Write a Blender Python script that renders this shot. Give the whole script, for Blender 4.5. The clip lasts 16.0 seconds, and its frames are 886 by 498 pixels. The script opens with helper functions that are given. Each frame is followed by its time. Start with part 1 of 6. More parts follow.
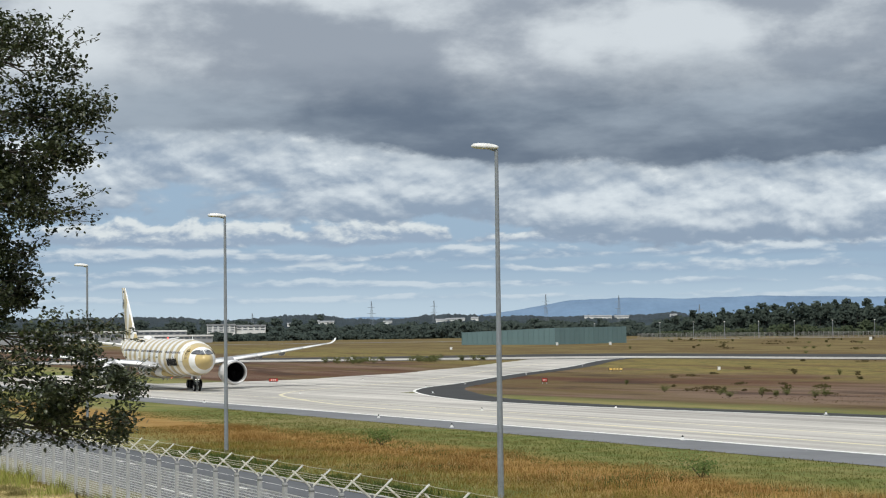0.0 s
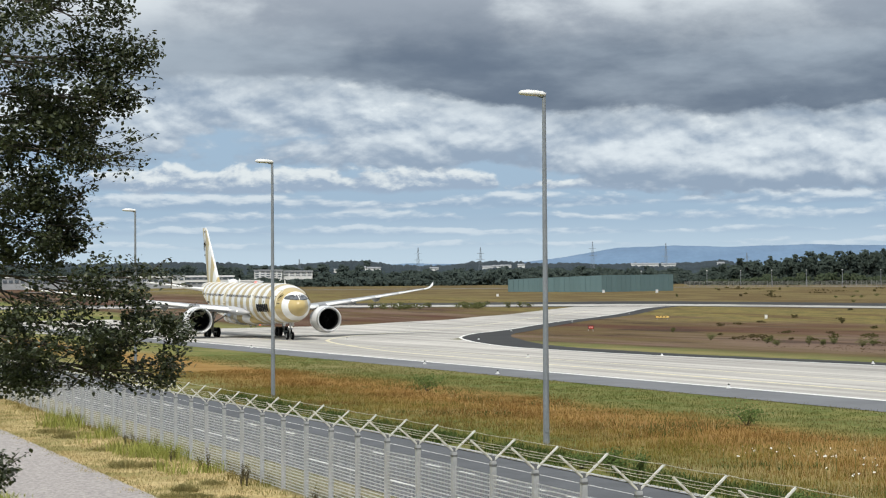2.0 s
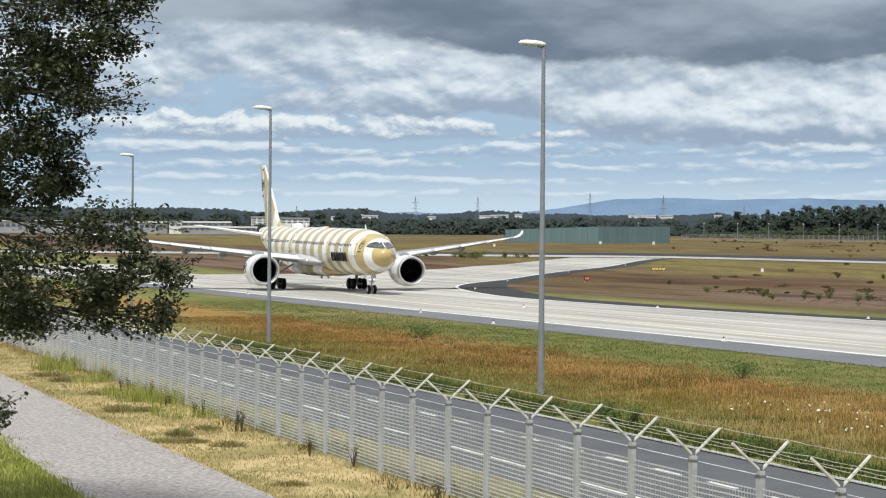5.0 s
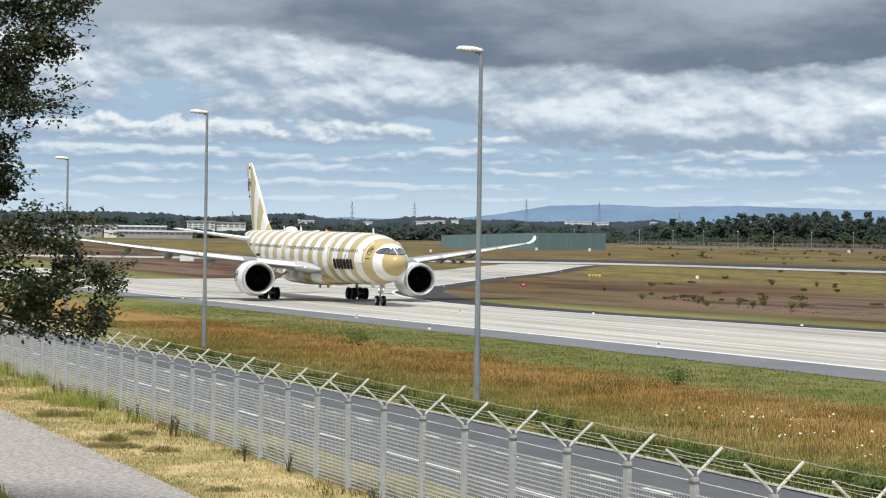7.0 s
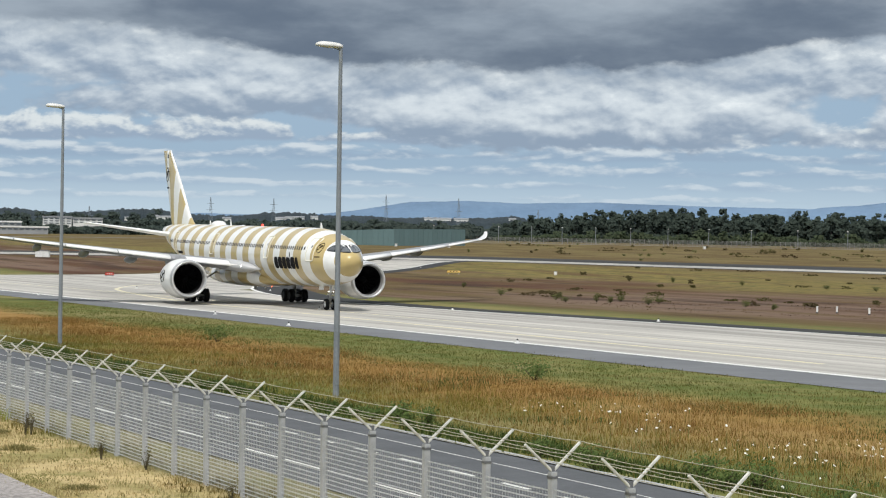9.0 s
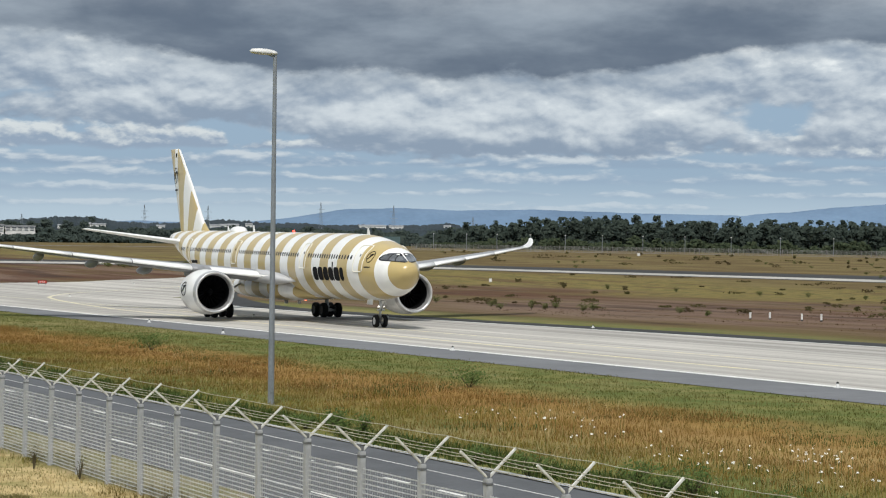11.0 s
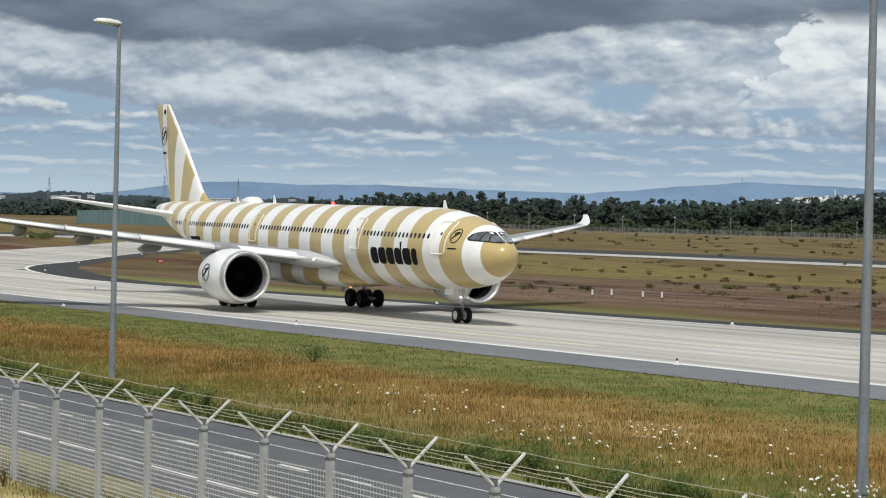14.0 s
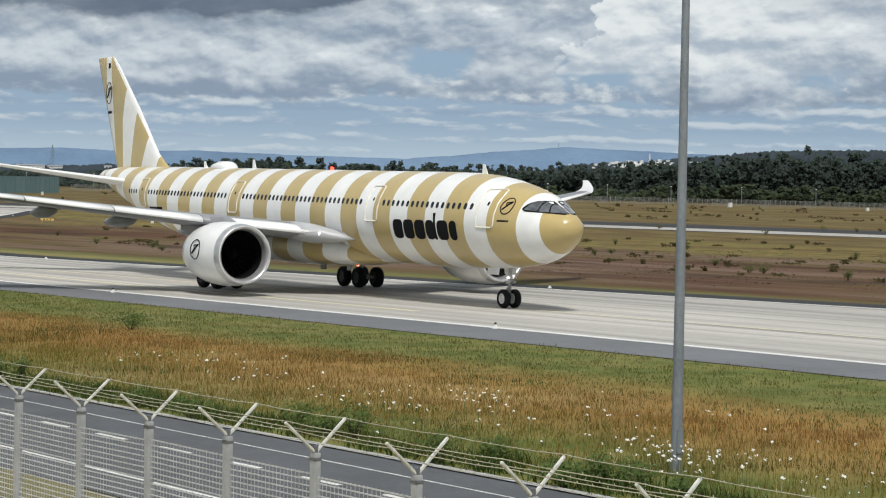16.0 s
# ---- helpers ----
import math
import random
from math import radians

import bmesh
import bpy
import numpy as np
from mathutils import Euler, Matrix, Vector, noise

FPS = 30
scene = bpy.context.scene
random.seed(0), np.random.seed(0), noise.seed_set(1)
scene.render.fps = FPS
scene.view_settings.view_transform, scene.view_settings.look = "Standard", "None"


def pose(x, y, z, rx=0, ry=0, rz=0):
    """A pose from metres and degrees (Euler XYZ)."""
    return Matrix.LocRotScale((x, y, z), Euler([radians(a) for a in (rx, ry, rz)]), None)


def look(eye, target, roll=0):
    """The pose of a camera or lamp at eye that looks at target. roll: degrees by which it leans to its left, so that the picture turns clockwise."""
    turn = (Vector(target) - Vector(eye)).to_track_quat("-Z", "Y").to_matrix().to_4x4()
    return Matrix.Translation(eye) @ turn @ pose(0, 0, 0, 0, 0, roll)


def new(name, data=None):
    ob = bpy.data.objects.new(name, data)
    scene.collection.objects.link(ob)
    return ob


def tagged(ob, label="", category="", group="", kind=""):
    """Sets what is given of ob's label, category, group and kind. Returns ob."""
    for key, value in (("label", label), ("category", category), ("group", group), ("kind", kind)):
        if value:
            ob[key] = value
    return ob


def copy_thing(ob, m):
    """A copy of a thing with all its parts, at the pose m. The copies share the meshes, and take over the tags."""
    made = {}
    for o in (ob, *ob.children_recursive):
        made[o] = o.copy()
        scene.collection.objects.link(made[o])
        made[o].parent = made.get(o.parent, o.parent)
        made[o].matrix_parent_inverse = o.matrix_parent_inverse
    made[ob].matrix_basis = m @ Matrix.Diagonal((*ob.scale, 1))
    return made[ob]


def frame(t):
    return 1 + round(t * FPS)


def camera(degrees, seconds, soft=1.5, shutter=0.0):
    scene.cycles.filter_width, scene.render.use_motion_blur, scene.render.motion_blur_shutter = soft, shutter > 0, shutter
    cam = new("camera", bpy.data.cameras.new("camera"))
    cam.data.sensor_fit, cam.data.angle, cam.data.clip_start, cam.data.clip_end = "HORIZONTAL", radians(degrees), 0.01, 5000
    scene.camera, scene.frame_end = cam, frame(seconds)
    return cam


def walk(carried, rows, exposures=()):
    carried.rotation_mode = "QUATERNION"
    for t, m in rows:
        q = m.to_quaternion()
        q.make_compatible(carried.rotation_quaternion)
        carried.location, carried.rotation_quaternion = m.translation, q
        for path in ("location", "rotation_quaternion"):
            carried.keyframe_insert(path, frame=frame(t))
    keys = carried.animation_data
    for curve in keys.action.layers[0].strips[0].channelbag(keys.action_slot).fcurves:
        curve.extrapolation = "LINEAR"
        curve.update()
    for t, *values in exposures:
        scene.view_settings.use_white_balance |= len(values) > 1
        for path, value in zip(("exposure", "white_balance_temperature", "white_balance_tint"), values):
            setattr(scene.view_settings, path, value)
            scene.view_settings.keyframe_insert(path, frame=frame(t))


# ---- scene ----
# ================= camera and its path =================
cam = camera(25.554, 16.0, soft=1.15)
EYE = (0.0, 0.0, 5.79)


def aim(yaw, pitch, roll):
    y, p = radians(yaw), radians(pitch)
    ahead = Vector((-math.sin(y) * math.cos(p), math.cos(y) * math.cos(p), math.sin(p)))
    return look(EYE, Vector(EYE) + ahead * 100, roll)


PATH = [(0.0, -1.597, 2.928, -0.7), (0.5, -1.466, 2.586, -0.591), (1.0, -1.154, 2.256, -0.513), (1.5, -0.692, 1.867, -0.423),
        (2.0, -0.211, 1.378, -0.352), (2.5, 0.079, 0.904, -0.248), (3.0, 0.108, 0.49, -0.139), (3.5, 0.0, 0.148, 0.079),
        (4.0, -0.113, -0.117, 0.304), (6.3, -0.99, -0.085, 0.745), (6.5, -1.286, -0.012, 0.77), (7.0, -2.16, 0.069, 0.758),
        (7.5, -3.163, 0.039, 0.754), (8.0, -4.239, -0.037, 0.77), (8.5, -5.303, -0.07, 0.797), (9.0, -6.278, 0.011, 0.82),
        (9.5, -7.085, 0.174, 0.741), (9.7, -7.353, 0.266, 0.74), (12.0, -8.843, 0.147, 0.745), (12.5, -9.557, -0.013, 0.878),
        (13.0, -10.51, -0.17, 1.033), (13.5, -11.615, -0.293, 1.169), (14.0, -12.742, -0.407, 1.315), (14.5, -13.887, -0.574, 1.375),
        (15.0, -15.138, -0.805, 1.374), (15.5, -16.525, -1.041, 1.226), (16.0, -18.065, -1.311, 1.053)]
walk(cam, [(t, aim(y, p, r)) for t, y, p, r in PATH], exposures=[(0.0, 0.0), (2.0, 0.1), (3.5, 0.2), (7.0, 0.2), (9.5, -0.03), (12.5, -0.10), (16.0, -0.15)])

# ================= plan =================
# Along the taxiway: DIR points away from the eye, NOR across it. A place is (s along DIR, u along NOR).
DIR, NOR = Vector((-0.3495, 0.9369)), Vector((0.9369, 0.3495))
VIEW = (math.sin(radians(9)), math.cos(radians(9)))
SLOPE = 0.015


def rise(x, y):
    """Height of the land: level round the taxiway, climbing gently towards the woods."""
    v = x * VIEW[0] + y * VIEW[1]
    if v < 300:
        return 0.0
    if v < 400:
        return SLOPE * (v - 300) ** 2 / 200
    return SLOPE * 50 + SLOPE * (min(v, 1160) - 400)


def su(s, u):
    p = DIR * s + NOR * u
    return p.x, p.y


def polar(az, dist):
    """A place by its bearing (degrees to the left of +y) and distance from the eye."""
    return -math.sin(radians(az)) * dist, math.cos(radians(az)) * dist

# ================= sky and sun =================
world = bpy.data.worlds.new("sky")
scene.world = world
world.use_nodes = True
SUN_EL, SUN_AZ = 57.0, 196.0      # degrees; bearing clockwise from +y


def build_sky():
    nt = world.node_tree
    nt.nodes.clear()
    N, L = nt.nodes.new, nt.links.new

    def math_node(op, a, b=None, c=None, clamp=False):
        n = N("ShaderNodeMath")
        n.operation, n.use_clamp = op, clamp
        for i, v in enumerate((a, b, c)):
            if v is None:
                continue
            if isinstance(v, (int, float)):
                n.inputs[i].default_value = v
            else:
                L(v, n.inputs[i])
        return n.outputs[0]

    def smooth(v, lo, hi, a=0.0, b=1.0):
        n = N("ShaderNodeMapRange")
        n.interpolation_type = "SMOOTHSTEP"
        L(v, n.inputs[0])
        n.inputs[1].default_value, n.inputs[2].default_value = lo, hi
        n.inputs[3].default_value, n.inputs[4].default_value = a, b
        return n.outputs[0]

    def noise_at(vec, scale, detail=5.0, rough=0.5, offset=(0, 0, 0), stretch=(1, 1, 1), warp=0.0):
        m = N("ShaderNodeMapping")
        L(vec, m.inputs[0])
        m.inputs["Location"].default_value = offset
        m.inputs["Scale"].default_value = stretch
        n = N("ShaderNodeTexNoise")
        L(m.outputs[0], n.inputs["Vector"])
        n.inputs["Scale"].default_value, n.inputs["Detail"].default_value = scale, detail
        n.inputs["Roughness"].default_value, n.inputs["Distortion"].default_value = rough, warp
        return n.outputs["Fac"]

    def mix(fac, a, b):
        n = N("ShaderNodeMix")
        n.data_type = "RGBA"
        if isinstance(fac, (int, float)):
            n.inputs[0].default_value = fac
        else:
            L(fac, n.inputs[0])
        for i, v in ((6, a), (7, b)):
            if isinstance(v, tuple):
                n.inputs[i].default_value = (*v, 1)
            else:
                L(v, n.inputs[i])
        return n.outputs[2]

    tc = N("ShaderNodeTexCoord")
    sep = N("ShaderNodeSeparateXYZ")
    L(tc.outputs["Generated"], sep.inputs[0])
    # bearing and elevation in degrees
    az = math_node("MULTIPLY", math_node("ARCTAN2", sep.outputs[0], sep.outputs[1]), 57.2958)
    el = math_node("MULTIPLY", math_node("ARCSINE", sep.outputs[2]), 57.2958)
    pos = N("ShaderNodeCombineXYZ")
    L(az, pos.inputs[0])
    L(el, pos.inputs[1])
    p = pos.outputs[0]
    sky = N("ShaderNodeTexSky")
    sky.sky_type, sky.sun_disc = "NISHITA", False
    sky.sun_elevation, sky.sun_rotation = radians(SUN_EL), radians(SUN_AZ)
    sky.air_density, sky.dust_density = 1.0, 1.0
    blue = N("ShaderNodeMix")
    blue.data_type, blue.blend_type = "RGBA", "MULTIPLY"
    blue.inputs[0].default_value = 1.0
    L(sky.outputs[0], blue.inputs[6])
    blue.inputs[7].default_value = (0.085, 0.085, 0.085, 1)
    clear = mix(0.7, blue.outputs[2], (0.30, 0.43, 0.60))

    def billow(scale, offset, stretch):
        # rounded, cauliflower-like swellings
        m, v = N("ShaderNodeMapping"), N("ShaderNodeTexVoronoi")
        L(p, m.inputs[0])
        m.inputs["Location"].default_value, m.inputs["Scale"].default_value = offset, stretch
        L(m.outputs[0], v.inputs["Vector"])
        v.inputs["Scale"].default_value, v.inputs["Detail"].default_value = scale, 3.0
        v.inputs["Roughness"].default_value = 0.5
        return v.outputs["Distance"]

    def swell(scale, seed, stretch, dx=0.0, dy=0.0, rounds=0.5):
        """Uneven cloud surface about 0.5: ragged noise with rounded heads on it."""
        at = (seed + dx * stretch[0], 1.7 * seed + dy * stretch[1], 0.3 * seed)
        rag = noise_at(p, scale, 7, 0.56, at, stretch, 0.25)
        return math_node("ADD", rag, math_node("MULTIPLY", math_node("SUBTRACT", 0.42, billow(scale * 1.9, at, stretch)), 0.30 * rounds))

    # wavy elevation, for cloud banks with uneven edges
    big = noise_at(p, 0.13, 5, 0.5, (3, 1, 0), (0.5, 1.0, 1))
    fine = noise_at(p, 0.62, 9, 0.6, (0, 7, 2), (0.6, 1.2, 1))
    wave = math_node("ADD", el, math_node("ADD", math_node("MULTIPLY", math_node("SUBTRACT", big, 0.5), 1.6),
                                          math_node("MULTIPLY", math_node("SUBTRACT", fine, 0.5), 1.3)))
    # pale haze over the land, bluer above
    colour = mix(smooth(el, 0.9, 2.6), (0.52, 0.615, 0.69), mix(0.6, clear, (0.37, 0.475, 0.59)))
    # rows of flat-based clouds, the farther the lower: dim foot, bright crest
    for base, thick, freq, wide, cover, seed, foot, crest, amount in (
            (1.38, 0.26, 1.30, 0.30, 0.31, 3.1, (0.44, 0.53, 0.62), (0.66, 0.70, 0.735), 0.62),
            (1.75, 0.30, 1.05, 0.30, 0.30, 8.4, (0.39, 0.48, 0.585), (0.68, 0.72, 0.75), 0.68),
            (2.14, 0.36, 0.90, 0.32, 0.29, 5.7, (0.36, 0.455, 0.565), (0.70, 0.73, 0.75), 0.75),
            (2.58, 0.46, 0.80, 0.36, 0.29, 2.2, (0.33, 0.42, 0.53), (0.72, 0.745, 0.76), 0.80),
            (3.02, 0.85, 0.75, 0.55, 0.32, 6.9, (0.33, 0.40, 0.50), (0.78, 0.79, 0.775), 0.9)):
        row = noise_at(p, freq * 0.42, 4, 0.5, (seed, seed, 1), (wide, 0.12, 1))
        foot_el = math_node("ADD", base, math_node("MULTIPLY", math_node("SUBTRACT", row, 0.5), -0.5))
        h = math_node("SUBTRACT", el, foot_el)
        rug = swell(freq, seed, (wide * 1.3, 1.5, 1))
        rug_up = swell(freq, seed, (wide * 1.3, 1.5, 1), 0.10, 0.16)
        tall = smooth(row, cover - 0.04, cover + 0.16, -0.15 * thick, thick)
        q = math_node("ADD", math_node("SUBTRACT", tall, h), math_node("MULTIPLY", math_node("SUBTRACT", rug, 0.44), 2.4 * thick))
        there = math_node("MULTIPLY", smooth(q, 0.0, 0.34 * thick), smooth(math_node("ADD", h, math_node("MULTIPLY", math_node("SUBTRACT", rug, 0.5), 0.5 * thick)), -0.06, 0.10))
        shine = math_node("ADD", math_node("MULTIPLY", math_node("SUBTRACT", rug, rug_up), 3.2), math_node("MULTIPLY", h, 0.75 / thick))
        colour = mix(math_node("MULTIPLY", there, amount), colour, mix(smooth(shine, 0.05, 0.80), foot, crest))
    # the great heaps under the bank: their grey feet come lower towards the east
    foot_el = math_node("ADD", smooth(az, -1.0, 7.0, 3.95, 3.0), math_node("MULTIPLY", math_node("SUBTRACT", noise_at(p, 0.30, 3, 0.5, (5, 2, 7), (0.55, 0.1, 1)), 0.5), 1.7))
    h = math_node("SUBTRACT", el, foot_el)
    heap = swell(0.30, 4.3, (0.60, 1.25, 1), rounds=0.8)
    heap_up = swell(0.30, 4.3, (0.60, 1.25, 1), 0.20, 0.36, 0.8)
    small = swell(1.25, 9.6, (0.62, 1.15, 1))
    small_up = swell(1.25, 9.6, (0.62, 1.15, 1), 0.06, 0.12)
    relief = math_node("ADD", math_node("MULTIPLY", math_node("SUBTRACT", heap, heap_up), 2.6), math_node("MULTIPLY", math_node("SUBTRACT", small, small_up), 0.75))
    shade = smooth(math_node("ADD", relief, math_node("MULTIPLY", smooth(h, 0.0, 0.9), 0.42)), -0.05, 0.85)
    cloud = mix(shade, (0.30, 0.365, 0.455), (0.73, 0.76, 0.78))
    cloud = mix(smooth(math_node("ADD", relief, math_node("MULTIPLY", h, 0.12)), 0.42, 0.80), cloud, (0.97, 0.97, 0.95))
    rag = math_node("ADD", h, math_node("MULTIPLY", math_node("SUBTRACT", small, 0.36), 1.0))
    gaps = smooth(math_node("ADD", heap, math_node("MULTIPLY", h, 0.06)), 0.22, 0.33)
    colour = mix(math_node("MULTIPLY", smooth(rag, -0.08, 0.16), gaps), colour, cloud)
    # dark bank with a crisp lower edge and soft grey relief; it comes lower towards the east
    drop = smooth(az, -4.0, 4.5, 0.95, 0.0)
    under = math_node("SUBTRACT", math_node("SUBTRACT", wave, drop), smooth(az, 13.5, 19.0, 0.0, 0.75))
    soft_relief = noise_at(p, 0.26, 8, 0.56, (9, 4, 1), (0.40, 1.25, 1))
    bank_colour = mix(smooth(soft_relief, 0.36, 0.66), (0.145, 0.180, 0.235), (0.36, 0.405, 0.46))
    veil = smooth(under, 4.55, 5.6, 0.0, 0.45)
    colour = mix(veil, colour, (0.30, 0.345, 0.40))
    colour = mix(smooth(under, 5.30, 5.62), colour, bank_colour)
    # higher up the deck brightens again and breaks
    high = smooth(wave, 6.9, 8.7)
    deck = mix(smooth(noise_at(p, 0.24, 8, 0.55, (2, 8, 3), (0.5, 1.0, 1)), 0.42, 0.58), (0.33, 0.36, 0.41), (0.68, 0.70, 0.72))
    colour = mix(high, colour, deck)
    # a tall bright heap that towers before the bank, with a flat grey foot
    edge = math_node("SUBTRACT", math_node("SUBTRACT", az, 20.9), math_node("MULTIPLY", math_node("SUBTRACT", el, 3.9), 0.75))
    edge = math_node("ADD", math_node("MULTIPLY", edge, 0.5), math_node("MULTIPLY", math_node("SUBTRACT", small, 0.5), 1.5))
    tower = math_node("MULTIPLY", math_node("MULTIPLY", smooth(edge, 0.0, 0.10), smooth(math_node("ADD", el, math_node("MULTIPLY", math_node("SUBTRACT", fine, 0.5), 0.25)), 3.82, 3.95)), smooth(wave, 6.9, 5.9))
    tower = math_node("MULTIPLY", tower, smooth(az, 31.0, 26.0, 0.25, 1.0))
    tower_lit = smooth(math_node("ADD", math_node("MULTIPLY", relief, 0.9), math_node("MULTIPLY", math_node("SUBTRACT", el, 3.9), 0.22)), -0.25, 0.45)
    colour = mix(tower, colour, mix(tower_lit, (0.47, 0.53, 0.60), (0.90, 0.90, 0.88)))
    # a cool cast over all of it
    cool = N("ShaderNodeMix")
    cool.data_type, cool.blend_type = "RGBA", "MULTIPLY"
    cool.inputs[0].default_value = 1.0
    L(colour, cool.inputs[6])
    cool.inputs[7].default_value = (0.948, 1.0, 1.033, 1)
    colour = cool.outputs[2]
    bg = N("ShaderNodeBackground")
    L(colour, bg.inputs[0])
    bg.inputs[1].default_value = 1.0
    out = N("ShaderNodeOutputWorld")
    L(bg.outputs[0], out.inputs[0])


build_sky()
sun = new("sun", bpy.data.lights.new("sun", "SUN"))
sun.data.energy, sun.data.angle, sun.data.color = 3.55, radians(9.0), (1.0, 0.97, 0.92)
_e, _a = radians(SUN_EL), radians(SUN_AZ)
sun.matrix_world = look((math.sin(_a) * math.cos(_e) * 50, math.cos(_a) * math.cos(_e) * 50, math.sin(_e) * 50), (0, 0, 0))

# ================= materials =================
def material(name, base, rough=0.6, metal=0.0, other=None, scale=1.0, detail=6.0, lo=0.35, hi=0.65, bump=0.0, bump_scale=None,
             stretch=(1, 1, 1), coat=0.0, per_object=0.0, speck=0.0):
    """Base and other are mixed by noise at the given scale (per metre), with a second finer grain; optional relief."""
    m = bpy.data.materials.new(name)
    m.use_nodes = True
    nt = m.node_tree
    N, L = nt.nodes.new, nt.links.new
    b = nt.nodes["Principled BSDF"]
    b.inputs["Roughness"].default_value, b.inputs["Metallic"].default_value = rough, metal
    b.inputs["Coat Weight"].default_value = coat
    tc, mp = N("ShaderNodeTexCoord"), N("ShaderNodeMapping")
    L(tc.outputs["Object"], mp.inputs[0])
    mp.inputs["Scale"].default_value = stretch

    def tex(sc, det):
        n = N("ShaderNodeTexNoise")
        L(mp.outputs[0], n.inputs["Vector"])
        n.inputs["Scale"].default_value, n.inputs["Detail"].default_value = sc, det
        n.inputs["Roughness"].default_value = 0.6
        return n.outputs["Fac"]

    other = other or tuple(c * 0.8 for c in base)
    ramp = N("ShaderNodeMapRange")
    L(tex(scale, detail), ramp.inputs[0])
    ramp.inputs[1].default_value, ramp.inputs[2].default_value = lo, hi
    mx = N("ShaderNodeMix")
    mx.data_type = "RGBA"
    L(ramp.outputs[0], mx.inputs[0])
    mx.inputs[6].default_value, mx.inputs[7].default_value = (*base, 1), (*other, 1)
    col = mx.outputs[2]
    if speck or per_object:
        hsv = N("ShaderNodeHueSaturation")
        L(col, hsv.inputs["Color"])
        val = N("ShaderNodeMapRange")
        if per_object:
            oi = N("ShaderNodeObjectInfo")
            L(oi.outputs["Random"], val.inputs[0])
            val.inputs[3].default_value, val.inputs[4].default_value = 1 - per_object, 1 + per_object
        else:
            L(tex(scale * 14, 3), val.inputs[0])
            val.inputs[1].default_value, val.inputs[2].default_value = 0.3, 0.7
            val.inputs[3].default_value, val.inputs[4].default_value = 1 - speck, 1 + speck
        L(val.outputs[0], hsv.inputs["Value"])
        col = hsv.outputs[0]
    L(col, b.inputs["Base Color"])
    if bump:
        bp = N("ShaderNodeBump")
        L(tex(bump_scale or scale * 8, 5), bp.inputs["Height"])
        bp.inputs["Strength"].default_value, bp.inputs["Distance"].default_value = 0.6, bump
        L(bp.outputs[0], b.inputs["Normal"])
    return m


def leaf_material(name, base, other, trans=0.35, rough=0.55, patch_colour=None, patch_scale=0.12, gloss=0.12, dark_colour=None):
    """Thin leaves: colour varies leaf by leaf, and some light passes through."""
    m = bpy.data.materials.new(name)
    m.use_nodes = True
    nt = m.node_tree
    N, L = nt.nodes.new, nt.links.new
    b, out = nt.nodes["Principled BSDF"], nt.nodes["Material Output"]
    b.inputs["Roughness"].default_value, b.inputs["Specular IOR Level"].default_value = rough, gloss
    geo, mx = N("ShaderNodeNewGeometry"), N("ShaderNodeMix")
    mx.data_type = "RGBA"
    L(geo.outputs["Random Per Island"], mx.inputs[0])
    mx.inputs[6].default_value, mx.inputs[7].default_value = (*base, 1), (*other, 1)
    col = mx.outputs[2]
    if patch_colour:
        # drifts of another colour over the meadow
        tc, no, rg, m2 = N("ShaderNodeTexCoord"), N("ShaderNodeTexNoise"), N("ShaderNodeMapRange"), N("ShaderNodeMix")
        L(tc.outputs["Object"], no.inputs["Vector"])
        no.inputs["Scale"].default_value, no.inputs["Detail"].default_value = patch_scale, 6
        L(no.outputs["Fac"], rg.inputs[0])
        rg.inputs[1].default_value, rg.inputs[2].default_value, rg.inputs[4].default_value = 0.42, 0.62, 0.8
        m2.data_type = "RGBA"
        L(rg.outputs[0], m2.inputs[0])
        L(col, m2.inputs[6])
        m2.inputs[7].default_value = (*patch_colour, 1)
        col = m2.outputs[2]
    if dark_colour:
        # broad darker drifts, drawn out along the meadow
        tc, mp, no, rg, m2 = N("ShaderNodeTexCoord"), N("ShaderNodeMapping"), N("ShaderNodeTexNoise"), N("ShaderNodeMapRange"), N("ShaderNodeMix")
        L(tc.outputs["Object"], mp.inputs[0])
        mp.inputs["Rotation"].default_value = (0, 0, -math.atan2(DIR.y, DIR.x))
        mp.inputs["Scale"].default_value = (0.45, 1.0, 1.0)
        L(mp.outputs[0], no.inputs["Vector"])
        no.inputs["Scale"].default_value, no.inputs["Detail"].default_value = 0.22, 5
        L(no.outputs["Fac"], rg.inputs[0])
        rg.inputs[1].default_value, rg.inputs[2].default_value, rg.inputs[4].default_value = 0.45, 0.62, 0.75
        m2.data_type = "RGBA"
        L(rg.outputs[0], m2.inputs[0])
        L(col, m2.inputs[6])
        m2.inputs[7].default_value = (*dark_colour, 1)
        col = m2.outputs[2]
    L(col, b.inputs["Base Color"])
    if trans:
        tr, ms = N("ShaderNodeBsdfTranslucent"), N("ShaderNodeMixShader")
        L(col, tr.inputs[0])
        ms.inputs[0].default_value = trans
        L(b.outputs[0], ms.inputs[1])
        L(tr.outputs[0], ms.inputs[2])
        L(ms.outputs[0], out.inputs[0])
    return m


def glow(name, colour, strength):
    m = bpy.data.materials.new(name)
    m.use_nodes = True
    b = m.node_tree.nodes["Principled BSDF"]
    b.inputs["Base Color"].default_value = (*colour, 1)
    b.inputs["Emission Color"].default_value = (*colour, 1)
    b.inputs["Emission Strength"].default_value = strength
    return m


WHITE, GOLD = (0.88, 0.88, 0.86), (0.53, 0.405, 0.17)


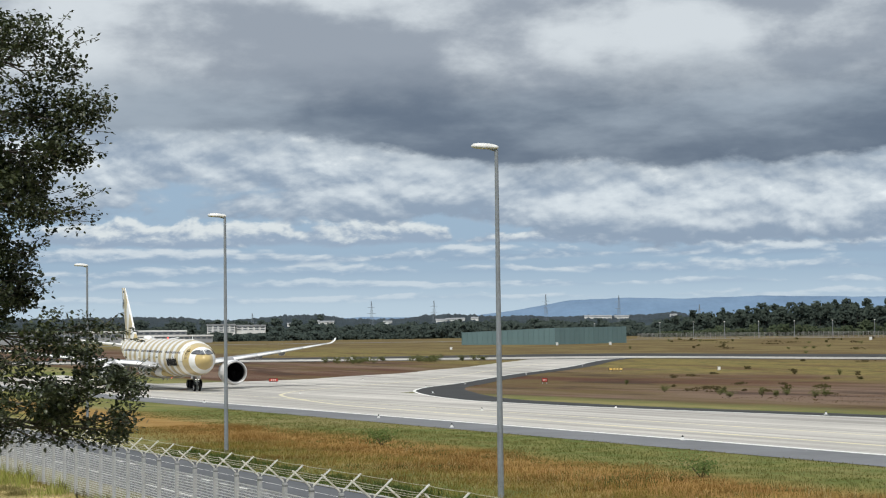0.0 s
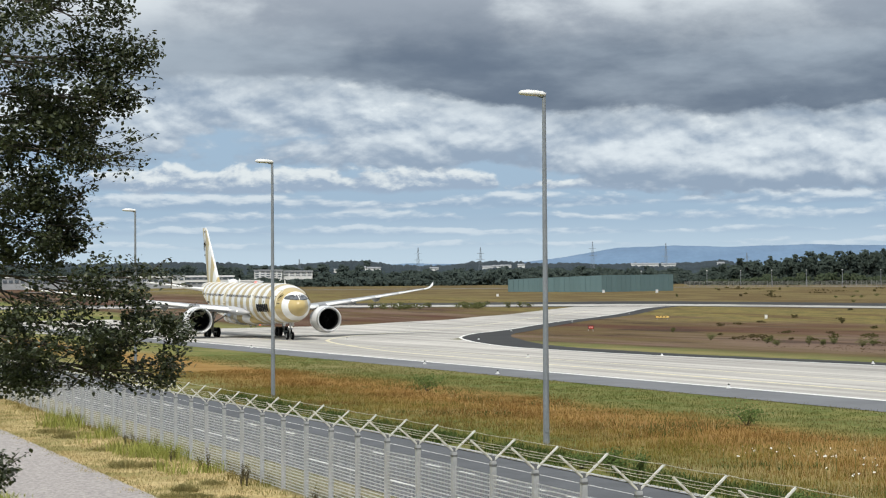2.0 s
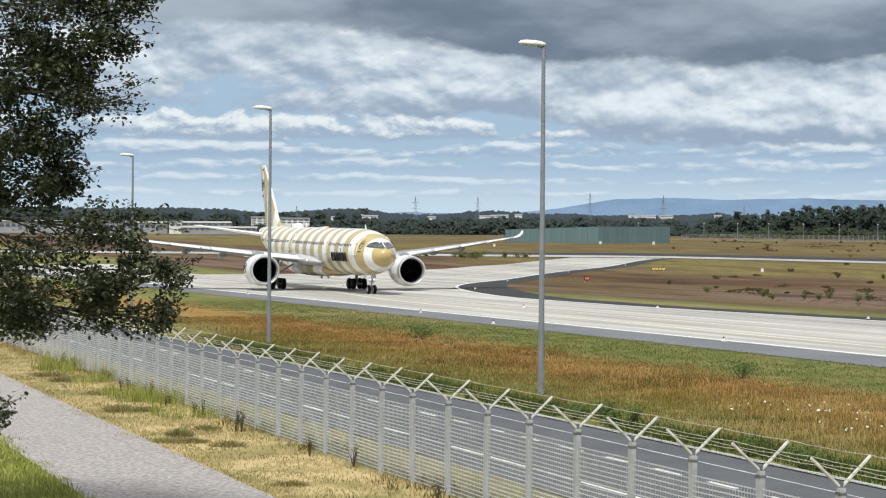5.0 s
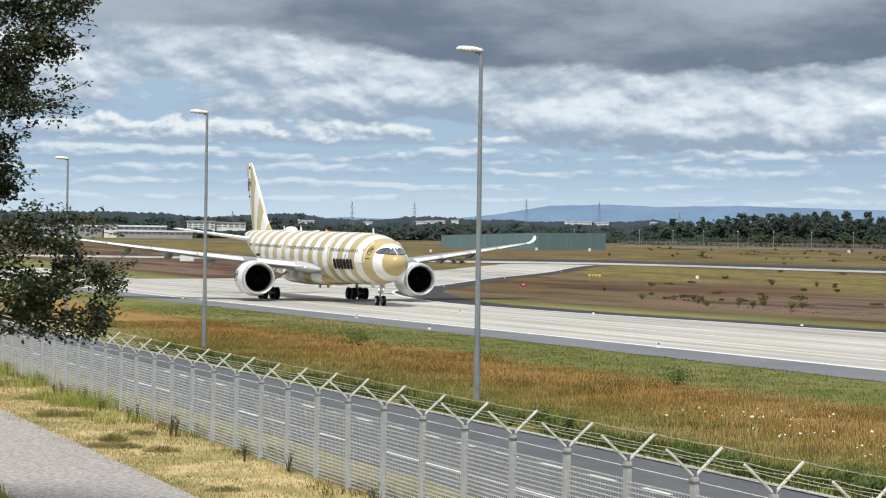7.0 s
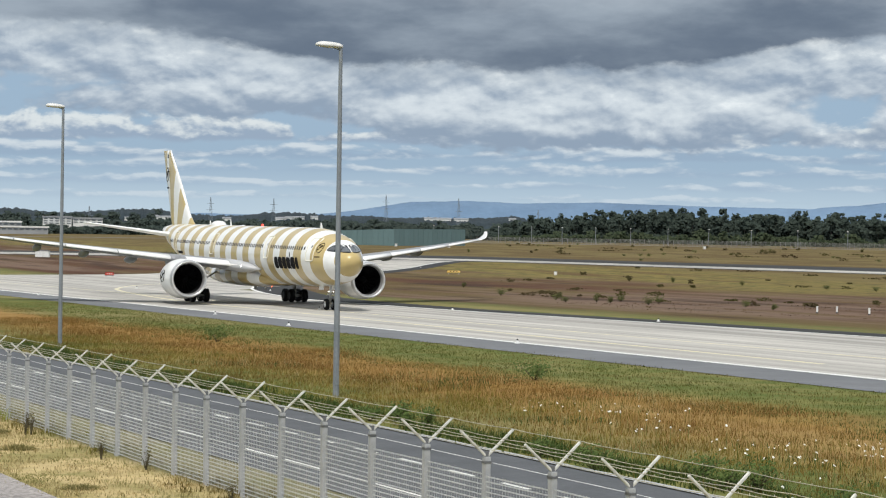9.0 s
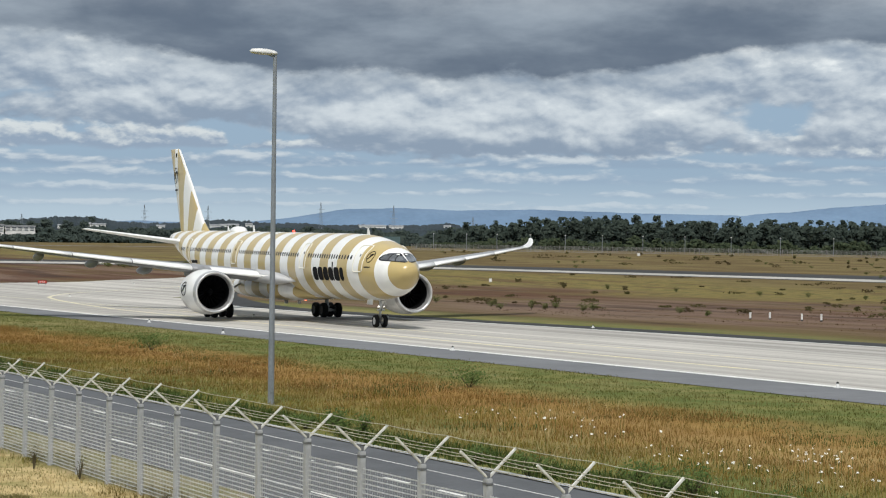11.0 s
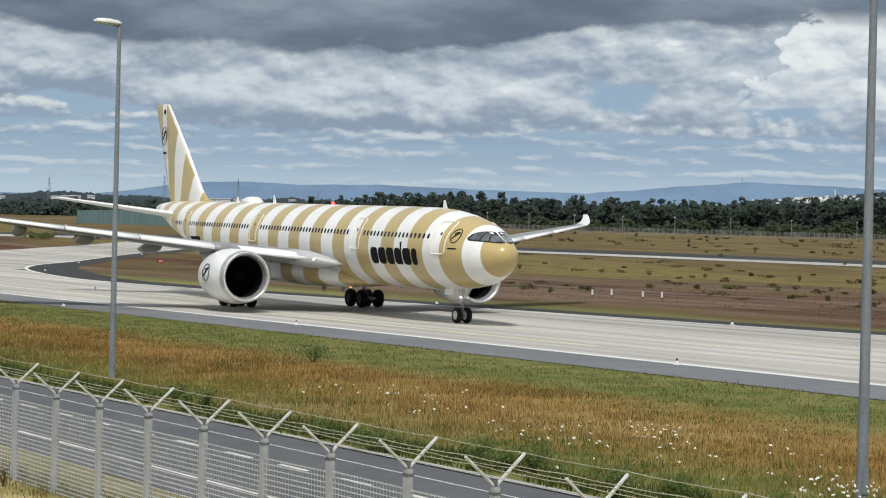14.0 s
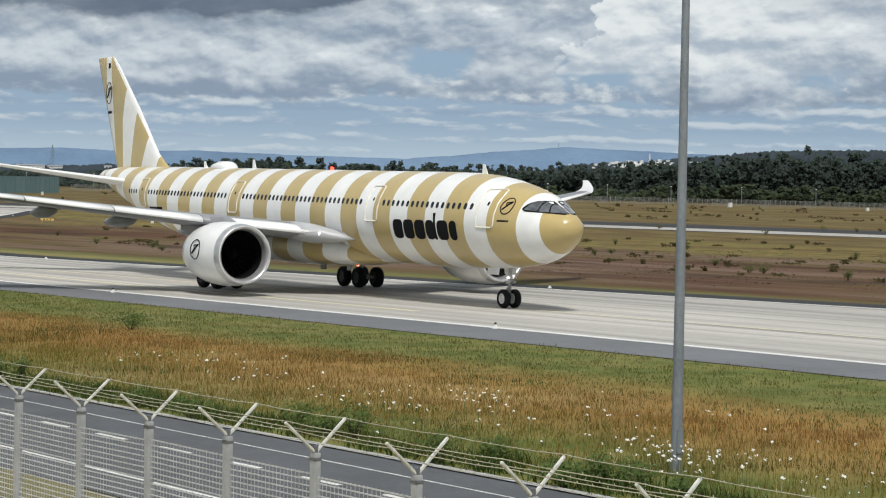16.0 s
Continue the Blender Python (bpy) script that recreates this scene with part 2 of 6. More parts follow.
def livery(name, kind):
    """Gloss paint with cream-gold bands round the hull, over the fin, or plain white."""
    m = bpy.data.materials.new(name)
    m.use_nodes = True
    nt = m.node_tree
    N, L = nt.nodes.new, nt.links.new
    b = nt.nodes["Principled BSDF"]
    b.inputs["Roughness"].default_value, b.inputs["Coat Weight"].default_value = 0.32, 0.4
    b.inputs["Coat Roughness"].default_value = 0.12
    tc, sep = N("ShaderNodeTexCoord"), N("ShaderNodeSeparateXYZ")
    L(tc.outputs["Object"], sep.inputs[0])
    X, Z = sep.outputs[0], sep.outputs[2]

    def op(kind_, a, c=None):
        n = N("ShaderNodeMath")
        n.operation = kind_
        for i, v in enumerate((a, c)):
            if v is None:
                continue
            if isinstance(v, (int, float)):
                n.inputs[i].default_value = v
            else:
                L(v, n.inputs[i])
        return n.outputs[0]

    def within(v, lo, hi):
        return op("MULTIPLY", op("GREATER_THAN", v, lo), op("LESS_THAN", v, hi))

    if kind == "hull":
        ph = op("FLOORED_MODULO", op("SUBTRACT", -0.72, X), 3.855)
        mask = op("MULTIPLY", op("LESS_THAN", ph, 1.92), op("LESS_THAN", X, -0.3))
        mask = op("MAXIMUM", mask, within(X, 1.15, 3.27))
        # the radome: a tilted ring, below the flight deck windows
        ring = op("ADD", X, op("MULTIPLY", op("SUBTRACT", Z, 4.2), 0.12))
        mask = op("MAXIMUM", mask, op("MULTIPLY", op("GREATER_THAN", ring, 4.70), op("LESS_THAN", Z, 5.42)))
        mask = op("MULTIPLY", mask, op("GREATER_THAN", X, -55.3))
    elif kind == "fin":
        # bands that fan out a little towards the leading edge
        up = op("SUBTRACT", Z, 8.3)

        def past(base, lean):
            return op("GREATER_THAN", X, op("ADD", op("MULTIPLY", up, lean), base))

        def both(a, c):
            return op("MULTIPLY", a, c)

        def off(a):
            return op("SUBTRACT", 1.0, a)

        lower = op("MAXIMUM", past(-54.5, -0.135), both(op("GREATER_THAN", X, -54.95), op("GREATER_THAN", Z, 11.6)))
        stop = op("MAXIMUM", both(op("GREATER_THAN", X, -53.05), op("LESS_THAN", Z, 12.0)), both(past(-53.9, 0.23), op("GREATER_THAN", Z, 12.0)))
        mask = both(lower, off(stop))
        mask = op("MAXIMUM", mask, both(past(-51.38, 0.235), off(past(-49.15, 0.42))))
        mask = op("MAXIMUM", mask, past(-46.45, 0.2))
        mask = op("MAXIMUM", mask, op("LESS_THAN", X, -56.55))
        rim = op("GREATER_THAN", X, op("ADD", op("MULTIPLY", op("SUBTRACT", Z, 9.2), -1.115), -46.75))
        mask = both(mask, off(both(rim, op("GREATER_THAN", Z, 9.1))))
    else:
        mask = None
    no = N("ShaderNodeTexNoise")
    no.inputs["Scale"].default_value, no.inputs["Detail"].default_value = 0.9, 8
    L(tc.outputs["Object"], no.inputs["Vector"])
    grime = N("ShaderNodeMapRange")
    L(no.outputs["Fac"], grime.inputs[0])
    grime.inputs[1].default_value, grime.inputs[2].default_value = 0.3, 0.75
    grime.inputs[3].default_value, grime.inputs[4].default_value = 1.0, 0.88
    if mask is not None:
        mx = N("ShaderNodeMix")
        mx.data_type = "RGBA"
        L(mask, mx.inputs[0])
        mx.inputs[6].default_value, mx.inputs[7].default_value = (*WHITE, 1), (*GOLD, 1)
        col = mx.outputs[2]
    else:
        rgb = N("ShaderNodeRGB")
        rgb.outputs[0].default_value = (*WHITE, 1)
        col = rgb.outputs[0]
    hsv = N("ShaderNodeHueSaturation")
    L(col, hsv.inputs["Color"])
    L(grime.outputs[0], hsv.inputs["Value"])
    L(hsv.outputs[0], b.inputs["Base Color"])
    return m


M_HULL, M_FIN, M_PAINT = livery("hull_paint", "hull"), livery("fin_paint", "fin"), livery("white_paint", "plain")
# wing grey set below its real tone: the underside's shade is in the colour
M_WING = material("wing_grey_shaded", (0.27, 0.275, 0.285), 0.45, other=(0.22, 0.225, 0.235), scale=0.5)
# root fairing grey darkened evenly to carry the shading along its lower edge
M_FAIRING = material("fairing_grey_shaded", (0.46, 0.465, 0.475), 0.4, other=(0.40, 0.405, 0.415), scale=0.6)
M_BELLY = material("belly_grey_paint", (0.36, 0.36, 0.35), 0.4, other=(0.28, 0.28, 0.27), scale=0.6)
M_LIP = material("polished_lip", (0.66, 0.66, 0.66), 0.34, 0.7, scale=2)
M_DARK = material("engine_duct", (0.008, 0.008, 0.009), 0.5, scale=3)
M_BLADE = material("fan_blade", (0.006, 0.006, 0.007), 0.6, 0.0, scale=3)
M_DARKHUB = material("main_wheel_hub", (0.05, 0.05, 0.05), 0.5, other=(0.09, 0.09, 0.09), scale=6)
M_HUB = material("wheel_hub", (0.70, 0.70, 0.68), 0.4, other=(0.5, 0.5, 0.48), scale=6)
M_TYRE = material("tyre_rubber", (0.012, 0.012, 0.012), 0.75, other=(0.02, 0.02, 0.02), scale=6)
M_STRUT = material("gear_leg", (0.55, 0.55, 0.54), 0.35, 0.4, scale=4)
M_GLASS = material("dark_glazing", (0.012, 0.014, 0.018), 0.08, scale=2)
M_LETTER = material("black_lettering", (0.008, 0.008, 0.010), 0.7, scale=2)
M_PANE = material("cockpit_pane", (0.22, 0.23, 0.24), 0.06, 0.5, other=(0.10, 0.105, 0.11), scale=1.3, coat=1.0)
M_FRAME = material("cream_outline", (0.80, 0.77, 0.66), 0.4, scale=2)
M_RED = glow("beacon_red", (1.0, 0.06, 0.04), 4.0)
M_ORANGE = glow("beacon_orange", (1.0, 0.16, 0.07), 5.0)
M_WHITELIGHT = glow("taxi_light", (1.0, 0.97, 0.9), 1.3)
for _m in (M_DARK, M_BLADE, M_TYRE, M_DARKHUB, M_LETTER):
    _m.node_tree.nodes["Principled BSDF"].inputs["Specular IOR Level"].default_value = 0.12
M_PYLON = material("pylon_steel", (0.20, 0.235, 0.27), 0.6, scale=0.5)

M_POST = material("fence_concrete", (0.42, 0.43, 0.437), 0.75, other=(0.33, 0.34, 0.347), scale=3, speck=0.08, bump=0.004)
M_MESHWIRE = material("fence_wire", (0.64, 0.65, 0.655), 0.5, 0.1, other=(0.52, 0.53, 0.535), scale=2)
M_CLAMP = material("fence_clamp", (0.20, 0.205, 0.21), 0.5, 0.3, other=(0.13, 0.135, 0.14), scale=5)
M_ARM = material("fence_arm_paint", (0.70, 0.70, 0.66), 0.55, other=(0.50, 0.49, 0.44), scale=4)
M_BARB = material("barbed_wire", (0.52, 0.49, 0.36), 0.5, 0.2, other=(0.32, 0.30, 0.22), scale=2)
M_POLE = material("galvanised_steel", (0.18, 0.20, 0.22), 0.5, 0.1, other=(0.25, 0.27, 0.29), scale=1.2, stretch=(1, 1, 0.5), speck=0.12)
M_HEAD = material("lamp_head_white", (0.72, 0.72, 0.70), 0.45, other=(0.60, 0.60, 0.58), scale=3)
M_LENS = material("lamp_lens", (0.30, 0.30, 0.28), 0.15, scale=3)
M_ROAD = material("road_asphalt", (0.095, 0.10, 0.107), 0.85, other=(0.072, 0.076, 0.081), scale=0.35, speck=0.10, bump=0.004, bump_scale=40)
M_SHOULDER = material("shoulder_asphalt", (0.165, 0.17, 0.178), 0.9, other=(0.125, 0.13, 0.137), scale=0.12, speck=0.08)
M_BLACKTOP = material("dark_asphalt", (0.018, 0.0185, 0.019), 0.95, other=(0.03, 0.03, 0.029), scale=0.15, speck=0.1)
M_LINE = material("white_marking", (0.80, 0.80, 0.76), 0.7, other=(0.60, 0.60, 0.57), scale=1.5)
M_YELLOW = material("yellow_marking", (0.68, 0.62, 0.40), 0.7, other=(0.52, 0.49, 0.38), scale=0.8)
M_PATH = material("gravel_path", (0.41, 0.375, 0.35), 0.95, other=(0.23, 0.21, 0.20), scale=8.0, detail=10, lo=0.40, hi=0.60, speck=0.3)
M_BARRIER = material("barrier_green_panel", (0.125, 0.20, 0.205), 0.6, other=(0.105, 0.165, 0.17), scale=0.08, per_object=0.06)


def concrete_material():
    """Pale slabs with rubber streaks and tar joints along the taxiway."""
    m = bpy.data.materials.new("taxiway_concrete")
    m.use_nodes = True
    nt = m.node_tree
    N, L = nt.nodes.new, nt.links.new
    b = nt.nodes["Principled BSDF"]
    b.inputs["Roughness"].default_value = 0.85
    tc, rot = N("ShaderNodeTexCoord"), N("ShaderNodeMapping")
    rot.vector_type = "TEXTURE"
    rot.inputs["Rotation"].default_value = (0, 0, math.atan2(DIR.y, DIR.x))
    L(tc.outputs["Object"], rot.inputs[0])

    def tex(stretch, scale, detail):
        mp, n = N("ShaderNodeMapping"), N("ShaderNodeTexNoise")
        mp.inputs["Scale"].default_value = stretch
        L(rot.outputs[0], mp.inputs[0])
        L(mp.outputs[0], n.inputs["Vector"])
        n.inputs["Scale"].default_value, n.inputs["Detail"].default_value = scale, detail
        return n.outputs["Fac"]

    def ramp(v, lo, hi, a, c):
        n = N("ShaderNodeMapRange")
        L(v, n.inputs[0])
        for i, q in enumerate((lo, hi, a, c)):
            n.inputs[i + 1].default_value = q
        return n.outputs[0]

    def mult(a, c):
        n = N("ShaderNodeMath")
        n.operation = "MULTIPLY"
        L(a, n.inputs[0])
        L(c, n.inputs[1])
        return n.outputs[0]

    streak = mult(ramp(tex((0.012, 0.55, 1), 1.0, 6), 0.40, 0.68, 1.08, 0.62), ramp(tex((0.006, 0.16, 1), 1.0, 4), 0.40, 0.62, 1.06, 0.80))
    patch = ramp(tex((1, 1, 1), 0.05, 5), 0.3, 0.7, 0.92, 1.06)
    grain = ramp(tex((1, 1, 1), 2.5, 4), 0.3, 0.7, 0.93, 1.07)
    brick = N("ShaderNodeTexBrick")
    L(rot.outputs[0], brick.inputs["Vector"])
    brick.offset = 0.0
    brick.inputs["Scale"].default_value = 1.0
    brick.inputs["Brick Width"].default_value, brick.inputs["Row Height"].default_value = 7.5, 7.5
    brick.inputs["Mortar Size"].default_value = 0.05
    for nme, v in (("Color1", 1.0), ("Color2", 0.95), ("Mortar", 0.72)):
        brick.inputs[nme].default_value = (v, v, v, 1)
    value = mult(mult(mult(streak, patch), grain), brick.outputs["Color"])
    hsv = N("ShaderNodeHueSaturation")
    hsv.inputs["Color"].default_value = (0.475, 0.452, 0.41, 1)
    L(value, hsv.inputs["Value"])
    L(hsv.outputs[0], b.inputs["Base Color"])
    return m


def ground_material():
    """Meadow: mown green strips beside the pavements, rusty sorrel and heath between, dry straw by the footpath."""
    m = bpy.data.materials.new("meadow_ground")
    m.use_nodes = True
    nt = m.node_tree
    N, L = nt.nodes.new, nt.links.new
    b = nt.nodes["Principled BSDF"]
    b.inputs["Roughness"].default_value, b.inputs["Specular IOR Level"].default_value = 1.0, 0.1
    tc, rot, sep = N("ShaderNodeTexCoord"), N("ShaderNodeMapping"), N("ShaderNodeSeparateXYZ")
    rot.vector_type = "TEXTURE"
    rot.inputs["Rotation"].default_value = (0, 0, math.atan2(NOR.y, NOR.x))
    L(tc.outputs["Object"], rot.inputs[0])
    L(rot.outputs[0], sep.inputs[0])
    u = sep.outputs[0]

    def tex(scale, detail, stretch=(1, 1, 1), loc=(0, 0, 0)):
        mp, n = N("ShaderNodeMapping"), N("ShaderNodeTexNoise")
        mp.inputs["Scale"].default_value, mp.inputs["Location"].default_value = stretch, loc
        L(rot.outputs[0], mp.inputs[0])
        L(mp.outputs[0], n.inputs["Vector"])
        n.inputs["Scale"].default_value, n.inputs["Detail"].default_value = scale, detail
        n.inputs["Roughness"].default_value = 0.62
        return n.outputs["Fac"]

    def op(kind, a, c):
        n = N("ShaderNodeMath")
        n.operation = kind
        for i, v in enumerate((a, c)):
            if isinstance(v, (int, float)):
                n.inputs[i].default_value = v
            else:
                L(v, n.inputs[i])
        return n.outputs[0]

    def step(v, lo, hi):
        n = N("ShaderNodeMapRange")
        n.interpolation_type = "SMOOTHSTEP"
        L(v, n.inputs[0])
        n.inputs[1].default_value, n.inputs[2].default_value = lo, hi
        return n.outputs[0]

    def mix(fac, a, c):
        n = N("ShaderNodeMix")
        n.data_type = "RGBA"
        if isinstance(fac, (int, float)):
            n.inputs[0].default_value = fac
        else:
            L(fac, n.inputs[0])
        for i, v in ((6, a), (7, c)):
            if isinstance(v, tuple):
                n.inputs[i].default_value = (*v, 1)
            else:
                L(v, n.inputs[i])
        return n.outputs[2]

    n1, n2, n3 = tex(0.06, 6, (1, 0.5, 1)), tex(0.35, 6), tex(2.2, 5)
    uw = op("ADD", u, op("ADD", op("MULTIPLY", op("SUBTRACT", n1, 0.5), 9.0), op("MULTIPLY", op("SUBTRACT", n2, 0.5), 4.0)))
    green = mix(step(n2, 0.35, 0.65), (0.095, 0.122, 0.032), (0.17, 0.165, 0.054))
    green = mix(op("MULTIPLY", step(n1, 0.47, 0.63), 0.7), green, (0.23, 0.195, 0.085))
    dull = mix(step(n2, 0.38, 0.62), (0.20, 0.18, 0.105), (0.17, 0.16, 0.075))
    rust = mix(step(n2, 0.32, 0.68), (0.225, 0.125, 0.040), (0.285, 0.18, 0.056))
    rust = mix(op("MULTIPLY", step(n1, 0.5, 0.66), 0.6), rust, (0.30, 0.215, 0.085))
    straw = mix(step(n2, 0.42, 0.62), (0.48, 0.375, 0.19), (0.27, 0.235, 0.095))
    # across the plan: footpath side, fence, road verge, rust meadow, mown strip, far side
    col = mix(step(uw, 7.0, 9.5), mix(step(n2, 0.4, 0.6), (0.22, 0.235, 0.06), (0.30, 0.30, 0.09)), straw)
    col = mix(step(u, 15.6, 16.6), col, dull)
    col = mix(step(u, 26.4, 27.0), col, green)
    col = mix(step(uw, 30.0, 38.0), col, rust)
    col = mix(step(uw, 41.0, 46.0), col, green)
    heath = mix(step(n1, 0.45, 0.62), (0.078, 0.036, 0.024), (0.105, 0.058, 0.032))
    heath = mix(op("MULTIPLY", step(n2, 0.45, 0.65), 0.4), heath, (0.095, 0.072, 0.030))
    yellow = mix(step(n2, 0.4, 0.62), (0.195, 0.155, 0.052), (0.105, 0.092, 0.034))
    yellow = mix(op("MULTIPLY", step(tex(0.09, 7, (1.0, 0.22, 1), (2, 5, 0)), 0.48, 0.62), 0.75), yellow, (0.10, 0.060, 0.032))
    lane = tex(0.05, 7, (1.0, 0.16, 1), (3, 8, 0))
    heath = mix(op("MULTIPLY", step(lane, 0.44, 0.58), 0.85), heath, (0.115, 0.085, 0.036))
    heath = mix(op("MULTIPLY", step(tex(0.07, 7, (1.0, 0.10, 1), (11, 4, 0)), 0.47, 0.62), 0.8), heath, (0.165, 0.115, 0.085))
    heath = mix(op("MULTIPLY", step(tex(0.11, 7, (1.0, 0.2, 1), (7, 1, 0)), 0.52, 0.64), 0.8), heath, (0.048, 0.030, 0.022))
    far_u = op("ADD", uw, op("MULTIPLY", op("SUBTRACT", tex(0.018, 5), 0.5), 90.0))
    col = mix(step(u, 92.0, 96.0), col, mix(step(uw, 95.5, 102.0), mix(step(n2, 0.4, 0.6), (0.115, 0.125, 0.042), (0.155, 0.135, 0.055)), heath))
    col = mix(step(far_u, 165.0, 205.0), col, yellow)
    col = mix(step(far_u, 235.0, 262.0), col, mix(step(n1, 0.42, 0.6), (0.110, 0.078, 0.034), (0.150, 0.118, 0.050)))
    hsv = N("ShaderNodeHueSaturation")
    L(col, hsv.inputs["Color"])
    L(op("ADD", op("MULTIPLY", n3, 0.7), 0.65), hsv.inputs["Value"])
    L(hsv.outputs[0], b.inputs["Base Color"])
    bp = N("ShaderNodeBump")
    L(n3, bp.inputs["Height"])
    bp.inputs["Strength"].default_value, bp.inputs["Distance"].default_value = 0.5, 0.12
    L(bp.outputs[0], b.inputs["Normal"])
    return m


M_CONCRETE, M_GROUND = concrete_material(), ground_material()

# ================= building helpers =================
def part(name, bm, mat, parent=None, label="", smooth=False, at=None):
    """Links a bmesh as one mesh object, under its thing where there is one."""
    me = bpy.data.meshes.new(name)
    bm.normal_update()
    bm.to_mesh(me)
    bm.free()
    if smooth:
        me.polygons.foreach_set("use_smooth", [True] * len(me.polygons))
    me.materials.append(mat)
    ob = new(name, me)
    if at is not None:
        ob.matrix_basis = at
    if parent is not None:
        ob.parent = parent
    if label:
        ob["label"] = label
    return ob


def share(name, mesh, parent, m, label=""):
    """Another object on the same mesh data."""
    ob = new(name, mesh)
    ob.matrix_basis = m
    ob.parent = parent
    if label:
        ob["label"] = label
    return ob


def faces_of(name, verts, faces, mat, parent=None, smooth=False):
    me = bpy.data.meshes.new(name)
    me.from_pydata(verts, [], faces)
    me.update()
    if smooth:
        me.polygons.foreach_set("use_smooth", [True] * len(me.polygons))
    me.materials.append(mat)
    ob = new(name, me)
    if parent is not None:
        ob.parent = parent
    return ob


def box(bm, size, centre=(0, 0, 0), turn=None, bevel=0.0):
    r = bmesh.ops.create_cube(bm, size=1.0)
    vs = r["verts"]
    bmesh.ops.scale(bm, vec=size, verts=vs)
    if bevel:
        es = list({e for v in vs for e in v.link_edges})
        b = bmesh.ops.bevel(bm, geom=es, offset=bevel, segments=2, affect="EDGES", clamp_overlap=True)
        vs = list({v for f in b["faces"] for v in f.verts} | {v for v in vs if v.is_valid})
    if turn is not None:
        bmesh.ops.transform(bm, matrix=turn.to_4x4(), verts=vs)
    bmesh.ops.translate(bm, vec=centre, verts=vs)
    return vs


def rod(bm, a, b, r0, r1=None, seg=10, caps=True):
    """A round bar from a to b, tapering from r0 to r1."""
    a, b = Vector(a), Vector(b)
    d = b - a
    vs = bmesh.ops.create_cone(bm, cap_ends=caps, segments=seg, radius1=r0, radius2=r0 if r1 is None else r1, depth=d.length)["verts"]
    m = Matrix.Translation((a + b) / 2) @ d.to_track_quat("Z", "Y").to_matrix().to_4x4()
    bmesh.ops.transform(bm, matrix=m, verts=vs)
    return vs


def loft(bm, rings, closed=True, caps=True):
    """Skins a row of rings, each a list of points of equal count."""
    rows = [[bm.verts.new(p) for p in ring] for ring in rings]
    n = len(rows[0])
    for a, b in zip(rows, rows[1:]):
        for i in range(n if closed else n - 1):
            j = (i + 1) % n
            bm.faces.new((a[i], a[j], b[j], b[i]))
    if caps and closed:
        bm.faces.new(rows[0][::-1])
        bm.faces.new(rows[-1])
    bmesh.ops.recalc_face_normals(bm, faces=bm.faces[:])


def turned(bm, profile, seg=40, axis="x", centre=(0, 0, 0)):
    """A body of revolution about the x axis, from (x, radius) pairs."""
    rings = []
    for x, r in profile:
        rings.append([(centre[0] + x, centre[1] + r * math.cos(2 * math.pi * i / seg), centre[2] + r * math.sin(2 * math.pi * i / seg)) for i in range(seg)])
    loft(bm, rings, True, False)


def empty(name, m=None):
    ob = new(name)
    ob.empty_display_size = 0.5
    if m is not None:
        ob.matrix_basis = m
    return ob


def sample(points, step):
    """Points of a polyline at about even steps, with rounded corners."""
    pts = [Vector(p) for p in points]
    for _ in range(2):
        fine = [pts[0]]
        for a, b in zip(pts, pts[1:]):
            fine += [a * 0.75 + b * 0.25, a * 0.25 + b * 0.75]
        pts = fine + [pts[-1]]
    out = [pts[0]]
    for a, b in zip(pts, pts[1:]):
        n = max(1, int((b - a).length / step + 0.5))
        out += [a.lerp(b, (k + 1) / n) for k in range(n)]
    return out


def resample(points, count):
    pts = [Vector(p) for p in points]
    lens = [0.0]
    for a, b in zip(pts, pts[1:]):
        lens.append(lens[-1] + (b - a).length)
    out, k = [], 0
    for i in range(count):
        want = lens[-1] * i / (count - 1)
        while k < len(pts) - 2 and lens[k + 1] < want:
            k += 1
        out.append(pts[k].lerp(pts[k + 1], (want - lens[k]) / max(1e-6, lens[k + 1] - lens[k])))
    return out


def sheet(name, left, right, lift, mat, parent=None, step=5.0, cross=6, thick=0.0):
    """A paved sheet between two edges, draped over the land."""
    a, b = sample(left, 1e9), sample(right, 1e9)
    total = max(sum((q - p).length for p, q in zip(e, e[1:])) for e in (a, b))
    n = max(2, int(total / step))
    a, b = resample(a, n), resample(b, n)
    verts, faces = [], []
    for p, q in zip(a, b):
        for k in range(cross + 1):
            c = p.lerp(q, k / cross)
            verts.append((c.x, c.y, rise(c.x, c.y) + lift))
    w = cross + 1
    for i in range(n - 1):
        for k in range(cross):
            faces.append((i * w + k, i * w + k + 1, (i + 1) * w + k + 1, (i + 1) * w + k))
    ob = faces_of(name, verts, faces, mat, parent)
    if ob.data.polygons[0].normal.z < 0:
        ob.data.flip_normals()
    return ob


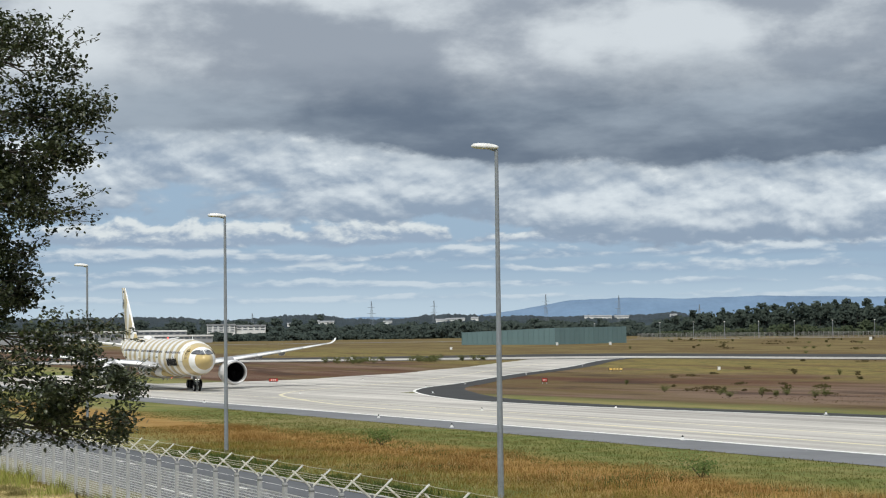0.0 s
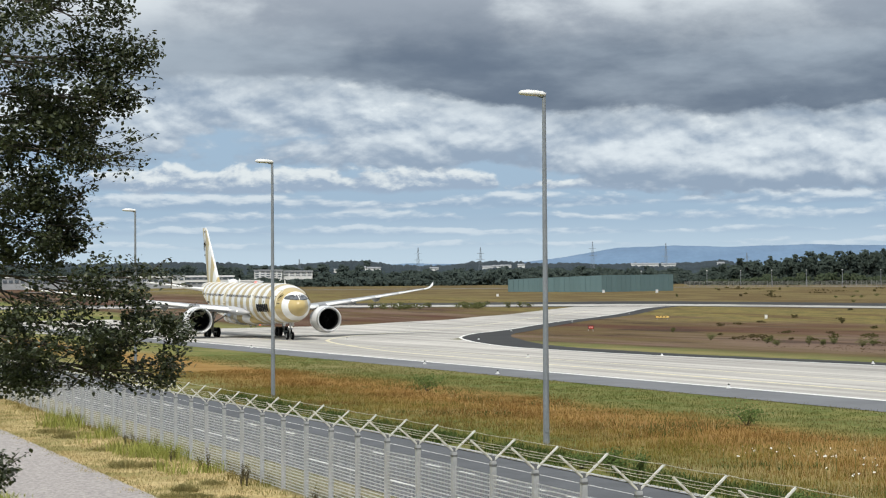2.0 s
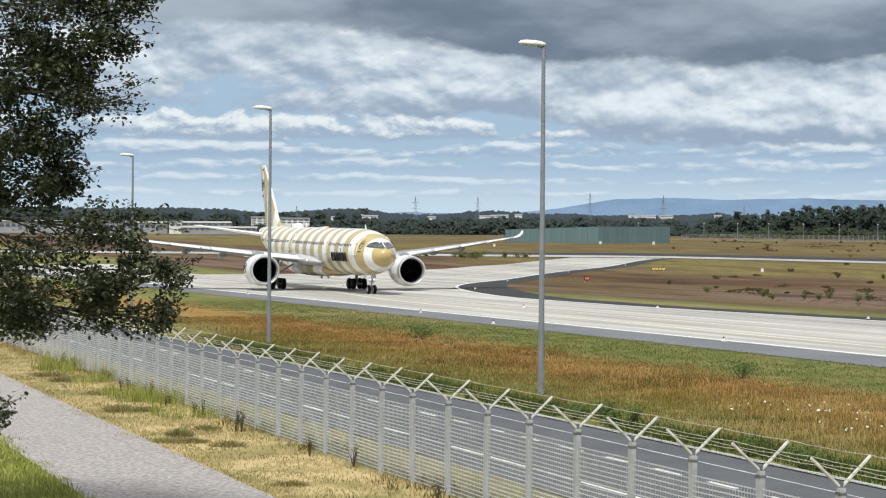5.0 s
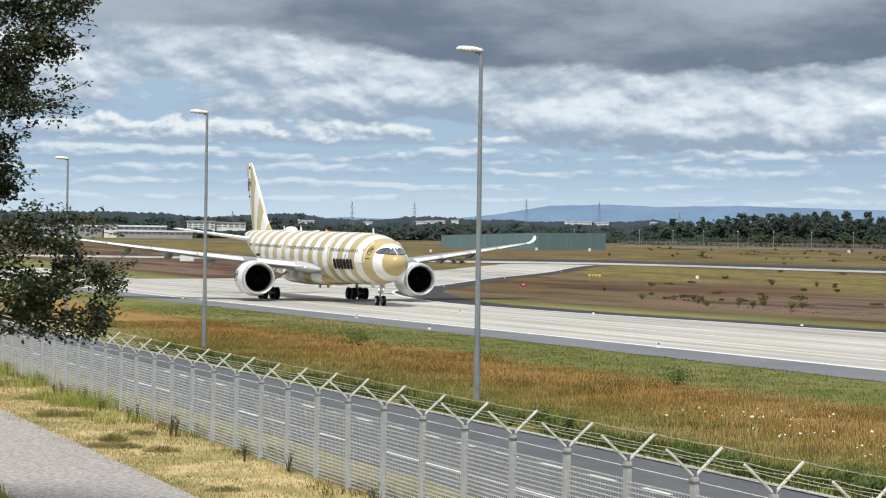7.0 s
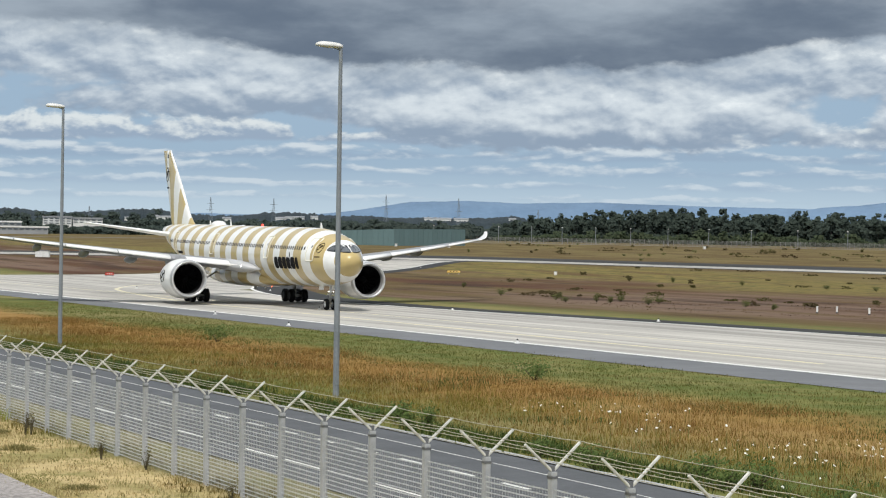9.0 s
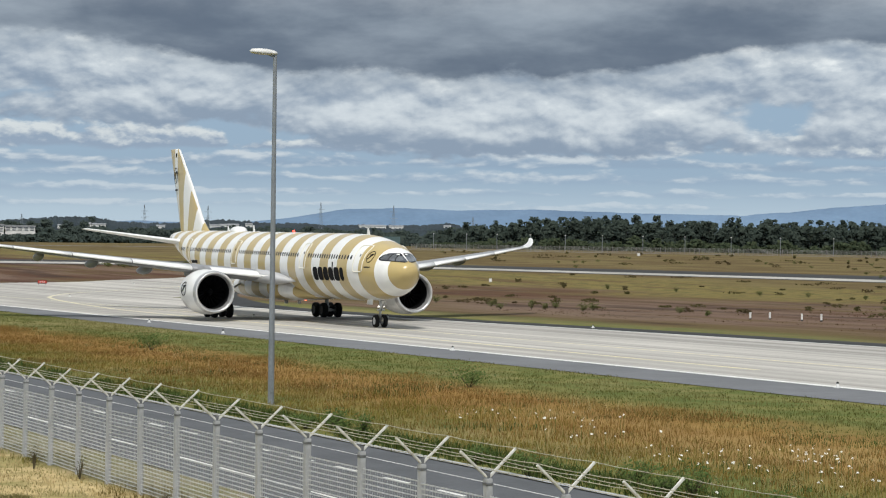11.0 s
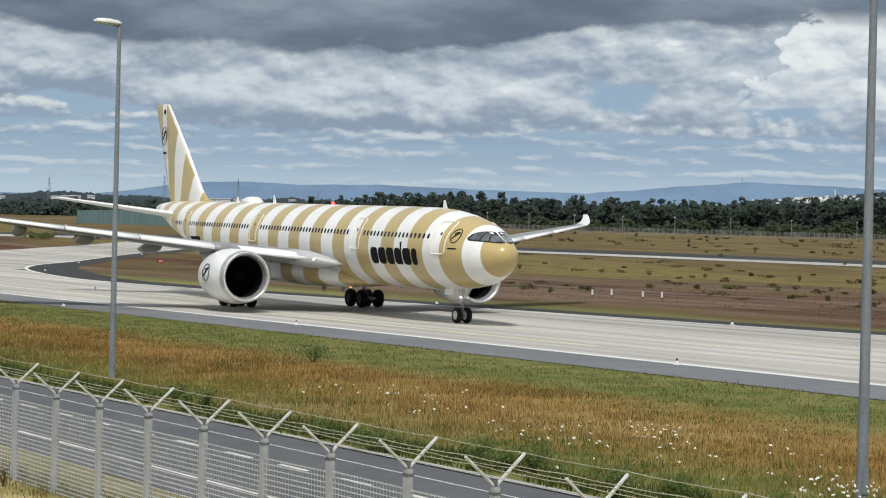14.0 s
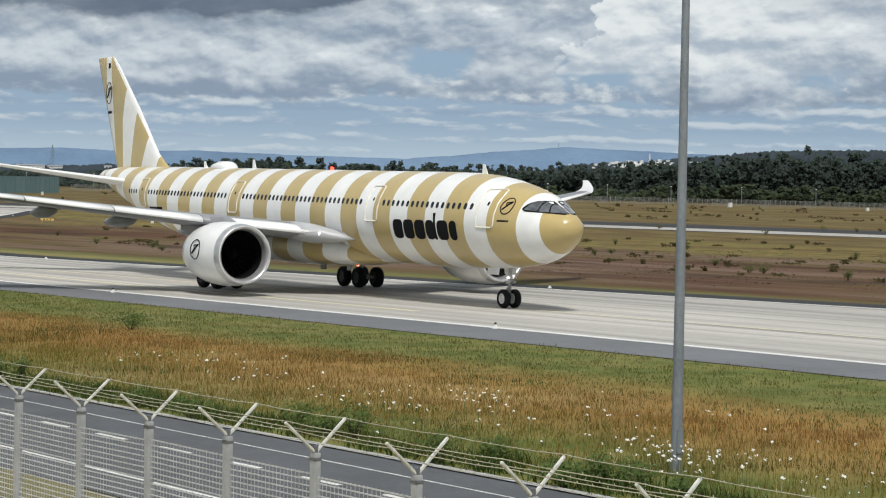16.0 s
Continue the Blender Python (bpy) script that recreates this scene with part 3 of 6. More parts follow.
# ================= the land =================
def build_ground():
    """One sheet to the horizon, finer where the land bends."""
    vs = [-400, -100, 0, 20, 40, 60, 80, 100, 130, 160, 200, 250, 280] + list(range(300, 401, 5)) + [420, 460, 520, 600, 700, 800, 900, 1000, 1100, 1160, 1300, 1800, 2600, 4600]
    ws = [-3600, -1500, -700, -400, -250] + list(range(-180, 421, 20)) + [500, 700, 1500, 3600]
    verts, faces = [], []
    for v in vs:
        for w in ws:
            x, y = v * VIEW[0] + w * VIEW[1], v * VIEW[1] - w * VIEW[0]
            verts.append((x, y, rise(x, y) if v > 290 else 0.0))
    k = len(ws)
    for i in range(len(vs) - 1):
        for j in range(k - 1):
            faces.append((i * k + j, i * k + j + 1, (i + 1) * k + j + 1, (i + 1) * k + j))
    ob = faces_of("ground", verts, faces, M_GROUND)
    if ob.data.polygons[0].normal.z < 0:
        ob.data.flip_normals()
    return tagged(ob, "rusty brown and green airfield meadow with dry grass", "ground", kind="structure")


build_ground()


def straight(u, s0, s1):
    return [su(s, u) for s in (s0, (s0 + s1) / 2, s1)]


def build_pavements():
    tagged(sheet("footpath", straight(8.1, 20, 150), straight(12.2, 20, 150), 0.03, M_PATH, cross=2), "pale grey gravel footpath beside the fence", "path", kind="structure")
    road = tagged(sheet("road", straight(18.6, 0, 190), straight(26.4, 0, 190), 0.03, M_ROAD, cross=2), "grey asphalt perimeter road with dashed centre line", "road", kind="structure")
    for u, w in ((20.1, 0.12), (25.05, 0.06)):
        sheet("edge_line", straight(u - w / 2, 0, 190), straight(u + w / 2, 0, 190), 0.036, M_LINE, road, step=30, cross=1)
    me = None
    for k in range(58):
        s = 3.0 + 2.93 * k
        if me is None:
            ob = sheet("dash", [(0, 0), (0, 1.42)], [(0.17, 0), (0.17, 1.42)], 0.0, M_LINE, road, step=2, cross=1)
            me = ob.data
            bpy.data.objects.remove(ob)
        x, y = su(s, 23.05)
        share("dash", me, road, pose(x, y, 0.036, 0, 0, math.degrees(math.atan2(DIR.y, DIR.x)) - 90))
    # kerb-like concrete edging beyond the road
    tagged(sheet("road_edging", straight(26.45, 0, 190), straight(26.75, 0, 190), 0.05, M_POST, cross=1), "pale concrete edging strip along the road", "kerb", kind="structure")

    far_edge = [(110, 5), (80, 66), (60.5, 104.6), (49.2, 127), (33.8, 160), (20.5, 186), (12.6, 207), (8.6, 218), (5.2, 240), (3.5, 262), (3.6, 277), (5.8, 299), (11.5, 324), (18, 360), (25, 391), (32.6, 413), (41.3, 442), (52, 494), (58, 516), (72, 545)]
    near = straight(59.0, -10, 430)
    main_far = far_edge[:10] + [su(s, 84.0) for s in (265, 300, 350, 430)]
    taxi = tagged(sheet("taxiway", near, main_far, 0.030, M_CONCRETE, step=4, cross=10), "pale concrete taxiway with rubber streaks", "taxiway", kind="structure")
    tagged(sheet("taxiway_shoulder", straight(53.6, -10, 430), straight(59.0, -10, 430), 0.028, M_SHOULDER, cross=2), "grey asphalt shoulder of the taxiway", "shoulder", kind="structure")
    # the branch that leaves towards the far taxiway
    left = [(-70, 330), (-36, 357), (-17, 368), (-9, 392), (2.7, 407), (9.2, 432), (16, 446), (24, 478), (33, 511), (39, 534), (52, 580)]
    right = [(-30, 250), (-8, 255), (3.4, 262), (3.6, 277), (5.8, 299), (11.5, 324), (18, 360), (25, 391), (32.6, 413), (41.3, 442), (52, 494), (58, 516), (72, 545)]
    tagged(sheet("taxiway_branch", left, right, 0.026, M_CONCRETE, step=3, cross=8), "pale concrete taxiway branch curving away", "taxiway", kind="structure")
    # dark asphalt fillet round the grass island
    e = sample(far_edge, 1e9)
    inner = []
    for i, p in enumerate(e):
        q = e[min(i + 1, len(e) - 1)] - e[max(i - 1, 0)]
        nrm = Vector((q.y, -q.x)).normalized()
        if i == 0 or i == len(e) - 1:
            wd = 4.4
        else:
            wd = 4.4 + 3.0 * max(0.0, 1 - abs(p.y - 262) / 75)
        inner.append(p + nrm * wd)
    n = 160
    a, b = resample(e, n), resample(inner, n)
    verts, faces = [], []
    for p, q in zip(a, b):
        for v in (p, (p + q) / 2, q):
            verts.append((v.x, v.y, rise(v.x, v.y) + 0.024))
    for i in range(n - 1):
        for k in range(2):
            faces.append((i * 3 + k, i * 3 + k + 1, i * 3 + k + 4, i * 3 + k + 3))
    ob = faces_of("taxiway_fillet", verts, faces, M_BLACKTOP)
    if ob.data.polygons[0].normal.z < 0:
        ob.data.flip_normals()
    tagged(ob, "black asphalt shoulder round the grass island", "shoulder", kind="structure")
    # markings
    sheet("edge_marking", straight(58.95, -10, 430), straight(59.55, -10, 430), 0.036, M_LINE, taxi, cross=1)
    off = [(p.x, p.y) for p in e]
    edge_in = [tuple(p - Vector(((e[min(i + 1, len(e) - 1)] - e[max(i - 1, 0)]).y, -(e[min(i + 1, len(e) - 1)] - e[max(i - 1, 0)]).x)).normalized() * 0.45) for i, p in enumerate(e)]
    sheet("edge_marking", off, edge_in, 0.036, M_LINE, taxi, step=3, cross=1)
    sheet("centre_line", straight(71.15, -10, 430), straight(71.55, -10, 430), 0.036, M_YELLOW, taxi, cross=1)
    # lead-in line that sweeps round to the branch
    lead = [(31, 100), (17, 140), (4, 178), (-4, 200), (-10, 226), (-14.5, 252), (-14.8, 264), (-13.6, 282), (-8, 305), (2, 340), (12, 380), (24, 430), (38, 480)]
    sheet("lead_line", lead, [(x + 0.55, y + 0.15) for x, y in lead], 0.037, M_YELLOW, taxi, step=3, cross=1)

    # the far taxiway behind the meadow
    low = [(-260, 560), (-90, 560), (-12, 545), (30, 536), (61, 536), (110, 483), (169, 412), (198, 372), (262, 300), (330, 220)]
    top = [(-260, 590), (-90, 588), (-12, 570), (30, 562), (64, 560), (115, 502), (177, 432), (223, 374), (290, 300), (360, 220)]
    dark = [(-260, 612), (-90, 610), (-12, 600), (30, 602), (66, 604), (122, 540), (192, 470), (241, 406), (315, 318), (390, 220)]
    tagged(sheet("far_taxiway", low, top, 0.03, M_CONCRETE, step=8, cross=4), "pale concrete far taxiway", "taxiway", kind="structure")
    tagged(sheet("far_taxiway_shoulder", top, dark, 0.03, M_BLACKTOP, step=8, cross=3), "dark asphalt shoulder of the far taxiway", "shoulder", kind="structure")
    tagged(sheet("far_taxiway_verge", [(x * 0.99, y * 0.985) for x, y in low], low, 0.028, M_BLACKTOP, step=8, cross=1), "dark asphalt verge of the far taxiway", "shoulder", kind="structure")


build_pavements()

# ================= the airliner =================
# Its space: x forward, y to its left, z up, with the nose wheels' contact at the origin.
def keyed(x, table):
    for (a, va), (b, vb) in zip(table, table[1:]):
        if (a >= x >= b) or (a <= x <= b):
            f = (x - a) / (b - a) if b != a else 0
            return va + (vb - va) * f
    return table[-1][1] if abs(x - table[-1][0]) < abs(x - table[0][0]) else table[0][1]


TOP = [(6.60, 4.62), (6.52, 4.95), (6.3, 5.18), (5.8, 5.44), (4.84, 5.86), (3.9, 6.28), (2.9, 6.62), (1.6, 6.95), (0.2, 7.24), (-1.4, 7.47), (-3.2, 7.60), (-6, 7.67),
       (-12, 7.75), (-20, 7.86), (-30, 8.0), (-38, 8.12), (-44, 8.2), (-50, 8.24), (-54, 8.2), (-56.2, 8.05), (-57.0, 7.85)]
BOT = [(6.60, 4.58), (6.52, 4.25), (6.3, 3.95), (5.8, 3.50), (4.84, 3.05), (3.9, 2.75), (2.9, 2.53), (1.6, 2.36), (0.2, 2.24), (-1.4, 2.17), (-3.2, 2.12), (-6, 2.1),
       (-12, 2.14), (-20, 2.25), (-30, 2.40), (-36, 2.52), (-40, 2.95), (-44, 3.75), (-48, 4.75), (-52, 5.85), (-55, 6.75), (-57.0, 7.30)]
WID = [(6.60, 0.02), (6.52, 0.42), (6.3, 0.74), (5.8, 1.00), (4.84, 1.42), (3.9, 1.77), (2.9, 2.09), (1.6, 2.40), (0.2, 2.62), (-1.4, 2.76), (-3.2, 2.82), (-6, 2.82),
       (-36, 2.82), (-40, 2.76), (-44, 2.5), (-48, 2.08), (-52, 1.5), (-55, 0.9), (-57.0, 0.42)]


def nose_in(x):
    """The nose ahead of the flight deck, drawn in a little."""
    return x if x < 3.1 else 3.1 + (x - 3.1) * 0.85


def hull_point(x, ang, out=0.0):
    """A point of the hull's skin at station x; ang from the right side (-y) upwards, degrees."""
    t, b, w = keyed(x, TOP), keyed(x, BOT), keyed(x, WID)
    c, h = (t + b) / 2, (t - b) / 2
    a = radians(ang)
    return Vector((nose_in(x), -(w + out) * math.cos(a), c + (h + out) * math.sin(a)))


def hull_at(x, z, side=-1, out=0.0):
    t, b = keyed(x, TOP), keyed(x, BOT)
    c, h = (t + b) / 2, (t - b) / 2
    a = math.degrees(math.asin(max(-1, min(1, (z - c) / h))))
    p = hull_point(x, a, out)
    return Vector((p.x, abs(p.y) * side, p.z))


def patch(bm, outline, out=0.02, side=-1, thick=0.03, sub=1):
    """A plate on the hull's skin with an (x, z) outline."""
    c = Vector((sum(p[0] for p in outline) / len(outline), sum(p[1] for p in outline) / len(outline)))
    ring = []
    for a, b in zip(outline, outline[1:] + outline[:1]):
        for k in range(sub):
            ring.append((a[0] + (b[0] - a[0]) * k / sub, a[1] + (b[1] - a[1]) * k / sub))
    mid = [bm.verts.new(hull_at(c[0] + (x - c[0]) * 0.5, c[1] + (z - c[1]) * 0.5, side, out)) for x, z in ring]
    vs = [bm.verts.new(hull_at(x, z, side, out)) for x, z in ring]
    lo = [bm.verts.new(hull_at(x, z, side, out - thick)) for x, z in ring]
    cen = bm.verts.new(hull_at(c[0], c[1], side, out))
    n = len(vs)
    for i in range(n):
        j = (i + 1) % n
        bm.faces.new((cen, mid[i], mid[j]))
        bm.faces.new((mid[i], vs[i], vs[j], mid[j]))
        bm.faces.new((vs[i], lo[i], lo[j], vs[j]))
    bmesh.ops.recalc_face_normals(bm, faces=bm.faces[:])


def rounded(x0, z0, x1, z1, r, seg=3):
    pts = []
    for cx, cz, a0 in ((x1 - r, z1 - r, 0), (x0 + r, z1 - r, 90), (x0 + r, z0 + r, 180), (x1 - r, z0 + r, 270)):
        for k in range(seg + 1):
            a = radians(a0 + 90 * k / seg)
            pts.append((cx + r * math.cos(a), cz + r * math.sin(a)))
    return pts


def tube(bm, path, r, seg=5, closed=False):
    pts = [Vector(p) for p in path]
    rings = []
    n = len(pts)
    for i, p in enumerate(pts):
        d = (pts[(i + 1) % n] - pts[i - 1]) if closed else (pts[min(i + 1, n - 1)] - pts[max(i - 1, 0)])
        q = d.to_track_quat("Z", "Y")
        rings.append([p + q @ Vector((r * math.cos(2 * math.pi * k / seg), r * math.sin(2 * math.pi * k / seg), 0)) for k in range(seg)])
    if closed:
        rings.append(rings[0])
    loft(bm, rings, True, not closed)


def aerofoil(le, chord, thick, up, camber=0.0, n=9):
    """A closed wing section in the plane of x and 'up', from its leading edge aft."""
    pts = []
    for k in range(2 * n):
        f = k / n if k <= n else 2 - k / n
        f2 = f * f * (3 - 2 * f)
        t = 0.5 * thick * chord * (2.97 * math.sqrt(max(f2, 0)) - 1.26 * f2 - 3.516 * f2 ** 2 + 2.843 * f2 ** 3 - 1.015 * f2 ** 4) * 1.0
        s = 1 if k <= n else -0.85
        pts.append(Vector(le) + Vector((-chord * f2, 0, 0)) + Vector(up) * (s * t + camber * chord * math.sin(math.pi * f2)))
    return pts


def wing_section(y, side):
    """Leading edge, chord and thickness of the wing at y."""
    le = keyed(y, [(1.5, -12.4), (2.9, -13.9), (9.4, -17.9), (29.0, -30.6)])
    te = keyed(y, [(1.5, -25.6), (9.4, -26.2), (29.0, -33.3)])
    z = 3.70 + 0.104 * (y - 2.8) + 0.0006 * (y - 2.8) ** 2
    return Vector((le, side * y, z)), le - te, keyed(y, [(1.5, 0.055), (2.9, 0.085), (5.0, 0.11), (9.4, 0.11), (29.0, 0.095)])


def build_wheel(name, radius, width, parent, at):
    """Tyre and hub about the y axis, both under one part that can turn."""
    bm = bmesh.new()
    seg, rings = 28, []
    prof = [(0.5, 0.56), (0.5, 0.80), (0.42, 0.93), (0.25, 0.99), (0.0, 1.0), (-0.25, 0.99), (-0.42, 0.93), (-0.5, 0.80), (-0.5, 0.56)]
    for y, r in prof:
        rings.append([(radius * r * math.cos(2 * math.pi * i / seg), y * width, radius * r * math.sin(2 * math.pi * i / seg)) for i in range(seg)])
    loft(bm, rings, True, False)
    tyre = part(name, bm, M_TYRE, parent, "black rubber tyre", True, pose(*at))
    bm = bmesh.new()
    for y0, y1 in ((0.46, 0.40), (-0.46, -0.40)):
        ring = [[(radius * 0.57 * math.cos(2 * math.pi * i / 20), y0 * width, radius * 0.57 * math.sin(2 * math.pi * i / 20)) for i in range(20)],
                [(radius * 0.50 * math.cos(2 * math.pi * i / 20), y0 * width, radius * 0.50 * math.sin(2 * math.pi * i / 20)) for i in range(20)],
                [(radius * 0.40 * math.cos(2 * math.pi * i / 20), y1 * width * 0.8, radius * 0.40 * math.sin(2 * math.pi * i / 20)) for i in range(20)],
                [(radius * 0.16 * math.cos(2 * math.pi * i / 20), y0 * width, radius * 0.16 * math.sin(2 * math.pi * i / 20)) for i in range(20)]]
        rows = [[bm.verts.new(p) for p in r] for r in ring]
        for a, b in zip(rows, rows[1:]):
            for i in range(20):
                j = (i + 1) % 20
                bm.faces.new((a[i], a[j], b[j], b[i]))
        bm.faces.new(rows[-1])
        # spoke holes as shallow dark bosses
        for k in range(8):
            a = 2 * math.pi * k / 8
            rod(bm, (radius * 0.45 * math.cos(a), y0 * width, radius * 0.45 * math.sin(a)), (radius * 0.45 * math.cos(a), y0 * width * 1.04, radius * 0.45 * math.sin(a)), radius * 0.03, seg=6)
    bmesh.ops.recalc_face_normals(bm, faces=bm.faces[:])
    # main wheels get a darker hub than the nose wheels
    part("hub", bm, M_HUB if radius < 0.6 else M_DARKHUB, tyre, "pale metal wheel hub" if radius < 0.6 else "dark wheel hub", True)
    return tyre


def roundel(parent, host, label):
    """A ring with a slanted bird-like stroke: plain shapes only. host maps (a, b) in metres to a point."""
    bm = bmesh.new()
    tube(bm, [host(0.70 * math.cos(2 * math.pi * k / 28), 0.70 * math.sin(2 * math.pi * k / 28)) for k in range(28)], 0.030, 5, True)
    tube(bm, [host(-0.45, -0.30), host(0.05, 0.10), host(0.42, 0.36)], 0.045, 5)
    tube(bm, [host(0.42, 0.36), host(-0.25, 0.27), host(-0.12, 0.02)], 0.038, 5)
    return part("roundel", bm, M_LETTER, parent, label)


def build_airliner():
    plane = empty("airliner")
    tagged(plane, "wide-body airliner with white and cream-gold striped hull, taxiing", "airplane")
    # hull
    xs = [p[0] for p in TOP[:12]] + [6.56, 6.42, 6.05, 5.3, 4.4, 3.4, 2.3, 0.9, -0.6, -2.3] + [-4.5] + [-6 - 1.5 * k for k in range(1, 33)] + [-55, -56.2, -57.0]
    xs = sorted(set(round(x, 3) for x in xs if x >= -57.0), reverse=True)
    bm = bmesh.new()
    seg = 64
    loft(bm, [[hull_point(x, 360 * k / seg) for k in range(seg)] for x in xs])
    hull = part("fuselage", bm, M_HULL, plane, "white hull with cream-gold bands and nose", True)
    # belly fairing under the wing
    bm = bmesh.new()
    rings = []
    for x, w, lo, hi in ((-11.8, 0.6, 2.2, 2.45), (-13.2, 1.7, 2.04, 2.9), (-15, 2.75, 1.88, 3.7), (-18, 3.3, 1.74, 4.2), (-22, 3.42, 1.72, 4.2), (-27, 3.3, 1.82, 4.1), (-30, 2.7, 2.05, 3.6), (-33, 1.3, 2.38, 3.0)):
        rings.append([Vector((x, w * math.copysign(abs(math.cos(a)) ** 0.75, math.cos(a)), (lo + hi) / 2 + (hi - lo) / 2 * math.copysign(abs(math.sin(a)) ** 0.75, math.sin(a)))) for a in (2 * math.pi * k / 32 for k in range(32))])
    loft(bm, rings)
    part("belly_fairing", bm, M_HULL, plane, "", True)
    for side in (-1, 1):
        # wing
        bm = bmesh.new()
        rings = []
        for y in (1.5, 2.9, 5, 7.2, 9.4, 13, 17, 21, 25, 29.0):
            le, ch, th = wing_section(y, side)
            rings.append(aerofoil(le, ch, th, (0, 0, 1), 0.008))
        loft(bm, rings)
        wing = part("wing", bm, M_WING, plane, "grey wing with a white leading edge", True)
        # upturned tip
        bm = bmesh.new()
        rings = []
        for k in range(8):
            f = k / 7
            y = 29.0 + 2.75 * math.sin(f * 1.15) / math.sin(1.15)
            z = wing_section(29.0, 1)[0].z + 0.24 * f + 0.80 * f ** 2.0
            x = -30.6 - 3.9 * f ** 1.15
            ch = 2.7 * (1 - f) + 0.75 * f
            a = f * 1.05
            rings.append(aerofoil((x, side * y, z), ch, 0.095, (0, -side * math.sin(a), math.cos(a))))
        loft(bm, rings)
        part("sharklet", bm, M_PAINT, wing, "white upturned wing tip", True)
        # bright leading edge, in five lengths
        for y0, y1 in ((4.2, 8.7), (10.1, 14.6), (14.7, 19.2), (19.3, 23.8), (23.9, 28.9)):
            bm = bmesh.new()
            rs = []
            for y in (y0, (2 * y0 + y1) / 3, (y0 + 2 * y1) / 3, y1):
                le, ch, th = wing_section(y, side)
                ring = []
                for f, sg in ((0.10, 1), (0.06, 1), (0.03, 1), (0.012, 1), (0.003, 1), (0.0, 1), (0.002, -0.85), (0.005, -0.85)):
                    t_ = 0.5 * th * ch * (2.97 * math.sqrt(f) - 1.26 * f - 3.516 * f * f) * sg
                    ring.append(le + Vector((0.03 - ch * f, 0, (t_ + 0.008 * ch * math.sin(math.pi * f)) + 0.02 * (1 if sg > 0 else -1))))
                rs.append(ring)
            loft(bm, rs, True, True)
            part("slat", bm, M_PAINT, wing, "white leading-edge slat", True)
        # pointed white root fairing between leading edge and hull
        bm = bmesh.new()
        rings = []
        for y, x_, th, low in ((5.0, None, 0.112, 0.0), (3.8, -14.34, 0.115, 0.08), (3.1, -13.75, 0.09, 0.12), (2.4, -12.95, 0.025, 0.12)):
            le, ch, _ = wing_section(y, side)
            x_ = le.x + 0.03 if x_ is None else x_
            rings.append(aerofoil((x_, le.y, le.z - low), x_ + 19.5, th * ch / (x_ + 19.5), (0, 0, 1), 0.008))
        loft(bm, rings)
        part("root_fairing", bm, M_FAIRING, wing, "pale grey wing root fairing", True)
        # landing light in the root's leading edge
        le = wing_section(3.9, side)[0]
        bm = bmesh.new()
        bmesh.ops.create_uvsphere(bm, u_segments=12, v_segments=8, radius=0.2)
        bmesh.ops.scale(bm, vec=(0.6, 1.3, 0.75), verts=bm.verts[:])
        part("landing_light", bm, M_WHITELIGHT, wing, "bright landing light in the wing root", True, pose(le.x - 0.10, le.y, le.z - 0.02))
        # flap track fairings
        for y in (7.4, 12.2, 16.6, 21.0):
            le, ch, th = wing_section(y, side)
            bm = bmesh.new()
            x0, L_ = le.x - ch * 0.50, ch * 0.50 + 1.5
            rs = []
            for f, r in ((0, 0.03), (0.1, 0.22), (0.3, 0.36), (0.6, 0.36), (0.85, 0.22), (1.0, 0.04)):
                rs.append([Vector((x0 - L_ * f, side * y + 0.8 * r * math.cos(a), le.z - 0.30 - 0.25 * f + 1.15 * r * math.sin(a))) for a in (2 * math.pi * k / 12 for k in range(12))])
            loft(bm, rs)
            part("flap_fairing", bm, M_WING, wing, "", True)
        # engine
        ey, ez, ex = side * 9.37, 2.53, -14.2
        bm = bmesh.new()
        turned(bm, [(0.0, 1.60), (0.12, 1.70), (0.0, 1.74), (-0.35, 1.83), (-1.2, 1.93), (-2.4, 1.96), (-3.6, 1.88), (-4.8, 1.66), (-5.5, 1.45), (-5.5, 1.38), (-4.6, 1.36)], 56, centre=(ex, ey, ez))
        nac = part("engine_nacelle", bm, M_PAINT, plane, "white engine nacelle", True)
        bm = bmesh.new()
        turned(bm, [(-0.42, 1.845), (-0.12, 1.80), (0.05, 1.74), (0.10, 1.67), (0.04, 1.58), (-0.15, 1.50), (-0.55, 1.455)], 56, centre=(ex, ey, ez))
        part("inlet_lip", bm, M_LIP, nac, "bare metal inlet lip", True)
        bm = bmesh.new()
        turned(bm, [(-0.5, 1.46), (-0.9, 1.44), (-1.7, 1.43), (-2.2, 1.42), (-2.25, 0.0)], 48, centre=(ex, ey, ez))
        part("inlet_duct", bm, M_DARK, nac, "black inlet duct", True)
        bm = bmesh.new()
        rows = []
        for r, tw in ((0.35, 0.25), (0.7, 0.6), (1.05, 0.9), (1.40, 1.15)):
            off = 0.26 * math.sin(tw)
            for q in (-1, 1):
                b_ = q * off / r * 0.5 + (r - 0.35) * 0.15
                rows.append(bm.verts.new((-q * 0.16 * math.cos(tw), r * math.cos(b_), r * math.sin(b_))))
        for i in range(0, 6, 2):
            bm.faces.new((rows[i], rows[i + 1], rows[i + 3], rows[i + 2]))
        blade = part("fan_blade", bm, M_BLADE, nac, "dark titanium fan blade", True, pose(ex - 1.75, ey, ez))
        for k in range(1, 20):
            share("fan_blade", blade.data, nac, pose(ex - 1.75, ey, ez, 18 * k))
        bm = bmesh.new()
        turned(bm, [(-1.15, 0.01), (-1.2, 0.10), (-1.35, 0.22), (-1.6, 0.34), (-1.85, 0.40)], 24, centre=(ex, ey, ez))
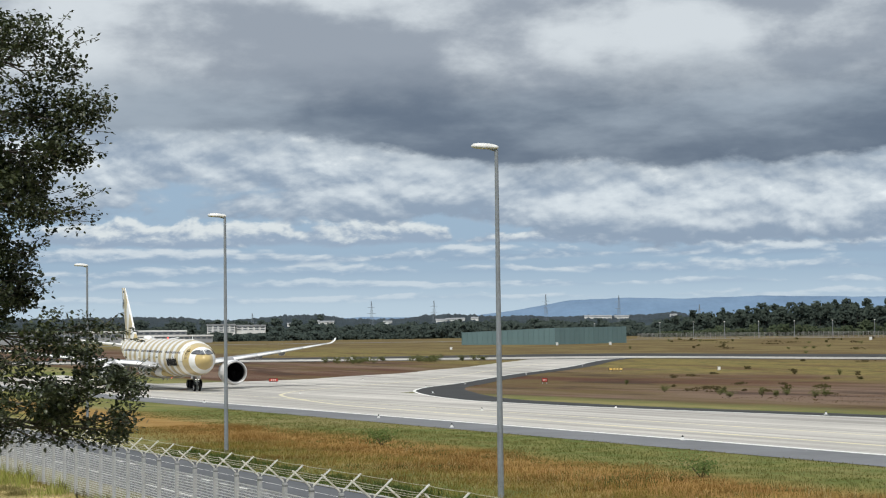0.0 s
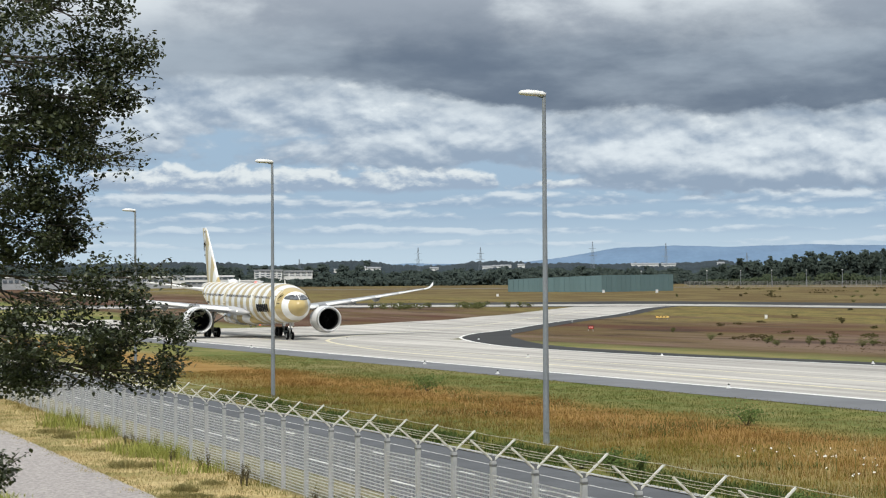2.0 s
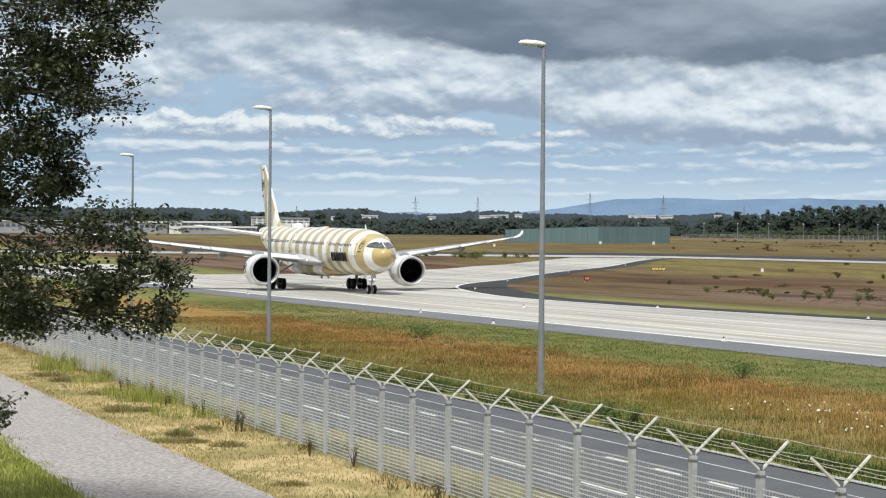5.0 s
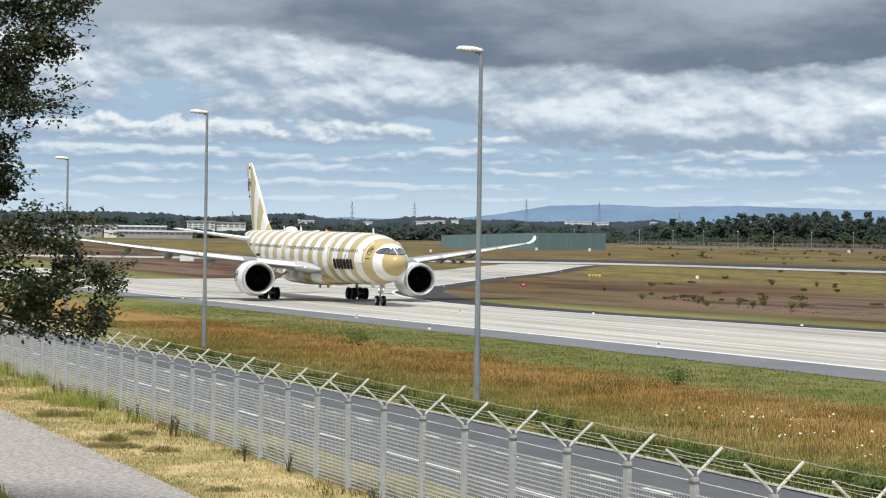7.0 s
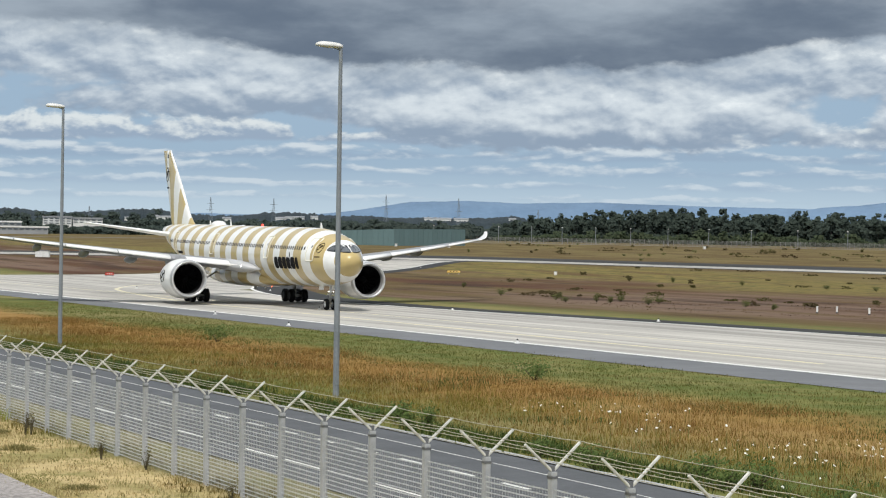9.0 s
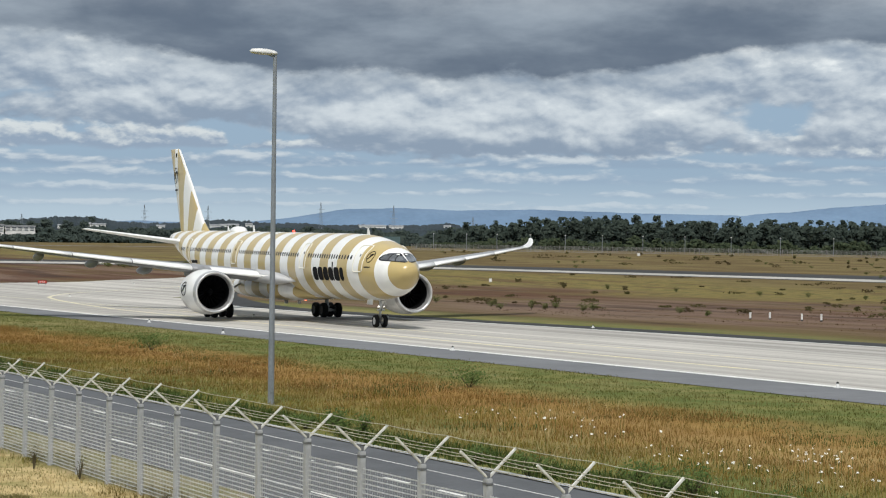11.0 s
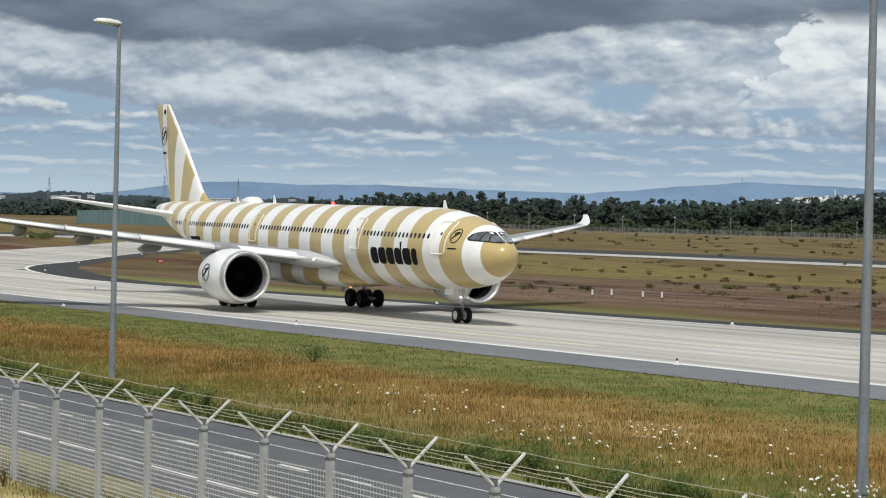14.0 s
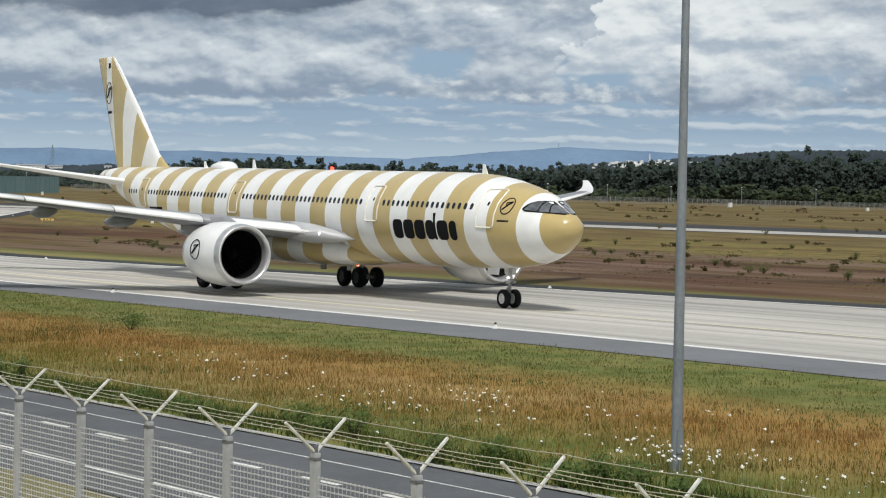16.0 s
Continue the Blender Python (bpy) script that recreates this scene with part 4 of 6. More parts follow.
        part("spinner", bm, M_BLADE, nac, "dark spinner with a pale swirl", True)
        bm = bmesh.new()
        tube(bm, [(ex - 1.15 - 0.40 * f, ey + (0.02 + 0.27 * f) * math.cos(5.5 * f), ez + (0.02 + 0.27 * f) * math.sin(5.5 * f)) for f in (0.15, 0.35, 0.55, 0.75, 0.95)], 0.022, 5)
        part("spinner_swirl", bm, M_HUB, nac, "pale grey swirl")
        bm = bmesh.new()
        turned(bm, [(-4.4, 1.05), (-5.5, 1.0), (-6.4, 0.8), (-6.9, 0.62), (-6.9, 0.5), (-6.6, 0.42), (-7.7, 0.05)], 32, centre=(ex, ey, ez))
        part("exhaust", bm, M_BELLY, nac, "grey metal exhaust cone", True)
        # pylon
        bm = bmesh.new()
        rs = []
        for x, zt, zb, w in ((ex - 1.3, ez + 1.95, ez + 1.85, 0.10), (ex - 2.6, ez + 2.22, ez + 1.7, 0.26), (ex - 4.2, ez + 2.15, ez + 1.4, 0.30), (ex - 6.0, ez + 2.0, ez + 1.0, 0.28), (ex - 8.6, ez + 1.75, ez + 1.35, 0.10)):
            rs.append([(x, ey + w * cy, zt if cz > 0 else zb) for cy, cz in ((-1, -1), (1, -1), (1, 1), (0.5, 1.2), (-0.5, 1.2), (-1, 1))])
        loft(bm, rs)
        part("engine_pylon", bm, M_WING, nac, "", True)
        roundel(nac, lambda a, b, s=side, ey=ey, ez=ez, ex=ex: Vector((ex - 2.7 + a * 0.85 * -s, ey + s * 1.985 * math.cos((b * 0.85 + 0.25) / 1.96), ez + 1.985 * math.sin((b * 0.85 + 0.25) / 1.96))), "black ring emblem")
        # tailplane
        bm = bmesh.new()
        rs = []
        for y, le, te, z, th in ((0.6, -47.6, -54.2, 6.95, 0.11), (2.0, -48.9, -54.6, 7.1, 0.10), (6.0, -52.6, -56.6, 7.72, 0.095), (9.5, -55.9, -58.5, 8.26, 0.09), (9.75, -56.6, -58.6, 8.30, 0.06)):
            rs.append(aerofoil((le, side * y, z), le - te, th, (0, 0, 1)))
        loft(bm, rs)
        part("tailplane", bm, M_PAINT, plane, "white tailplane", True)
    # fin
    bm = bmesh.new()
    rs = []
    for z, le, te, th in ((7.6, -43.6, -54.3, 0.085), (8.35, -45.2, -54.55, 0.085), (9.2, -46.6, -54.95, 0.085), (12.6, -50.05, -56.45, 0.085), (16.2, -54.15, -58.1, 0.085), (16.95, -55.1, -58.4, 0.07), (17.05, -55.6, -58.4, 0.03)):
        rs.append([Vector((p.x, p.y, z)) for p in aerofoil((le, 0, 0), le - te, th, (0, 1, 0))])
    loft(bm, rs)
    fin = part("fin", bm, M_FIN, plane, "white tail fin with cream-gold bands", True)
    for side in (-1, 1):
        roundel(fin, lambda a, b, s=side: Vector((-55.72 - s * a * 0.72, s * 0.24, 14.15 + b * 1.2)), "black ring emblem")
        bm = bmesh.new()
        box(bm, (0.35, 0.03, 0.4), (-55.9, side * 0.15, 16.35))
        part("fin_mark", bm, M_LETTER, fin, "small black mark")
        bm = bmesh.new()
        box(bm, (0.7, 0.03, 0.2), (-55.6, side * 0.2, 12.6))
        part("fin_mark", bm, M_LETTER, fin, "small black mark")
    # cabin windows, doors and lettering, on both sides
    wz = lambda x: 5.665 - 0.0142 * x
    doors = (1.0, -10.55, -28.75, -44.3)
    for side in (-1, 1):
        me = None
        x = -0.25
        while x > -47.5:
            if all(abs(x - d) > 1.05 for d in doors) or x > 0:
                if me is None or x < -40:
                    bm = bmesh.new()
                    z = wz(x)
                    patch(bm, rounded(x - 0.125, z - 0.18, x + 0.125, z + 0.18, 0.11, 2), 0.014, side)
                    ob = part("cabin_window", bm, M_GLASS, hull)
                    if x > -40 and x < -4:
                        me, x_me = ob.data, x
                else:
                    share("cabin_window", me, hull, Matrix.Translation((x - x_me, 0, -0.0142 * (x - x_me))))
            x -= 0.533
        for k, d in enumerate(doors):
            z0 = 4.60 - 0.0142 * d
            w = 0.56 if k != 2 else 0.50
            h = 1.95
            bm = bmesh.new()
            path = [hull_at(px, pz, side, 0.015) for px, pz in [(d + dx, z0 + dz) for dx, dz in rounded(-w - 0.12, -0.06, w + 0.12, h + 0.08, 0.16)]]
            dense = []
            for a, b in zip(path, path[1:] + path[:1]):
                dense += [a.lerp(b, q / 3) for q in range(3)]
            dense = [hull_at(p.x, p.z, side, 0.012) for p in dense]
            tube(bm, dense, 0.05, 4, True)
            door = part("cabin_door", bm, M_FRAME, hull, "cabin door with a cream outline")
            bm = bmesh.new()
            patch(bm, rounded(d - 0.07, z0 + 1.15, d + 0.07, z0 + 1.36, 0.05, 2), 0.02, side)
            part("door_window", bm, M_GLASS, door)
        # the airline's name, as plain rounded bars
        x = -8.05
        for k, (w, tall) in enumerate(((1.02, 0), (1.06, 0), (1.04, 0), (1.06, 1), (1.06, 0), (0.70, 0))):
            bm = bmesh.new()
            a, b = (x, x + w) if side < 0 else (-9.3 - x - w, -9.3 - x)
            z0 = 3.74 + 0.002 * k
            if tall:
                st = (b - 0.24, b) if side < 0 else (b - 0.24, b)
                patch(bm, rounded(st[0], z0, st[1], z0 + 1.52, 0.05, 2), 0.022, side, sub=2)
            patch(bm, rounded(a, z0, b - (0.20 if tall else 0), z0 + 1.10, 0.30, 3), 0.022, side, sub=2)
            part("name_bar", bm, M_LETTER, hull, "black rounded lettering shape")
            x += w + 0.14
        roundel(hull, lambda a, b, s=side: hull_at(2.38 - s * a * 0.58, 5.72 + b * 0.62, s, 0.02), "black ring emblem")
        bm = bmesh.new()
        patch(bm, [(1.95, 4.86), (2.75, 4.86), (2.75, 4.95), (1.95, 4.95)], 0.015, side)
        part("small_mark", bm, M_LETTER, hull, "dark illegible mark")
        bm = bmesh.new()
        patch(bm, [(-42.9, 4.9), (-40.2, 4.9), (-40.2, 5.2), (-42.9, 5.2)], 0.015, side)
        part("small_mark", bm, M_LETTER, hull, "dark illegible mark")
        # black surround of the flight deck glazing
        bm = bmesh.new()
        cols = []
        for i in range(33):
            x_ = 3.42 + 2.56 * i / 32
            lo = keyed(x_, [(3.42, 5.60), (3.5, 5.50), (3.7, 5.44), (4.4, 5.40), (5.2, 5.36), (5.98, 5.30)])
            hi = keyed(x_, [(3.42, 5.64), (3.52, 5.80), (3.7, 5.94), (4.0, 6.03), (4.36, 6.05), (4.8, 5.93), (5.3, 5.78), (5.98, 5.44)])
            cols.append([bm.verts.new(hull_at(x_, min(lo + (hi - lo) * j / 5, keyed(x_, TOP) - 0.002), side, 0.016)) for j in range(6)])
        for a_, b_ in zip(cols, cols[1:]):
            for j in range(5):
                bm.faces.new((a_[j], a_[j + 1], b_[j + 1], b_[j]))
        bmesh.ops.recalc_face_normals(bm, faces=bm.faces[:])
        part("window_surround", bm, M_LETTER, hull, "black surround of the cockpit panes", True)
        # flight deck glazing, three panes a side, laid on the skin between a lower and an upper edge
        for lo_a, lo_b, hi_a, hi_b in (((5.92, 5.36, 0.05), (5.22, 5.40, 1), (5.28, 5.70, 0.05), (4.80, 5.84, 1)),
                                       ((5.14, 5.41, 1), (4.52, 5.44, 1), (4.72, 5.86, 1), (4.38, 5.98, 1)),
                                       ((4.44, 5.45, 1), (3.58, 5.53, 1), (4.29, 6.00, 1), (3.80, 5.94, 1))):
            bm = bmesh.new()
            grid = []
            for i in range(7):
                f = i / 6
                col = []
                for j in range(5):
                    g = j / 4
                    lo = [lo_a[q] + (lo_b[q] - lo_a[q]) * f for q in range(2)]
                    hi = [hi_a[q] + (hi_b[q] - hi_a[q]) * f for q in range(2)]
                    x_, z_ = lo[0] + (hi[0] - lo[0]) * g, lo[1] + (hi[1] - lo[1]) * g
                    z_ = min(z_, keyed(x_, TOP) - 0.002)
                    pt = hull_at(x_, z_, side, 0.034)
                    if lo_a[2] < 1 and i == 0:
                        # the pane's inner edge lies beside the middle post, on the crown line
                        lo_x = keyed(z_, [(5.18, 6.3), (5.44, 5.8), (5.86, 4.84), (6.28, 3.9)])
                        pt = Vector((nose_in(lo_x) + 0.03, side * 0.05, z_ + 0.02))
                    col.append(bm.verts.new(pt))
                grid.append(col)
            for a_, b_ in zip(grid, grid[1:]):
                for j in range(4):
                    bm.faces.new((a_[j], a_[j + 1], b_[j + 1], b_[j]))
            bmesh.ops.recalc_face_normals(bm, faces=bm.faces[:])
            part("flight_deck_window", bm, M_PANE, hull, "dark cockpit pane", True)
    # crown fittings
    bm = bmesh.new()
    rs = []
    for f, r in ((0, 0.04), (0.08, 0.35), (0.25, 0.6), (0.6, 0.62), (0.85, 0.45), (1, 0.05)):
        rs.append([Vector((-34.0 - 3.4 * f, 1.15 * r * math.cos(a), 8.02 + 0.85 * r * max(-0.2, math.sin(a)))) for a in (2 * math.pi * k / 16 for k in range(16))])
    loft(bm, rs)
    part("antenna_radome", bm, M_PAINT, hull, "white antenna dome on the crown", True)
    for x, h in ((-2.6, 0.55), (-31.0, 0.6), (-38.6, 0.45)):
        bm = bmesh.new()
        z = keyed(x, TOP)
        loft(bm, [[(x + 0.28, 0.03, z - 0.05), (x - 0.25, 0.05, z - 0.05), (x - 0.25, -0.05, z - 0.05), (x + 0.28, -0.03, z - 0.05)],
                  [(x - 0.05, 0.015, z + h), (x - 0.25, 0.02, z + h), (x - 0.25, -0.02, z + h), (x - 0.05, -0.015, z + h)]])
        part("blade_antenna", bm, M_PAINT, hull)
    bm = bmesh.new()
    bmesh.ops.create_uvsphere(bm, u_segments=10, v_segments=6, radius=0.12)
    bmesh.ops.translate(bm, verts=bm.verts[:], vec=(-20.2, 0, 7.95))
    part("beacon", bm, M_RED, hull, "lit red beacon")
    bm = bmesh.new()
    bmesh.ops.create_uvsphere(bm, u_segments=10, v_segments=6, radius=0.10)
    bmesh.ops.translate(bm, verts=bm.verts[:], vec=(-16.2, -0.3, 1.86))
    part("beacon", bm, M_ORANGE, hull, "lit orange beacon under the belly")
    # belly drain masts and small doors
    for x, z, s in ((-16.2, 1.66, 0.5), (-19.5, 1.62, 0.6)):
        bm = bmesh.new()
        box(bm, (s, 0.12, 0.32), (x, -0.9, z))
        part("belly_mast", bm, M_BELLY, hull)

    wheels = []
    # nose gear
    leg = bmesh.new()
    rod(leg, (0.0, 0, 0.53), (0.12, 0, 2.6), 0.085, 0.13, 14)
    rod(leg, (0, -0.34, 0.53), (0, 0.34, 0.53), 0.06)
    rod(leg, (0.1, 0, 1.3), (1.35, 0, 2.5), 0.055)
    rod(leg, (-0.06, 0, 0.62), (-0.30, 0, 0.95), 0.04)
    rod(leg, (-0.30, 0, 0.95), (-0.02, 0, 1.30), 0.04)
    box(leg, (0.16, 0.62, 0.16), (0.14, 0, 1.45))
    gear = part("nose_gear", leg, M_STRUT, plane, "pale metal nose gear leg", True)
    for y in (-0.22, 0.22):
        bm = bmesh.new()
        rod(bm, (0.10, y, 1.72), (0.24, y, 1.72), 0.06, 0.075, 12)
        part("taxi_light", bm, M_WHITELIGHT, gear, "lit white taxi light")
    for s in (-1, 1):
        bm = bmesh.new()
        box(bm, (1.15, 0.05, 0.46), (-0.75, s * 0.58, 2.08), Matrix.Rotation(s * 0.15, 3, "X"), 0.015)
        part("gear_door", bm, M_PAINT, gear, "white gear door")
        wheels.append((build_wheel("nose_wheel", 0.53, 0.33, gear, (0, s * 0.36, 0.53)), 0.53, (0, s * 0.36, 0.53)))
    # main gear
    for s in (-1, 1):
        cx, cy = -25.38, s * 5.34
        leg = bmesh.new()
        rod(leg, (cx, cy, 0.78), (cx + 0.1, cy - s * 0.15, 3.9), 0.17, 0.24, 16)
        rod(leg, (cx - 1.15, cy, 0.72), (cx + 1.15, cy, 0.72), 0.15)
        for dx in (-0.99, 0.99):
            rod(leg, (cx + dx, cy - 0.62, 0.70), (cx + dx, cy + 0.62, 0.70), 0.10)
        rod(leg, (cx + 0.05, cy, 1.9), (cx + 0.2, cy - s * 2.3, 3.3), 0.09)
        rod(leg, (cx + 0.1, cy, 1.35), (cx + 0.55, cy, 1.0), 0.07)
        rod(leg, (cx + 0.05, cy, 1.9), (cx + 2.3, cy - s * 0.3, 3.7), 0.08)
        gear = part("main_gear", leg, M_STRUT, plane, "grey main gear leg and bogie", True)
        bm = bmesh.new()
        box(bm, (1.3, 0.06, 2.0), (cx, cy + s * 0.42, 2.7), None, 0.02)
        part("gear_door", bm, M_PAINT, gear, "white gear door")
        for dx in (-0.99, 0.99):
            for dy in (-0.70, 0.70):
                wheels.append((build_wheel("main_wheel", 0.70, 0.52, gear, (cx + dx, cy + dy, 0.70)), 0.70, (cx + dx, cy + dy, 0.70)))
    return plane, wheels


AIRLINER, WHEELS = build_airliner()


def plane_at(t):
    x = -28.22 + 4.268 * t - 0.008793 * t * t - 0.0000484 * t ** 3
    y = 287.18 - 11.859 * t - 0.02367 * t * t + 0.002872 * t ** 3
    h = -71.577 - 0.04768 * t - 0.010123 * t * t
    # it slows a little before the end
    d = -0.42 * math.exp(-((t - 13.3) / 1.6) ** 2)
    return x + d * math.cos(radians(h)), y + d * math.sin(radians(h)), h

# ================= security fence =================
FENCE_U, FENCE_S0, FENCE_STEP = 16.18, 32.72, 2.385
FENCE_TURN = math.degrees(math.atan2(DIR.y, DIR.x))


def build_fence():
    """Concrete posts with Y-shaped arms, wire mesh between, barbed wire on the arms."""
    fence = empty("fence")
    tagged(fence, "grey steel mesh security fence with forked barbed-wire arms", "fence")
    # own space of a bay: x along the fence, y across it
    bm = bmesh.new()
    box(bm, (0.13, 0.12, 2.24), (0, 0, 1.06), None, 0.012)
    post = part("post", bm, M_POST, fence)
    bm = bmesh.new()
    box(bm, (0.15, 0.14, 0.05), (0, 0, 2.09), None, 0.01)
    box(bm, (0.06, 0.07, 0.16), (0.0, 0.0, 2.2), None, 0.008)
    bracket = part("bracket", bm, M_CLAMP, fence)
    arms = []
    for s in (-1, 1):
        bm = bmesh.new()
        d = Vector((0, s * 0.53, 0.47))
        q = d.to_track_quat("Z", "Y").to_matrix()
        box(bm, (0.046, 0.042, d.length), Vector((0, 0, 2.18)) + d / 2, q, 0.008)
        arms.append(part("arm", bm, M_ARM, fence))
    bm = bmesh.new()
    n = 21
    for k in range(n):
        z = 0.06 + 1.80 * k / (n - 1)
        box(bm, (FENCE_STEP - 0.13, 0.010, 0.019), (FENCE_STEP / 2, 0.0, z))
    panel = part("mesh_panel", bm, M_MESHWIRE, fence)
    bm = bmesh.new()
    for k in range(1, 24):
        box(bm, (0.0042, 0.004, 1.84), (FENCE_STEP * k / 24, 0.010, 0.97))
    upright = tagged(part("wire_grid", bm, M_MESHWIRE, fence), kind="stuff")
    rng = random.Random(5)
    base = [post, bracket, arms[0], arms[1], panel, upright]
    for k in range(-9, 44):
        x, y = su(FENCE_S0 + FENCE_STEP * k, FENCE_U)
        m = pose(x, y, 0.0 + rng.uniform(-0.02, 0.02) - 0.004 * max(0, 3 - k), rng.uniform(-0.5, 0.5), rng.uniform(-0.4, 0.4), FENCE_TURN + rng.uniform(-0.3, 0.3))
        for ob in base:
            if k == -9:
                ob.matrix_basis = m
            else:
                made = share(ob.name.split(".")[0], ob.data, fence, m)
                if ob is upright:
                    tagged(made, kind="stuff")
    # barbed wires on both arms, sagging a little between posts
    L0, L1 = FENCE_S0 - FENCE_STEP * 9, FENCE_S0 + FENCE_STEP * 43
    for s, fr in ((1, 0.97), (1, 0.66), (1, 0.34), (-1, 0.95), (-1, 0.5)):
        bm = bmesh.new()
        pts = []
        steps = 52 * 4
        for i in range(steps + 1):
            q = L0 + (L1 - L0) * i / steps
            sag = 0.02 * (1 if i % 4 else 0)
            x, y = su(q, FENCE_U + -s * 0.53 * fr)
            pts.append((x, y, 2.19 + 0.47 * fr - sag))
        tube(bm, pts, 0.0065, 4)
        # barbs
        for i in range(0, 52 * 9):
            q = L0 + (L1 - L0) * (i + 0.5) / (52 * 9)
            if not 12 < q < 90:
                continue
            x, y = su(q, FENCE_U + -s * 0.53 * fr)
            box(bm, (0.008, 0.008, 0.036), (x, y, 2.18 + 0.47 * fr), Matrix.Rotation(rng.uniform(-1, 1), 3, "X"))
        part("barbed_wire", bm, M_BARB, fence, "thin barbed wire strand")
    return fence


# ================= street lamps =================
def build_lamps():
    def one(height):
        lamp = empty("street_lamp")
        bm = bmesh.new()
        rod(bm, (0, 0, -0.3), (0, 0, height), 0.125, 0.072, 18, False)
        rod(bm, (0, 0, height - 0.04), (-0.25, 0, height + 0.03), 0.05, 0.05, 10)
        part("pole", bm, M_POLE, lamp, "grey galvanised tapered pole", True)
        bm = bmesh.new()
        box(bm, (0.16, 0.02, 0.55), (0, -0.135, 0.75), None, 0.008)
        part("service_door", bm, M_POLE, lamp)
        bm = bmesh.new()
        rs = []
        for x, w, h in ((0.07, 0.10, 0.07), (-0.05, 0.14, 0.12), (-0.3, 0.18, 0.155), (-0.65, 0.19, 0.155), (-0.90, 0.16, 0.12), (-0.99, 0.07, 0.05)):
            rs.append([(x, w * math.cos(a), height + 0.07 - 0.06 * x * 0.8 + h * (math.sin(a) if math.sin(a) > 0 else 0.55 * math.sin(a))) for a in (2 * math.pi * k / 18 for k in range(18))])
        loft(bm, rs)
        part("lamp_head", bm, M_HEAD, lamp, "white plastic lamp head", True)
        bm = bmesh.new()
        box(bm, (0.52, 0.2, 0.05), (-0.52, 0, height + 0.055), Matrix.Rotation(0.05, 3, "Y"), 0.02)
        part("lens", bm, M_LENS, lamp, "grey lamp lens")
        return tagged(lamp, "tall grey steel street lamp with white head", "street lamp", "lamps along the road")

    first = one(13.55)
    turn = 8
    first.matrix_basis = pose(4.25, 76.0, 0, 0, 0, turn)
    for x, y in ((-9.47, 113.3), (-23.3, 151.5), (18.05, 38.7)):
        z = 0.0 if y < 140 else -1.07
        copy_thing(first, pose(x, y, z, 0, 0, turn))


# ================= the oak beside the path =================
def build_tree():
    rng = random.Random(11)
    tree = empty("oak_tree", pose(-11.2, 36.0, 0))
    tagged(tree, "dark green oak with spreading leafy boughs", "tree")
    base = Vector((-11.2, 36.0, 0))
    # boughs: tip places in the world, seen as leafy pads
    pads = []
    # (x, y, z, half length across, half depth, half height)
    for row in ((-6.4, 36.0, 11.3, 1.2, 1.3, 0.75), (-5.55, 35.7, 10.25, 0.75, 1.0, 0.42), (-7.0, 35.5, 10.3, 1.2, 1.4, 0.8), (-8.3, 36.5, 11.9, 1.5, 1.5, 1.0),
                (-5.75, 35.6, 9.55, 0.62, 1.0, 0.45), (-6.9, 36.4, 9.2, 1.1, 1.4, 0.6), (-5.75, 35.7, 8.45, 0.68, 1.0, 0.45), (-6.6, 35.4, 8.55, 1.0, 1.3, 0.6),
                (-7.9, 36.0, 9.4, 1.3, 1.5, 1.0), (-6.85, 35.8, 7.55, 0.72, 1.1, 0.45), (-7.7, 35.6, 7.8, 1.0, 1.4, 0.7), (-6.5, 35.6, 6.95, 0.42, 0.9, 0.35),
                (-7.4, 36.0, 6.7, 0.9, 1.3, 0.55), (-5.40, 35.6, 6.12, 0.95, 1.0, 0.42), (-6.8, 35.5, 5.85, 1.0, 1.3, 0.55), (-4.88, 35.6, 5.20, 0.72, 0.9, 0.42),
                (-6.2, 35.4, 5.0, 1.0, 1.2, 0.45), (-7.3, 35.7, 5.0, 0.9, 1.3, 0.6), (-4.90, 35.6, 4.50, 0.45, 0.8, 0.35), (-5.75, 35.5, 4.55, 0.65, 0.9, 0.4),
                (-6.9, 35.6, 4.35, 0.8, 1.1, 0.35), (-7.7, 35.4, 2.55, 0.32, 0.6, 0.45), (-8.4, 35.5, 2.7, 0.5, 0.8, 0.6), (-8.9, 36.4, 8.2, 1.5, 1.6, 1.4), (-8.9, 36.2, 5.6, 1.3, 1.6, 1.2),
                (-9.6, 36.8, 13.2, 2.0, 2.0, 1.2), (-12.5, 37.0, 13.0, 2.4, 2.4, 1.6), (-13.8, 36.5, 10, 2.2, 2.4, 1.8), (-14.2, 36.0, 6.8, 2.0, 2.2, 1.5), (-11.2, 38.5, 9.0, 2.2, 1.8, 2.2), (-11.0, 33.6, 8.0, 2.0, 1.8, 2.0)):
        pads.append(row)
    # trunk and limbs
    bm = bmesh.new()
    trunk = [(0, 0, 0.0, 0.42), (0.05, 0.05, 1.2, 0.34), (0.1, 0.0, 3.0, 0.30), (0.0, 0.1, 5.5, 0.25), (0.15, 0.1, 8.0, 0.19), (0.1, 0.2, 10.5, 0.13), (0.2, 0.3, 12.8, 0.06)]
    for a, b in zip(trunk, trunk[1:]):
        rod(bm, a[:3], b[:3], a[3], b[3], 12)
    limb_ends = []
    pads = [(x - 0.28, y, z, lx, ly, lz) for x, y, z, lx, ly, lz in pads]
    for x, y, z, lx, ly, lz in pads:
        tip = Vector((x, y, z - lz * 0.3)) - base
        zz = max(1.6, tip.z + (0.10 if tip.z > 3 else -0.12) * Vector((tip.x, tip.y)).length)
        root = Vector((0.08, 0.08, min(zz, 11.5)))
        mid = root.lerp(tip, 0.5) + Vector((rng.uniform(-0.3, 0.3), rng.uniform(-0.3, 0.3), rng.uniform(-0.1, 0.35)))
        r = 0.014 + 0.005 * (root - tip).length
